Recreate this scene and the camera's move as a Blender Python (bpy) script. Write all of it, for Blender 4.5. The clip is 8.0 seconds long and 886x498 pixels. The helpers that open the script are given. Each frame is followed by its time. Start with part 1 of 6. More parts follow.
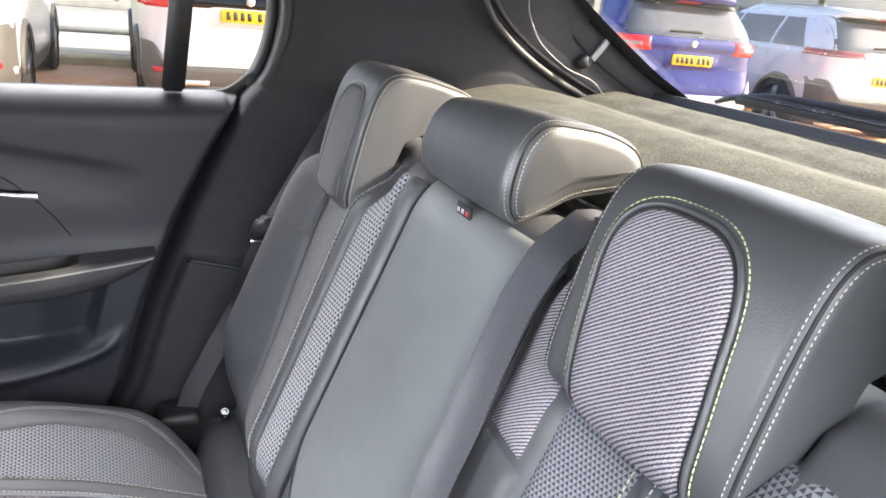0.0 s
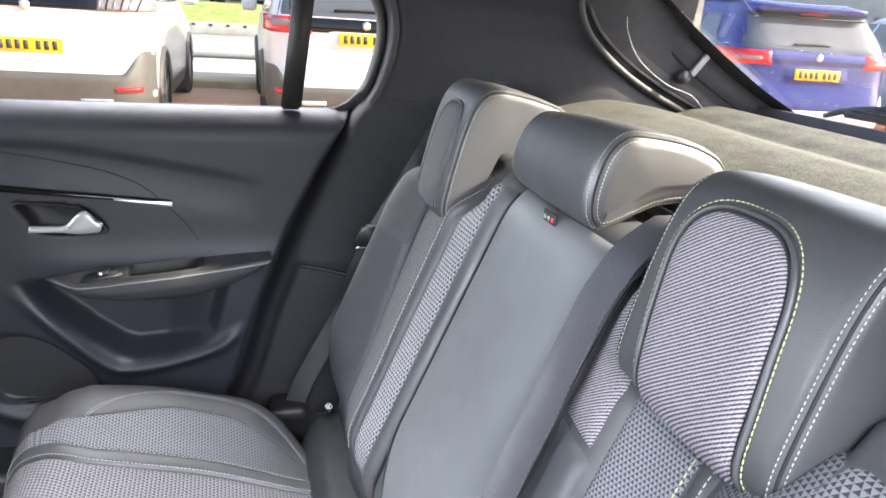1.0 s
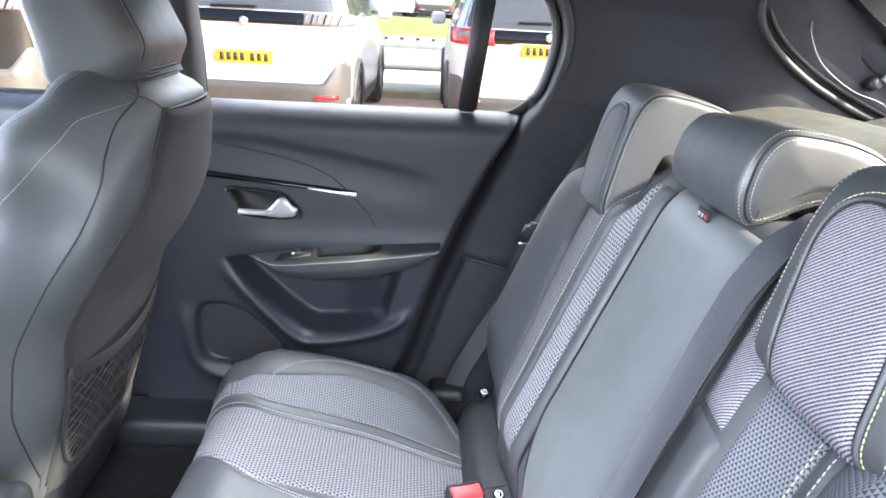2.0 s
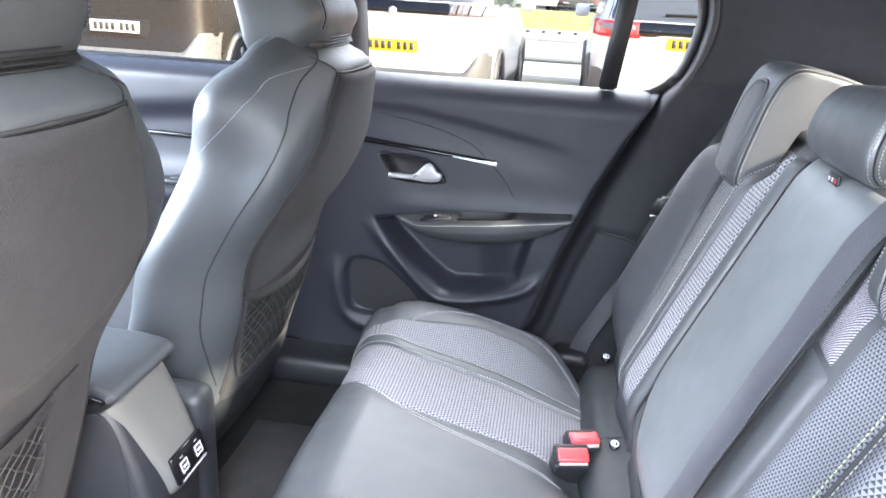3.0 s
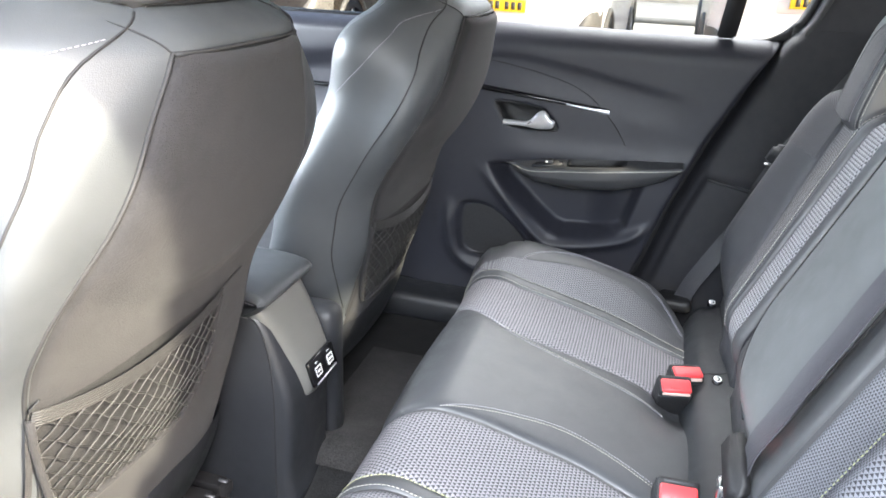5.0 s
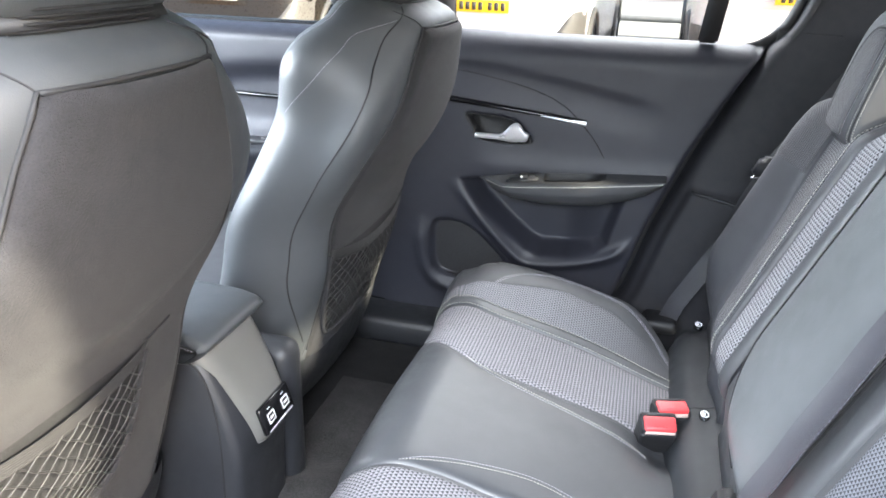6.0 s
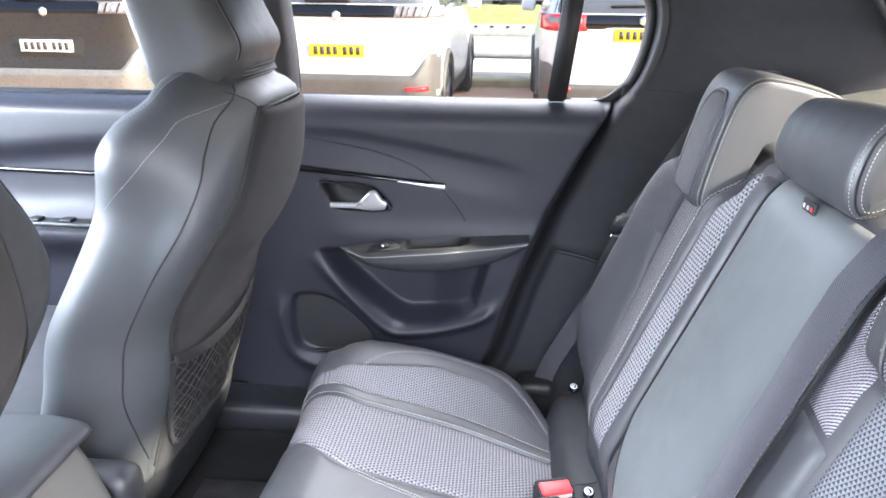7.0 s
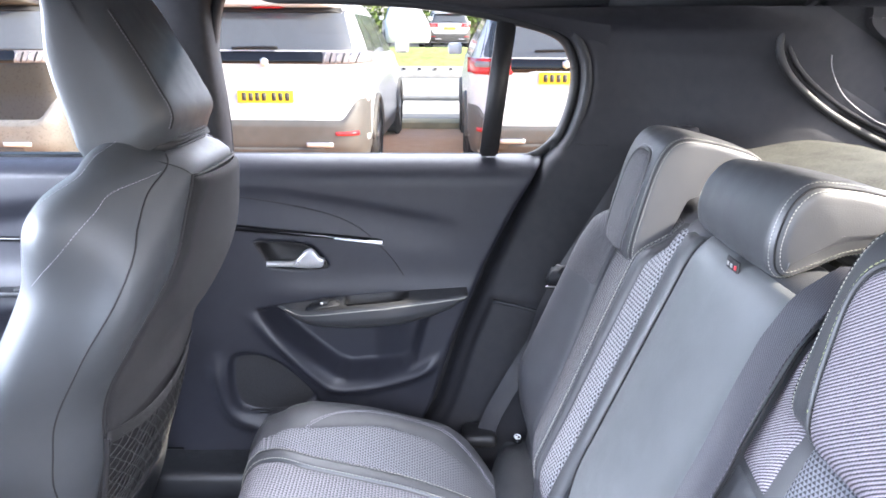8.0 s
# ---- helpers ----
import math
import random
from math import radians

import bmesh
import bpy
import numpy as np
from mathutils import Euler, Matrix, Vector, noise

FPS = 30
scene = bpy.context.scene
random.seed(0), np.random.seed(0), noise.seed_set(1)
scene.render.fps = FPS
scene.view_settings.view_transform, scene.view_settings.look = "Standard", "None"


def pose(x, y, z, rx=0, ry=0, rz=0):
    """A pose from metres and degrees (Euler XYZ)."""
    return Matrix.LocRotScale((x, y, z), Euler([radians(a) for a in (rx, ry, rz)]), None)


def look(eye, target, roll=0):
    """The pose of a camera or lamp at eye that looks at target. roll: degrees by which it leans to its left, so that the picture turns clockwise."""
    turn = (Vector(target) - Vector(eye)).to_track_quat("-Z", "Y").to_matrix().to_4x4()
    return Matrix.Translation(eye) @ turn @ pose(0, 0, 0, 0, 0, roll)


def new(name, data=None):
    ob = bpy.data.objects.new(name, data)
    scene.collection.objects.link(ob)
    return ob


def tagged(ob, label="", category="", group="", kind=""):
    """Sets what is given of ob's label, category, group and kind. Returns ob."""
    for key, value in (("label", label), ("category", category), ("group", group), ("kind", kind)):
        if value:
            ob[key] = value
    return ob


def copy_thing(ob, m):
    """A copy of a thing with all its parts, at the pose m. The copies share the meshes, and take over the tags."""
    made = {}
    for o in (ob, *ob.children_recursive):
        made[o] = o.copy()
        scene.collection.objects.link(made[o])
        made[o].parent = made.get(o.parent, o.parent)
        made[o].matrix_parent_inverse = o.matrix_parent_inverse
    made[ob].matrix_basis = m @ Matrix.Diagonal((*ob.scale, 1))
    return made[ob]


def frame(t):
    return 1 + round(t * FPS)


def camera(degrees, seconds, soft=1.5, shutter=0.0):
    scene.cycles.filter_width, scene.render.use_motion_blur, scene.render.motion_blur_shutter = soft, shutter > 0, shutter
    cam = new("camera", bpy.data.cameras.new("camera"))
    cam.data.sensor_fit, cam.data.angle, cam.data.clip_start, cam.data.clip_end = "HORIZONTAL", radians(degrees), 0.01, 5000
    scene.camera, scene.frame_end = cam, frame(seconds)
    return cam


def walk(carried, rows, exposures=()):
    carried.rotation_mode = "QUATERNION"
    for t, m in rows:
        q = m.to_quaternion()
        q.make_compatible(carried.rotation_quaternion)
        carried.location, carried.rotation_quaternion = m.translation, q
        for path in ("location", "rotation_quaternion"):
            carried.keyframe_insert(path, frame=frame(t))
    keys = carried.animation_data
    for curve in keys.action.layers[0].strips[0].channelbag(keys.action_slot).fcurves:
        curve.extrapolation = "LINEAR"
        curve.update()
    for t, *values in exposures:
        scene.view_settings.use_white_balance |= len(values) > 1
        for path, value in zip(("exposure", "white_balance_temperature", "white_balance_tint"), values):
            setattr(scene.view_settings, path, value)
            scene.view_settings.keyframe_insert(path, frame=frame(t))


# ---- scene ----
cam = camera(62.5, 8.0, soft=1.7)
METRES, EYE, TILT, LEAN, TURN = 0.66, 1.27, -19.29, -5.38, -24.10
ROWS = [
    (0.0, 0.0, 0.0, 0.0, -0.0, -0.0, 0.0),
    (0.5, 0.008, -0.0257, -0.0092, 2.71, 0.68, -0.25),
    (1.0, 0.0354, -0.0754, -0.0245, 8.39, 1.35, -1.34),
    (1.5, 0.0669, -0.1272, -0.0382, 14.9, 1.64, -3.05),
    (2.0, 0.0875, -0.1615, -0.0702, 21.71, 1.52, -5.24),
    (3.5, 0.1718, -0.3734, -0.2083, 34.79, -1.34, -10.21),
    (4.0, 0.1891, -0.4201, -0.241, 37.12, -2.69, -10.86),
    (4.5, 0.196, -0.4448, -0.2585, 39.1, -3.97, -11.14),
    (6.0, 0.1396, -0.2689, -0.1772, 38.77, -3.99, -9.59),
    (6.5, 0.1134, -0.1808, -0.1141, 33.93, -2.03, -7.53),
    (7.0, 0.0882, -0.1537, -0.0605, 28.8, 0.02, -5.29),
    (7.5, 0.0888, -0.164, -0.0201, 25.26, 2.02, -3.68),
    (8.0, 0.0823, -0.1755, -0.0124, 23.73, 3.39, -3.11),
]
walk(cam, [(t, pose(0, 0, EYE, TILT, LEAN, TURN) @ pose(METRES * x, METRES * y, METRES * z, 90 + pitch, roll, yaw)) for t, x, y, z, yaw, pitch, roll in ROWS],
     exposures=[(0.0, 3.5, 6850, 17), (1.0, 3.55, 6650, 17), (2.0, 3.78, 6200, 16), (3.5, 4.0, 6350, 15), (4.5, 3.52, 6650, 13), (6.0, 3.65, 6500, 13), (7.0, 3.82, 6300, 17), (8.0, 3.84, 6100, 20)])

# ---- daylight ----
SUN_TO = Vector((0.78, -0.27, 0.50)).normalized()
world = bpy.data.worlds.new("sky")
world.use_nodes = True
scene.world = world
wn = world.node_tree
sky = wn.nodes.new("ShaderNodeTexSky")
sky.sky_type, sky.sun_disc = "NISHITA", False
sky.sun_elevation = math.asin(SUN_TO.z)
sky.sun_rotation = math.atan2(SUN_TO.x, SUN_TO.y)
sky.air_density, sky.dust_density = 1.0, 2.5
wn.nodes["Background"].inputs[1].default_value = 0.15
wn.links.new(sky.outputs[0], wn.nodes["Background"].inputs[0])
sun = new("sun", bpy.data.lights.new("sun", "SUN"))
sun.data.energy, sun.data.angle, sun.data.color = 2.75, radians(2.5), (1.0, 0.945, 0.74)
sun.matrix_world = look((0, 0, 30), Vector((0, 0, 30)) - SUN_TO)


def opening_light(name, eye, target, w, h, watts, colour):
    """Sky light through one of the car's openings."""
    ob = new(name, bpy.data.lights.new(name, "AREA"))
    ob.data.shape, ob.data.size, ob.data.size_y, ob.data.energy, ob.data.color = "RECTANGLE", w, h, watts, colour
    ob.matrix_world = look(eye, target)


opening_light("windscreen_light", (-1.55, 0.62, 1.32), (0.2, 0.66, 0.85), 1.15, 0.45, 13.0, (0.82, 0.92, 1.0))
opening_light("doorway_light", (0.0, -1.0, 1.85), (0.0, 0.7, 0.55), 1.1, 0.8, 13.5, (0.91, 0.97, 1.0))
opening_light("side_window_light", (-0.05, 1.78, 1.64), (-0.05, 1.2, 0.95), 0.9, 0.4, 7.0, (0.97, 0.99, 1.0))
opening_light("rear_window_light", (0.80, 0.65, 1.42), (0.2, 0.65, 0.8), 0.8, 0.4, 1.5, (0.92, 0.97, 1.0))


# ---- materials ----
class Mat:
    """A node material under construction."""

    def __init__(self, name):
        self.m = bpy.data.materials.new(name)
        self.m.use_nodes = True
        self.n, self.l = self.m.node_tree.nodes, self.m.node_tree.links
        self.b = self.n["Principled BSDF"]
        self.tc = self.n.new("ShaderNodeTexCoord")

    def put(self, sock, v):
        if isinstance(v, bpy.types.NodeSocket):
            self.l.new(v, sock)
        else:
            sock.default_value = v

    def math(self, op, a, b=0.0):
        k = self.n.new("ShaderNodeMath")
        k.operation = op
        self.put(k.inputs[0], a)
        self.put(k.inputs[1], b)
        return k.outputs[0]

    def noise(self, scale, detail=3.0, rough=0.55, vec=None):
        k = self.n.new("ShaderNodeTexNoise")
        k.inputs["Scale"].default_value, k.inputs["Detail"].default_value, k.inputs["Roughness"].default_value = scale, detail, rough
        self.l.new(vec or self.tc.outputs["Object"], k.inputs["Vector"])
        return k.outputs["Fac"]

    def voronoi(self, scale, feature="F1"):
        k = self.n.new("ShaderNodeTexVoronoi")
        k.feature = feature
        k.inputs["Scale"].default_value = scale
        self.l.new(self.tc.outputs["Object"], k.inputs["Vector"])
        return k.outputs["Distance"]

    def ramp(self, fac, lo, hi, a=0.0, b=1.0):
        k = self.n.new("ShaderNodeMapRange")
        k.inputs["From Min"].default_value, k.inputs["From Max"].default_value = lo, hi
        k.inputs["To Min"].default_value, k.inputs["To Max"].default_value = a, b
        self.l.new(fac, k.inputs["Value"])
        return k.outputs[0]

    def mix(self, fac, a, b):
        k = self.n.new("ShaderNodeMix")
        k.data_type = "RGBA"
        self.put(k.inputs[0], fac)
        self.put(k.inputs[6], (*a, 1) if isinstance(a, tuple) else a)
        self.put(k.inputs[7], (*b, 1) if isinstance(b, tuple) else b)
        return k.outputs[2]

    def base(self, v):
        self.put(self.b.inputs["Base Color"], (*v, 1) if isinstance(v, tuple) else v)

    def set(self, **kw):
        for k, v in kw.items():
            self.put(self.b.inputs[k.replace("_", " ")], v)
        return self

    def bump(self, height, strength=0.3, dist=0.001):
        k = self.n.new("ShaderNodeBump")
        k.inputs["Strength"].default_value, k.inputs["Distance"].default_value = strength, dist
        self.l.new(height, k.inputs["Height"])
        self.l.new(k.outputs[0], self.b.inputs["Normal"])

    def uv(self):
        k = self.n.new("ShaderNodeSeparateXYZ")
        self.l.new(self.tc.outputs["UV"], k.inputs[0])
        return k.outputs[0], k.outputs[1]


def leather(name, col, rough=0.42, spec=0.5):
    m = Mat(name)
    cell, big = m.voronoi(900.0), m.noise(9.0, 4.0)
    m.base(m.mix(m.ramp(big, 0.3, 0.75), col, tuple(c * 1.25 for c in col)))
    m.set(Roughness=m.ramp(m.noise(35.0, 5.0), 0.25, 0.75, rough - 0.06, rough + 0.08), Specular_IOR_Level=spec)
    wr = m.math("ADD", m.math("MULTIPLY", cell, 0.6), m.math("MULTIPLY", m.noise(60.0, 3.0), 0.35))
    m.bump(wr, 0.22, 0.0008)
    return m.m


def plastic(name, col, rough=0.55, grain=1400.0, strength=0.25):
    m = Mat(name)
    big = m.noise(7.0, 4.0)
    m.base(m.mix(m.ramp(big, 0.3, 0.75), col, tuple(c * 1.2 for c in col)))
    m.set(Roughness=m.ramp(m.noise(50.0, 4.0), 0.25, 0.75, rough - 0.07, rough + 0.07), Specular_IOR_Level=0.45)
    m.bump(m.voronoi(grain), strength, 0.0005)
    return m.m


def plain(name, col, rough=0.5, metal=0.0, spec=0.5, var=0.12, scale=12.0):
    m = Mat(name)
    m.base(m.mix(m.ramp(m.noise(scale, 4.0), 0.3, 0.75), tuple(c * (1 - var) for c in col), tuple(min(1, c * (1 + var)) for c in col)))
    m.set(Roughness=m.ramp(m.noise(scale * 4, 3.0), 0.3, 0.7, max(0.03, rough - 0.05), rough + 0.05), Metallic=metal, Specular_IOR_Level=spec)
    return m.m


def knit(name, dark, light, p=0.0085, q=0.0075, fade=None):
    """Three-dimensional fabric with rows of small raised triangles."""
    m = Mat(name)
    u, v = m.uv()
    row = m.math("FLOOR", m.math("DIVIDE", v, q))
    fv = m.math("FRACT", m.math("DIVIDE", v, q))
    fu = m.math("FRACT", m.math("ADD", m.math("DIVIDE", u, p), m.math("MULTIPLY", row, 0.5)))
    tri = m.math("MULTIPLY", m.math("ABSOLUTE", m.math("SUBTRACT", fu, 0.5)), 2.0)
    edge = m.math("SUBTRACT", m.math("SUBTRACT", 0.92, fv), tri)
    mask = m.ramp(edge, -0.06, 0.12)
    yarn = m.noise(1500.0, 2.0)
    light_c = m.mix(m.ramp(yarn, 0.3, 0.7), tuple(c * 0.75 for c in light), light)
    if fade:
        # the woven relief runs out into plain cloth towards the seat's rear
        mask = m.math("MAXIMUM", mask, m.math("SUBTRACT", 1.0, m.ramp(v, fade[0], fade[1])))
    m.base(m.mix(mask, light_c, dark))
    m.set(Roughness=0.75, Specular_IOR_Level=0.35)
    h = m.math("ADD", m.math("MULTIPLY", m.math("SUBTRACT", 1.0, mask), 1.0), m.math("MULTIPLY", yarn, 0.3))
    m.bump(h, 0.7, 0.0012)
    return m.m


def twill(name, dark, light, pitch=0.0038, slope=0.72):
    m = Mat(name)
    u, v = m.uv()
    wob = m.math("MULTIPLY", m.noise(500.0, 2.0), 0.0012)
    d = m.math("ADD", m.math("ADD", v, m.math("MULTIPLY", u, slope)), wob)
    f = m.math("ABSOLUTE", m.math("SUBTRACT", m.math("MULTIPLY", m.math("FRACT", m.math("DIVIDE", d, pitch)), 2.0), 1.0))
    fine = m.math("ABSOLUTE", m.math("SUBTRACT", m.math("MULTIPLY", m.math("FRACT", m.math("DIVIDE", m.math("ADD", u, m.math("MULTIPLY", v, 0.6)), 0.0017)), 2.0), 1.0))
    fac = m.math("MULTIPLY", m.ramp(f, 0.25, 0.65), m.ramp(fine, -0.4, 0.6))
    m.base(m.mix(fac, dark, light))
    m.set(Roughness=0.7, Specular_IOR_Level=0.3)
    m.bump(m.math("ADD", f, m.math("MULTIPLY", fine, 0.25)), 0.7, 0.0012)
    return m.m


def webbing(name, col):
    m = Mat(name)
    u, v = m.uv()
    a = m.math("ABSOLUTE", m.math("SUBTRACT", m.math("MULTIPLY", m.math("FRACT", m.math("DIVIDE", m.math("ADD", u, m.math("MULTIPLY", v, 0.5)), 0.0028)), 2.0), 1.0))
    m.base(m.mix(m.ramp(a, 0.1, 0.9), tuple(c * 0.5 for c in col), tuple(c * 1.5 for c in col)))
    m.set(Roughness=0.38, Specular_IOR_Level=0.55)
    m.bump(m.math("ADD", a, m.noise(400.0)), 0.4, 0.0005)
    return m.m


def pile(name, col, scale=700.0, var=0.5, rough=0.95, sheen=0.02):
    """Carpet, felt and suede."""
    m = Mat(name)
    fine, mid = m.noise(scale, 3.0), m.noise(scale / 14, 4.0)
    fac = m.math("ADD", m.math("MULTIPLY", m.ramp(fine, 0.3, 0.7), 0.6), m.math("MULTIPLY", m.ramp(mid, 0.3, 0.7), 0.4))
    m.base(m.mix(fac, tuple(c * (1 - var) for c in col), tuple(c * (1 + var) for c in col)))
    m.set(Roughness=rough, Specular_IOR_Level=0.2, Sheen_Weight=sheen)
    m.bump(fine, 0.7, 0.0016)
    return m.m


def glass_mat(name, tint=(0.265, 0.275, 0.272), shine_part=0.5):
    m = bpy.data.materials.new(name)
    m.use_nodes = True
    n, l = m.node_tree.nodes, m.node_tree.links
    n.remove(n["Principled BSDF"])
    clear, shine, mixer, fres = n.new("ShaderNodeBsdfTransparent"), n.new("ShaderNodeBsdfGlossy"), n.new("ShaderNodeMixShader"), n.new("ShaderNodeFresnel")
    clear.inputs[0].default_value, shine.inputs["Roughness"].default_value = (*tint, 1), 0.01
    fres.inputs[0].default_value = 1.45
    soft = n.new("ShaderNodeMath")
    soft.operation = "MULTIPLY"
    soft.inputs[1].default_value = shine_part
    l.new(fres.outputs[0], soft.inputs[0])
    l.new(soft.outputs[0], mixer.inputs[0])
    l.new(clear.outputs[0], mixer.inputs[1])
    l.new(shine.outputs[0], mixer.inputs[2])
    l.new(mixer.outputs[0], n["Material Output"].inputs[0])
    return m


LEATHER = leather("black_leather", (0.043, 0.044, 0.047), 0.42)
LEATHER_BAND = leather("grey_leather_band", (0.045, 0.047, 0.050), 0.44)
# Flap leather, darkened: the shade in the seat crease is in this colour.
LEATHER_FLAP_SHADE = leather("flap_shade_leather", (0.014, 0.0155, 0.0175), 0.52, 0.32)
LEATHER_DARK = leather("dark_grained_leather", (0.036, 0.037, 0.042), 0.5)
LEATHER_SEAT = leather("seat_centre_leather", (0.036, 0.038, 0.041), 0.42)
LEATHER_SMOOTH = leather("smooth_black_leather", (0.040, 0.0435, 0.047), 0.48, 0.42)
# Lighter than LEATHER: the bluish sheen on the centre panel is in this colour.
LEATHER_PANEL_SHEEN = leather("centre_panel_sheen_leather", (0.102, 0.107, 0.110), 0.38)
PLASTIC = plastic("grained_black_plastic", (0.0155, 0.0165, 0.019), 0.46)
PLASTIC_SOFT = plastic("soft_black_plastic", (0.0172, 0.0180, 0.0245), 0.5, 900.0, 0.3)
PLASTIC_TRIM = plastic("pillar_plastic", (0.0090, 0.0090, 0.0118), 0.65, 1100.0, 0.3)
# Beige-grey because the glare on the console's end is put into the colour.
SATIN_GLARE = plastic("satin_glare_plastic", (0.095, 0.094, 0.087), 0.34, 1600.0, 0.1)
PIANO = plain("gloss_black", (0.006, 0.006, 0.007), 0.12)
RUBBER = plastic("black_rubber", (0.009, 0.009, 0.010), 0.55)
CHROME = plain("satin_chrome", (0.72, 0.72, 0.74), 0.32, 0.65, 0.5, 0.05)
WIRE = plain("grey_braided_wire", (0.16, 0.16, 0.17), 0.5, 0.3)
STEEL = plain("steel", (0.55, 0.55, 0.56), 0.25, 1.0)
KNIT = knit("triangle_knit", (0.036, 0.036, 0.040), (0.23, 0.225, 0.24), 0.0062, 0.0055)
KNIT_NARROW = knit("narrow_triangle_knit", (0.020, 0.020, 0.023), (0.30, 0.30, 0.32), 0.0062, 0.0056)
KNIT_SIDE = knit("side_triangle_knit", (0.042, 0.043, 0.047), (0.22, 0.22, 0.235), 0.0052, 0.0046, (0.0, 0.26))
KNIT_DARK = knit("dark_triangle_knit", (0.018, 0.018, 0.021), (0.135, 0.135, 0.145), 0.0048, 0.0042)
KNIT_FINE = knit("fine_triangle_knit", (0.032, 0.032, 0.038), (0.19, 0.195, 0.215), 0.0045, 0.0037)
TWILL = twill("grey_twill", (0.040, 0.036, 0.042), (0.37, 0.34, 0.38), 0.0032)
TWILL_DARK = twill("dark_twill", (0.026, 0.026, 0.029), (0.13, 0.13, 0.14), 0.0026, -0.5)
BELT = webbing("black_webbing", (0.050, 0.049, 0.057))
# BELT's webbing, darkened for the weaker light on outer belt and buckle stalks.
BELT_SHADED = webbing("shaded_webbing", (0.030, 0.0295, 0.033))
THREAD = plain("pale_thread", (0.36, 0.355, 0.31), 0.8)
THREAD_LIME = plain("lime_thread", (0.42, 0.45, 0.23), 0.8)
THREAD_DARK = plain("grey_thread", (0.30, 0.29, 0.33), 0.8)
GROOVE = plain("seam_shadow_cord", (0.010, 0.010, 0.011), 0.8)
CARPET = pile("charcoal_carpet", (0.010, 0.0098, 0.010), 320.0, 0.75)
CARPET_MAT = pile("charcoal_mat_pile", (0.021, 0.020, 0.020), 300.0, 0.7)
SHELF = pile("grey_shelf_felt", (0.038, 0.0385, 0.031), 330.0, 0.8)
SUEDE = pile("charcoal_suede_cloth", (0.0155, 0.0150, 0.0160), 620.0, 0.42, 0.85, 0.05)
# Matt black; behind the seat nets it stands in for the pocket's shade.
MATT_AND_SHADE = pile("matt_black_and_pocket_shade", (0.012, 0.0115, 0.012), 800.0, 0.3)
HEADLINER = pile("dark_headliner", (0.022, 0.021, 0.024), 900.0, 0.2)
RED = plain("red_button", (0.62, 0.045, 0.05), 0.4, 0.0, 0.5, 0.05)
RED_PRINT = plain("dark_red_print", (0.30, 0.02, 0.025), 0.5)
PRINT_PALE = plain("pale_pink_plastic", (0.55, 0.40, 0.36), 0.5)
PRINT_GREY = plain("grey_print", (0.36, 0.36, 0.37), 0.4)
WHITE_PRINT = plain("white_print", (0.75, 0.75, 0.75), 0.6)
GLASS = glass_mat("window_glass")
GLASS_FRONT = glass_mat("front_side_glass", (0.30, 0.31, 0.305), 0.0)
GLASS_REAR = glass_mat("rear_window_glass", (0.44, 0.45, 0.45), 0.3)


# ---- mesh helpers ----
def mk(name, verts, faces, mat, parent=None, label="", smooth=True, uvs=None, kind=""):
    me = bpy.data.meshes.new(name)
    me.from_pydata([tuple(v) for v in verts], [], faces)
    me.materials.append(mat)
    if smooth:
        me.shade_smooth()
    if uvs is not None:
        lay = me.uv_layers.new(name="UV")
        idx = np.empty(len(me.loops), dtype=np.int32)
        me.loops.foreach_get("vertex_index", idx)
        lay.data.foreach_set("uv", np.asarray(uvs, dtype=np.float32)[idx].ravel())
    ob = new(name, me)
    if parent:
        ob.parent = parent
    if label or kind:
        tagged(ob, label, kind=kind)
    return ob


def part(name, bm, mat, parent=None, label=""):
    me = bpy.data.meshes.new(name)
    bmesh.ops.recalc_face_normals(bm, faces=bm.faces)
    bm.to_mesh(me)
    bm.free()
    me.materials.append(mat)
    me.shade_smooth()
    ob = new(name, me)
    if parent:
        ob.parent = parent
    if label:
        tagged(ob, label)
    return ob


def thing(name, label, category, group="", kind=""):
    return tagged(new(name), label, category, group, kind)


def gridf(nu, nv, wrap=False, flip=False):
    """Faces of a grid of nu by nv vertices, index i * nv + j."""
    out = []
    for i in range(nu if wrap else nu - 1):
        k = (i + 1) % nu
        for j in range(nv - 1):
            q = (i * nv + j, k * nv + j, k * nv + j + 1, i * nv + j + 1)
            out.append(q[::-1] if flip else q)
    return out


def box(name, lo, hi, mat, parent=None, label="", r=0.004, seg=2, turn=None, at=None):
    bm = bmesh.new()
    bmesh.ops.create_cube(bm, size=1)
    for v in bm.verts:
        v.co = Vector([lo[k] + (v.co[k] + 0.5) * (hi[k] - lo[k]) for k in range(3)])
    if r:
        bmesh.ops.bevel(bm, geom=bm.edges[:], offset=min(r, 0.45 * min(hi[k] - lo[k] for k in range(3))), segments=seg, affect="EDGES", profile=0.5)
    if turn is not None:
        bm.transform(Matrix.Translation(at or (0, 0, 0)) @ turn)
    return part(name, bm, mat, parent, label)


def spline(pts, n):
    """Catmull-Rom through pts, n samples in all, ends included."""
    p = np.array(pts, dtype=float)
    p = np.vstack([2 * p[0] - p[1], p, 2 * p[-1] - p[-2]])
    t = np.linspace(0, len(p) - 3, n)
    i = np.minimum(t.astype(int), len(p) - 4)
    f = (t - i)[:, None]
    a, b, c, d = p[i], p[i + 1], p[i + 2], p[i + 3]
    return 0.5 * (2 * b + (c - a) * f + (2 * a - 5 * b + 4 * c - d) * f ** 2 + (3 * b - a - 3 * c + d) * f ** 3)


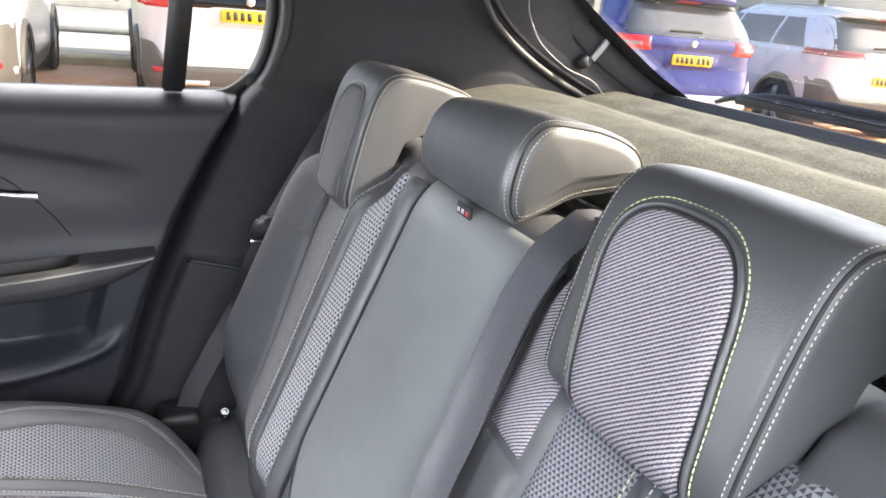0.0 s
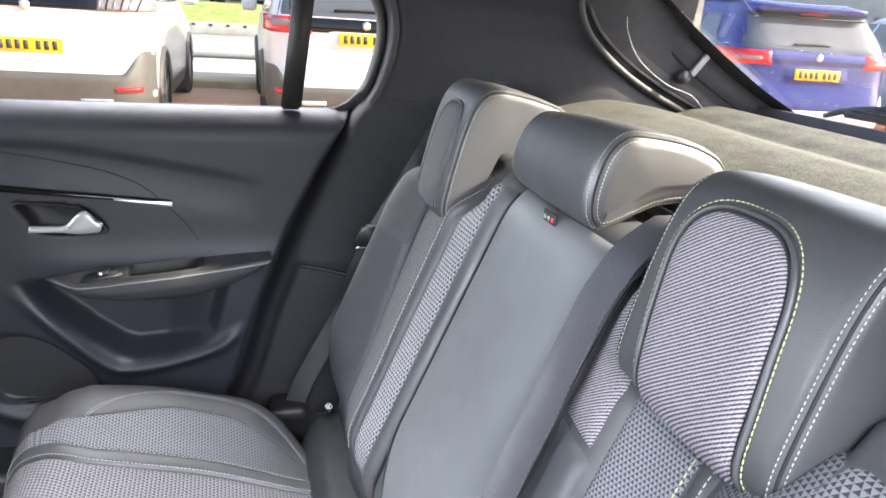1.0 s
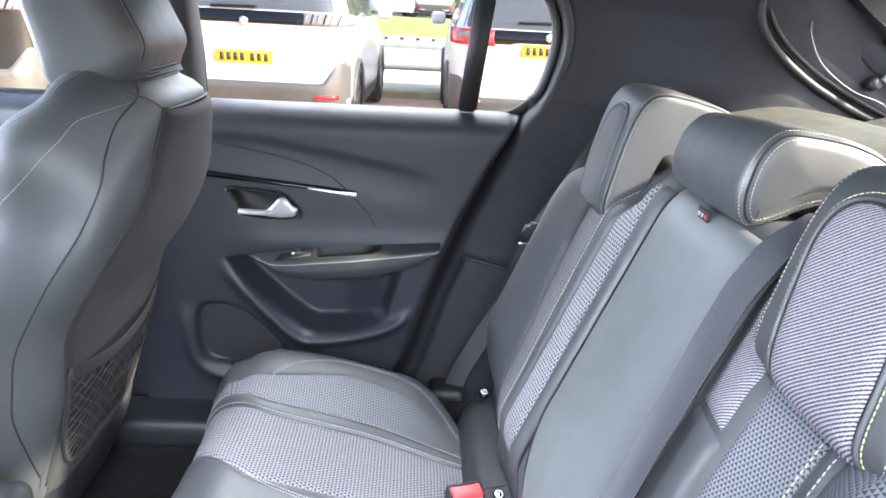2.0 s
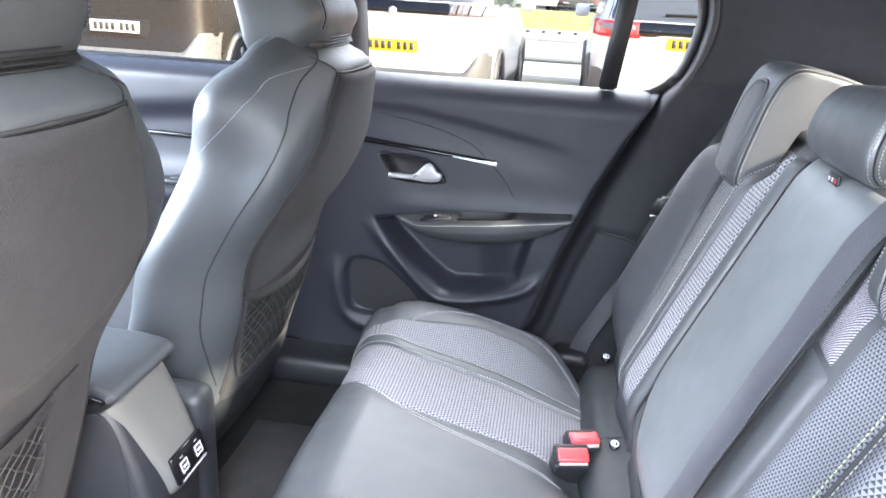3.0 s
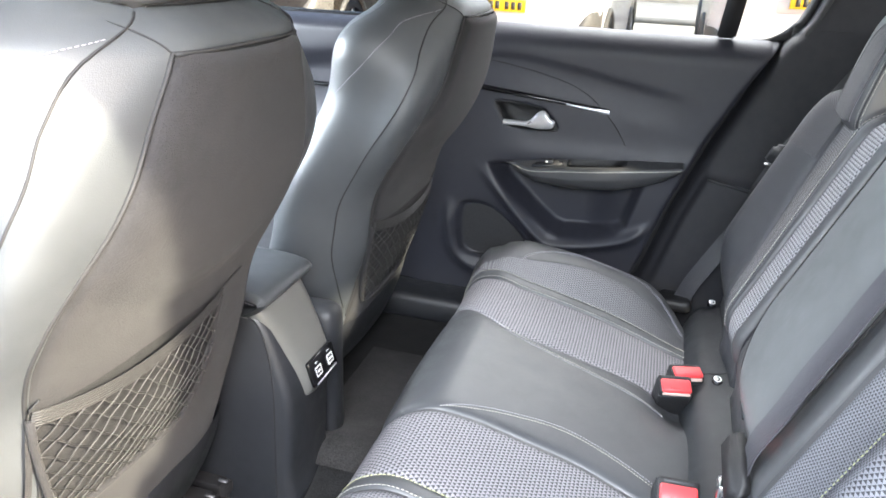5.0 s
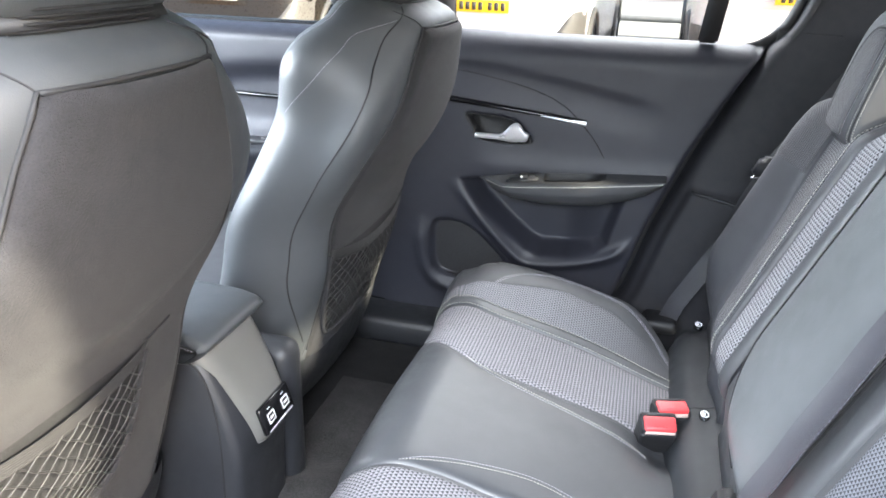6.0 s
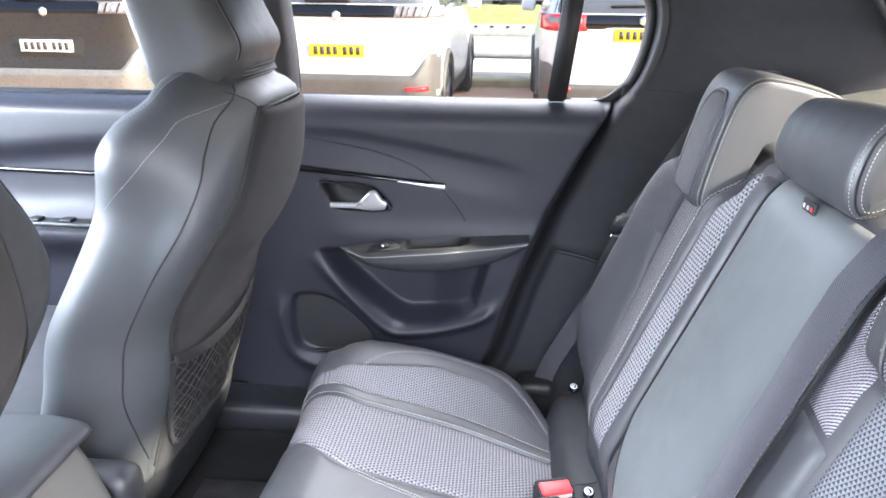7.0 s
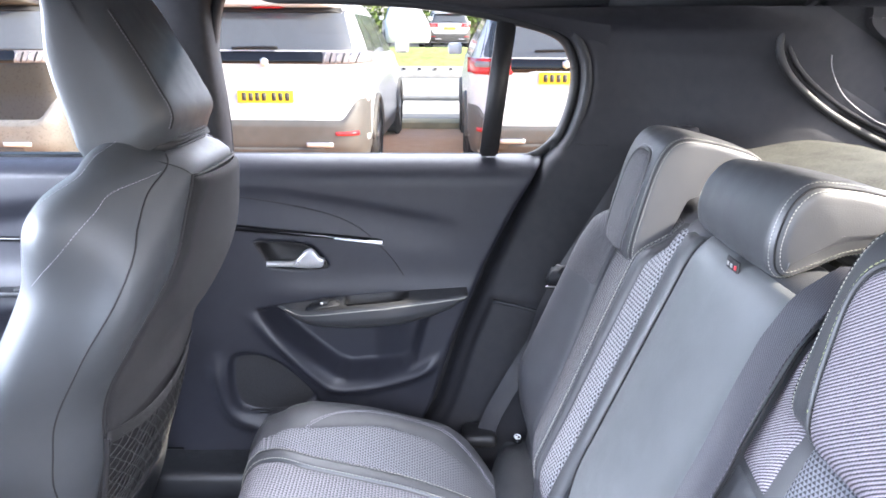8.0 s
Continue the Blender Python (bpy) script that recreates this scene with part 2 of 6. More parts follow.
def ring_spline(pts, n):
    """Closed Catmull-Rom, n samples."""
    p = np.array(pts, dtype=float)
    m = len(p)
    t = np.linspace(0, m, n, endpoint=False)
    i = t.astype(int)
    f = (t - i)[:, None]
    a, b, c, d = p[(i - 1) % m], p[i % m], p[(i + 1) % m], p[(i + 2) % m]
    return 0.5 * (2 * b + (c - a) * f + (2 * a - 5 * b + 4 * c - d) * f ** 2 + (3 * b - a - 3 * c + d) * f ** 3)


def tube(pts, r, n=6, closed=False, flat=1.0):
    """Vertices and faces of a tube along pts."""
    p = np.array(pts, dtype=float)
    if closed:
        tg = np.roll(p, -1, 0) - np.roll(p, 1, 0)
    else:
        tg = np.gradient(p, axis=0)
    tg /= np.linalg.norm(tg, axis=1)[:, None] + 1e-12
    up = np.array([0.13, 0.21, 0.97])
    verts, m = [], len(p)
    for k in range(m):
        a = np.cross(tg[k], up)
        a /= np.linalg.norm(a) + 1e-12
        b = np.cross(a, tg[k])
        rr = r[k] if hasattr(r, "__len__") else r
        for q in range(n):
            w = 2 * math.pi * q / n
            verts.append(p[k] + rr * (math.cos(w) * a + flat * math.sin(w) * b))
    faces = []
    for k in range(m if closed else m - 1):
        k2 = (k + 1) % m
        for q in range(n):
            faces.append((k * n + q, k * n + (q + 1) % n, k2 * n + (q + 1) % n, k2 * n + q))
    if not closed:
        faces += [tuple(range(n))[::-1], tuple((m - 1) * n + q for q in range(n))]
    return verts, faces


def cord(name, pts, r, mat, parent, label="", n=6, closed=False, kind=""):
    v, f = tube(pts, r, n, closed)
    return mk(name, v, f, mat, parent, label, kind=kind)


def resample(pts, step):
    p = np.array(pts, dtype=float)
    d = np.r_[0, np.cumsum(np.linalg.norm(np.diff(p, axis=0), axis=1))]
    n = max(2, int(d[-1] / step) + 1)
    s = np.linspace(0, d[-1], n)
    return np.stack([np.interp(s, d, p[:, k]) for k in range(3)], 1)


def stitches(name, pts, mat, parent, pitch=0.0058, gap=0.3, r=0.00055):
    """A row of thread stitches along a line."""
    p = resample(pts, pitch)
    V, F = [], []
    for a, b in zip(p[:-1], p[1:]):
        c = a + (b - a) * (1 - gap)
        mid = (a + c) / 2
        v, f = tube([a, a + (c - a) * 0.2, mid, a + (c - a) * 0.8, c], [r * 0.5, r, r * 1.05, r, r * 0.5], 5)
        F += [tuple(i + len(V) for i in q) for q in f]
        V += v
    return mk(name, V, F, mat, parent, kind="stuff")


class Surf:
    """A surface given by a function of two numbers, with patches and lines laid on it."""

    def __init__(self, f, flip=1.0):
        self.f, self.flip = f, flip

    def at(self, u, v, off=0.0):
        p = np.array(self.f(u, v))
        if off:
            e = 0.002
            du = (np.array(self.f(u + e, v)) - np.array(self.f(u - e, v)))
            dv = (np.array(self.f(u, v + e)) - np.array(self.f(u, v - e)))
            n = np.cross(du, dv)
            p = p + n / (np.linalg.norm(n) + 1e-12) * off * self.flip
        return p

    def patch(self, name, uL, uR, v0, v1, mat, parent, label="", nu=14, nv=40, lift=0.006, edge=0.012, sink=0.003):
        fl = (lambda v: uL) if not callable(uL) else uL
        fr = (lambda v: uR) if not callable(uR) else uR
        V, UV = [], []
        for j in range(nv):
            v = v0 + (v1 - v0) * j / (nv - 1)
            a, b = fl(v), fr(v)
            for i in range(nu):
                s = 0.5 - 0.5 * math.cos(math.pi * i / (nu - 1))
                u = a + (b - a) * s
                e = min(abs(u - a), abs(b - u), abs(v - v0), abs(v1 - v))
                V.append(self.at(u, v, -sink + (lift + sink) * (1 - math.exp(-e / edge * 2.2))))
                UV.append((u, v))
        return mk(name, V, gridf(nv, nu, flip=self.flip > 0), mat, parent, label, uvs=UV)

    def line(self, uv, off=0.0, n=60):
        return [self.at(u, v, off) for u, v in spline(uv, n)]


def lerp(v, table):
    """Piecewise-linear look-up, eased."""
    xs, ys = zip(*table)
    return float(np.interp(v, xs, ys))


def tab(z, t):
    """A smooth look-up."""
    k = 0.012
    return sum(lerp(z + d * k, t) for d in (-1, -0.5, 0, 0.5, 1)) / 5


def smooth(a, b, x):
    t = min(1.0, max(0.0, (x - a) / (b - a)))
    return t * t * (3 - 2 * t)


def bell(x, c, w):
    return math.exp(-((x - c) / w) ** 2)


# ---- car interior: shell ----
def in_poly(x, z, poly):
    """Signed distance to a polygon, positive inside."""
    d, inside, n = 1e9, False, len(poly)
    for i in range(n):
        (ax, az), (bx, bz) = poly[i], poly[(i + 1) % n]
        t = max(0.0, min(1.0, ((x - ax) * (bx - ax) + (z - az) * (bz - az)) / ((bx - ax) ** 2 + (bz - az) ** 2)))
        d = min(d, math.hypot(x - ax - t * (bx - ax), z - az - t * (bz - az)))
        if (az > z) != (bz > z) and x < (bx - ax) * (z - az) / (bz - az) + ax:
            inside = not inside
    return d if inside else -d


def line_dist(x, z, pts):
    d = 1e9
    for (ax, az), (bx, bz) in zip(pts[:-1], pts[1:]):
        t = max(0.0, min(1.0, ((x - ax) * (bx - ax) + (z - az) * (bz - az)) / ((bx - ax) ** 2 + (bz - az) ** 2)))
        d = min(d, math.hypot(x - ax - t * (bx - ax), z - az - t * (bz - az)))
    return d


CY = 0.655          # the car's centre line
GAP = [(0.36, -0.09), (0.42, -0.045), (0.524, 0.011), (0.684, 0.058), (0.848, 0.121), (0.96, 0.172), (1.065, 0.222), (1.09, 0.235)]
GAP = [(z, x - 0.014 * smooth(0.40, 0.55, z) * smooth(1.06, 0.90, z)) for z, x in GAP]
POCKET = [(-0.375, 0.748), (-0.335, 0.700), (-0.265, 0.632), (-0.215, 0.592), (-0.185, 0.582), (-0.12, 0.587), (-0.06, 0.606), (-0.034, 0.626), (-0.026, 0.66), (-0.012, 0.715), (0.0, 0.765), (-0.2, 0.775)]
SPEAKER = [tuple(p) for p in ring_spline([(-0.440, 0.62), (-0.41, 0.645), (-0.35, 0.635), (-0.29, 0.585), (-0.255, 0.535), (-0.30, 0.505), (-0.38, 0.495), (-0.435, 0.52)], 32)]
RIB = [tuple(p) for p in spline([(-0.405, 0.762), (-0.345, 0.692), (-0.288, 0.625), (-0.238, 0.575), (-0.200, 0.560), (-0.122, 0.569), (-0.046, 0.592), (0.0, 0.618), (0.03, 0.645)], 30)]
RIB2 = [tuple(p) for p in spline([(-0.465, 0.66), (-0.462, 0.56), (-0.435, 0.49), (-0.36, 0.462), (-0.24, 0.47), (-0.17, 0.50)], 20)]


HANDLE = [tuple(p) for p in ring_spline([(-0.366, 0.898), (-0.33, 0.900), (-0.26, 0.893), (-0.232, 0.872), (-0.214, 0.845), (-0.25, 0.838), (-0.33, 0.842), (-0.350, 0.868)], 40)]


def door_y(x, z):
    y = 1.315 + 0.018 * smooth(0.75, 0.45, z)
    d = in_poly(x, z, POCKET)
    y += 0.066 * (1 - 0.50 * smooth(-0.14, -0.03, x)) * smooth(-0.004, 0.022, d) * smooth(0.40, 0.35, -x)
    if -0.38 < x < -0.20 and 0.82 < z < 0.91:
        y += 0.045 * smooth(0.001, 0.009, in_poly(x, z, HANDLE))
    d = in_poly(x, z, SPEAKER)
    y += 0.014 * smooth(-0.004, 0.008, d)
    y -= 0.016 * bell(line_dist(x, z, RIB), 0, 0.0135) * smooth(0.75, 0.66, z) * smooth(0.03, -0.02, x)
    y -= 0.013 * bell(line_dist(x, z, RIB2), 0, 0.017) * smooth(0.66, 0.58, z)
    dz = z - lerp(x, [(-0.47, 1.005), (-0.30, 1.000), (-0.15, 0.975), (-0.02, 0.950), (0.06, 0.935), (0.2, 0.92)])
    fade = smooth(0.09, -0.05, x)
    y += fade * (0.0055 * smooth(0.012, -0.012, dz) * smooth(-0.09, -0.02, dz))
    y -= 0.006 * bell(z, 0.785, 0.030) * smooth(-0.40, -0.28, x)
    q = max(0.0, min(0.433, (z - 1.009) / 0.06))
    y += 0.06 * (1 - math.sqrt(1 - q * q))
    y += 0.006 * bell(x, lerp(z, [(a, b) for a, b in GAP]), 0.005)
    return y


def build_rear_door():
    th = tagged(new("door_1"), "black rear car door trim, closed, with armrest and window", "car door", kind="structure")
    nx, nz = 190, 150
    V = []
    for i in range(nx):
        for j in range(nz):
            if j < nz - 10:
                z = 0.36 + (1.035 - 0.36) * j / (nz - 11)
                x = -0.56 + (lerp(z, GAP) + 0.56) * i / (nx - 1)
                V.append((x, door_y(x, z), z))
            else:
                w = 0.448 + (j - nz + 11) / 10 * 1.05
                z, y = 1.009 + 0.06 * math.sin(w), 0.06 * (math.cos(0.448) - math.cos(w))
                x = -0.56 + (lerp(z, GAP) + 0.56) * i / (nx - 1)
                V.append((x, door_y(x, 1.035) + y, z))
    n0 = len(V)
    F = gridf(nx, nz)
    # returned rear edge
    for j in range(nz):
        x, y, z = V[(nx - 1) * nz + j]
        V.append((x - 0.006, y + 0.07, z))
    for j in range(nz - 1):
        F.append(((nx - 1) * nz + j, n0 + j, n0 + j + 1, (nx - 1) * nz + j + 1))
    mk("trim_panel", V, F, PLASTIC_SOFT, th, "soft black moulded door panel")
    # armrest: pointed at the front, its outer edge straight
    def arm_edge(x):
        return tab(x, [(-0.335, 1.318), (-0.322, 1.312), (-0.300, 1.286), (-0.268, 1.262), (-0.22, 1.252), (-0.1, 1.249), (0.0, 1.252), (0.10, 1.264)])

    def arm_top(x, y):
        a = lerp(x, [(-0.322, 0.760), (-0.258, 0.772), (-0.183, 0.783), (-0.109, 0.789), (-0.035, 0.795), (0.065, 0.801)])
        b = lerp(x, [(-0.322, 0.759), (-0.300, 0.764), (-0.267, 0.761), (-0.19, 0.771), (-0.105, 0.780), (-0.02, 0.791), (0.069, 0.801)])
        yo = arm_edge(x)
        return a + (b - a) * min(1.0, (1.316 - y) / max(0.004, 1.316 - yo))

    def arm_dip(x):
        return 0.017 * smooth(-0.182, -0.168, x) * smooth(-0.045, -0.095, x)

    V, ns, m = [], 70, 48
    for i in range(ns):
        x = -0.324 + 0.394 * i / (ns - 1)
        yo = arm_edge(x)
        lip = min(0.012, 0.25 * (1.316 - yo))
        bot = min(lerp(x, [(-0.324, 0.756), (-0.30, 0.742), (-0.255, 0.727), (-0.16, 0.722), (-0.064, 0.731), (-0.005, 0.747), (0.031, 0.762), (0.057, 0.778), (0.07, 0.790)]), arm_top(x, yo) - 0.004)
        h, d = arm_top(x, yo) - bot, arm_dip(x)
        r = min(0.005, 0.2 * h)
        key = [(1.340, arm_top(x, 1.316)), (1.314, arm_top(x, 1.314)), (1.308, arm_top(x, 1.308)), (1.302, arm_top(x, 1.302) - d), (yo + 2.2 * lip, arm_top(x, yo + 2.2 * lip) - d), (yo + 1.4 * lip, arm_top(x, yo + 1.4 * lip)), (yo + 0.5 * lip, arm_top(x, yo + 0.5 * lip)),
               (yo + 0.1 * lip, arm_top(x, yo) - r * 0.6), (yo, arm_top(x, yo) - r * 1.6), (yo + 0.15 * lip, bot + 0.5 * h), (yo + lip, bot + 0.2 * h), (yo + 2.2 * lip, bot), (1.340, bot - 0.002)]
        for k in range(m):
            t = k / (m - 1) * (len(key) - 1)
            a = min(int(t), len(key) - 2)
            V.append((x, key[a][0] + (key[a + 1][0] - key[a][0]) * (t - a), key[a][1] + (key[a + 1][1] - key[a][1]) * (t - a)))
    F = gridf(ns, m) + [tuple((ns - 1) * m + k for k in range(m))]
    arm = mk("armrest", V, F, LEATHER, th, "padded armrest with pale stitching")
    stitches("stitching", [(x, arm_edge(x) - 0.0020, arm_top(x, arm_edge(x)) - 0.0050) for x in np.linspace(-0.308, 0.066, 60)], THREAD, arm, 0.005, 0.2, 0.0010)
    # window switch and the scoop behind it
    bm = bmesh.new()
    bmesh.ops.create_cube(bm, size=1)
    for v in bm.verts:
        v.co = Vector((-0.226 + v.co.x * 0.075 * (0.8 if v.co.z > 0 else 1), 1.282 + v.co.y * 0.030, 0.7715 + v.co.z * 0.012 + v.co.x * 0.012))
    bmesh.ops.bevel(bm, geom=bm.edges[:], offset=0.004, segments=2, affect="EDGES")
    sw = part("switch_panel", bm, PLASTIC, th, "black window switch panel")
    box("window_switch", (-0.232, 1.268, 0.776), (-0.212, 1.290, 0.785), PLASTIC, sw, r=0.003)
    box("switch_mark", (-0.228, 1.2655, 0.779), (-0.223, 1.268, 0.783), WHITE_PRINT, sw, r=0.0)
    V = []
    for x in np.linspace(-0.180, -0.050, 24):
        yo = arm_edge(x) + 0.019
        for k in range(9):
            y = 1.3035 + (yo - 1.3035) * k / 8
            V.append((x, y, arm_top(x, y) - arm_dip(x) * math.sin(math.pi * k / 8) ** 0.4 + 0.0018))
    mk("pull_cup", V, gridf(24, 9), RUBBER, th, "dark pull cup in the armrest")
    # trim strip in gloss black with a bright tip
    V, n = [], 40
    for i in range(n):
        t = i / (n - 1)
        x, z = -0.470 + 0.365 * t, 0.9335 - 0.0345 * t
        hh = 0.0075 * (1 - 0.45 * t)
        y = door_y(x, z)
        for dz, dy in ((-hh, 0.004), (-hh * 0.8, -0.006), (0, -0.010), (hh * 0.8, -0.006), (hh, 0.004)):
            V.append((x, y + dy, z + dz))
    mk("trim_strip", V, gridf(n, 5) + [tuple((n - 1) * 5 + k for k in range(5))], PIANO, th, "gloss black trim strip")
    V = []
    for i in range(14):
        t = i / 13
        x, z = -0.200 + 0.0965 * t, 0.9065 - 0.0093 * t
        hh = 0.0012 + 0.0035 * t
        y = door_y(x, z)
        for dz, dy in ((-hh, -0.008), (0, -0.0125), (hh, -0.008)):
            V.append((x, y + dy, z + dz - 0.0005))
    mk("chrome_tip", V, gridf(14, 3), CHROME, th, "bright chrome tip")
    # handle recess and lever
    ring = np.array(HANDLE)
    c = ring.mean(0)
    V, rows = [], [(1.0, -0.002), (0.97, -0.006), (0.90, -0.004), (0.84, 0.012), (0.78, 0.030), (0.5, 0.034), (0.05, 0.034)]
    for k, dy in rows:
        for p in ring:
            q = c + (p - c) * k
            V.append((q[0], 1.312 + dy, q[1]))
    n = len(ring)
    F = [(r * n + i, r * n + (i + 1) % n, (r + 1) * n + (i + 1) % n, (r + 1) * n + i) for r in range(len(rows) - 1) for i in range(n)]
    bowl = mk("handle_bowl", V, F, RUBBER, th, "recessed dark handle bowl")
    V, ns, m = [], 26, 12
    for i in range(ns):
        t = i / (ns - 1)
        x = -0.338 + 0.112 * t
        zc = 0.8545 + 0.003 * t + 0.013 * smooth(0.5, 0.9, t)
        hz = 0.0060 + 0.0145 * smooth(0.45, 0.85, t)
        if t > 0.9:
            hz *= math.sqrt(max(0.02, 1 - ((t - 0.9) / 0.1) ** 2))
        for k in range(m):
            w = 2 * math.pi * k / m
            V.append((x - 0.008 * math.sin(w) * smooth(0.4, 0.9, t), 1.300 - 0.012 * t + 0.008 * math.cos(w), zc + hz * math.sin(w)))
    F = gridf(ns, m) + [(i * m + m - 1, (i + 1) * m + m - 1, (i + 1) * m, i * m) for i in range(ns - 1)] + [tuple(range(m)), tuple((ns - 1) * m + k for k in range(m))[::-1]]
    mk("handle_lever", V, F, CHROME, th, "satin chrome pull lever")
    # speaker grille
    V = [(-0.35, door_y(-0.35, 0.57) - 0.0015, 0.57)] + [(-0.35 + (p[0] + 0.35) * 0.88, door_y(-0.35 + (p[0] + 0.35) * 0.88, 0.57 + (p[1] - 0.57) * 0.88) - 0.0015, 0.57 + (p[1] - 0.57) * 0.88) for p in SPEAKER]
    mk("speaker_grille", V, [(0, 1 + i, 1 + (i + 1) % len(SPEAKER)) for i in range(len(SPEAKER))], mesh_grille(), th, "finely perforated speaker grille")
    for k in range(3):
        cord("vent_slot", [(-0.40 + 0.02 * k, 1.319, 0.512 - 0.006 * k), (-0.29, 1.319, 0.517 - 0.006 * k)], 0.0014, RUBBER, th)
    cord("panel_seam", [(x, door_y(x, z) - 0.0005, z) for x, z in spline([(-0.475, 0.998), (-0.36, 0.985), (-0.24, 0.962), (-0.165, 0.935), (-0.12, 0.900), (-0.085, 0.862), (-0.06, 0.825)], 40)], 0.0013, GROOVE, th)
    return th


def mesh_grille():
    m = Mat("speaker_mesh")
    m.base(m.mix(m.ramp(m.voronoi(420.0), 0.25, 0.5), (0.006, 0.006, 0.007), (0.022, 0.022, 0.024)))
    m.set(Roughness=0.6)
    m.bump(m.voronoi(420.0), 0.6, 0.001)
    return m.m


door = build_rear_door()

# window opening of the rear door, its seal, divider and panes
OPEN = ring_spline([(-0.405, 1.068), (-0.2, 1.070), (0.0, 1.072), (0.16, 1.076), (0.215, 1.086), (0.246, 1.112), (0.266, 1.165), (0.274, 1.22), (0.266, 1.262), (0.238, 1.298), (0.15, 1.324), (0.0, 1.349), (-0.15, 1.358), (-0.3, 1.360), (-0.405, 1.359)], 120)


def ring_out(pts, d):
    t = np.roll(pts, -1, 0) - np.roll(pts, 1, 0)
    n = np.stack([t[:, 1], -t[:, 0]], 1)
    n /= np.linalg.norm(n, axis=1)[:, None] + 1e-9
    return pts + n * d


def build_window():
    th = tagged(new("window_1"), "rear side window with black rubber seal and divider", "car window", kind="structure")
    rows = [(OPEN, 1.372), (OPEN, 1.345), (ring_out(OPEN, 0.008), 1.338), (ring_out(OPEN, 0.016), 1.344)]
    V = [(p[0], y, p[1]) if p[1] > 1.10 else (p[0], 1.352 + (y - 1.338) * 0.5 + 0.012 * smooth(1.10, 1.07, p[1]), p[1] - 0.012 * smooth(1.10, 1.07, p[1])) for r, y in rows for p in r]
    n = len(OPEN)
    F = [(r * n + i, r * n + (i + 1) % n, (r + 1) * n + (i + 1) % n, (r + 1) * n + i) for r in range(len(rows) - 1) for i in range(n)]
    mk("seal", V, F, RUBBER, th, "black rubber window seal")
    rows = [(ring_out(OPEN, 0.014), 1.340), (ring_out(OPEN, 0.018), 1.326), (ring_out(OPEN, 0.027), 1.317), (ring_out(OPEN, 0.034), 1.322)]
    V = [(p[0], y, max(p[1], 1.06)) for r, y in rows for p in r]
    F = [(r * n + i, r * n + (i + 1) % n, (r + 1) * n + (i + 1) % n, (r + 1) * n + i) for r in range(len(rows) - 1) for i in range(n) if rows[1][0][i][1] > 1.09]
    mk("window_frame", V, F, PLASTIC, th, "black window frame")
    bm = bmesh.new()
    bmesh.ops.create_cube(bm, size=1)
    for v in bm.verts:
        t = v.co.z + 0.5
        v.co = Vector((0.112 + 0.031 * t + v.co.x * 0.038, 1.352 + v.co.y * 0.018, 1.068 + 0.268 * t))
    bmesh.ops.bevel(bm, geom=bm.edges[:], offset=0.004, segments=2, affect="EDGES")
    part("divider", bm, RUBBER, th, "black divider bar")
    for nm, a, b in (("pane", -0.42, 0.11), ("quarter_pane", 0.11, 0.29)):
        V = [(a, 1.370, 1.05), (b, 1.370, 1.05), (b + 0.03, 1.370, 1.37), (a, 1.370, 1.37)]
        ob = mk(nm, V, [(0, 1, 2, 3)], GLASS, th, smooth=False)
        ob.visible_shadow = False
    return th


build_window()

# quarter trim, from the door's rear edge to the tailgate
QL = [(0.36, -0.08), (0.42, -0.032), (0.524, 0.025), (0.684, 0.072), (0.848, 0.135), (1.00, 0.205), (1.065, 0.236), (1.10, 0.268), (1.165, 0.300), (1.22, 0.308), (1.27, 0.300), (1.315, 0.272), (1.34, 0.20), (1.352, 0.12)]
QL = [(z, x - 0.007) for z, x in QL]


def quarter_y(x, z):
    t = x - lerp(z, QL)
    y = 1.318 - 0.165 * smooth(-0.02, 0.40, t) + 0.018 * math.exp(-t / 0.008) - 0.030 * smooth(1.15, 1.36, z) * smooth(0.05, 0.3, t)
    y -= 0.012 * smooth(0.782, 0.770, z) * smooth(0.015, 0.03, t)
    return y


tr = tagged(new("wall_quarter"), "dark grained plastic quarter panel and rear pillar trim", "pillar trim", kind="structure")
nx, nz = 50, 120
V = []
for i in range(nx):
    for j in range(nz):
        z = 0.36 + (1.352 - 0.36) * j / (nz - 1)
        x = lerp(z, QL) + (0.80 - lerp(z, QL)) * (i / (nx - 1)) ** 2.2
        V.append((x, quarter_y(x, z), z))
n0 = len(V)
V += [(V[j][0] - 0.012, 1.410, V[j][2]) for j in range(nz)]
mk("pillar_panel", V, gridf(nx, nz) + [(n0 + j, j, j + 1, n0 + j + 1) for j in range(nz - 1)], PLASTIC_TRIM, tr)
box("corner_filler", (0.238, 1.352, 1.045), (0.33, 1.395, 1.102), RUBBER, tr, r=0.004)
cord("ledge_lip", [(x, quarter_y(x, 0.768) - 0.003, 0.776 - 0.10 * (x - 0.11)) for x in np.linspace(0.125, 0.24, 14)], 0.0045, PLASTIC, tr)
cord("pillar_seam", [(x, quarter_y(x, 1.10) - 0.001, 1.098) for x in np.linspace(0.28, 0.34, 8)], 0.0012, GROOVE, tr)


box("wall_side_body", (-1.8, 1.392, 0.20), (1.0, 1.43, 1.062), RUBBER, None, r=0.0)
tagged(bpy.data.objects["wall_side_body"], "dark body panel behind the door trims", "car body side", kind="structure")
cord("door_seal", [(x + 0.008, 1.380, z) for z, x in GAP], 0.012, RUBBER, tr, "black rubber door seal", n=8)

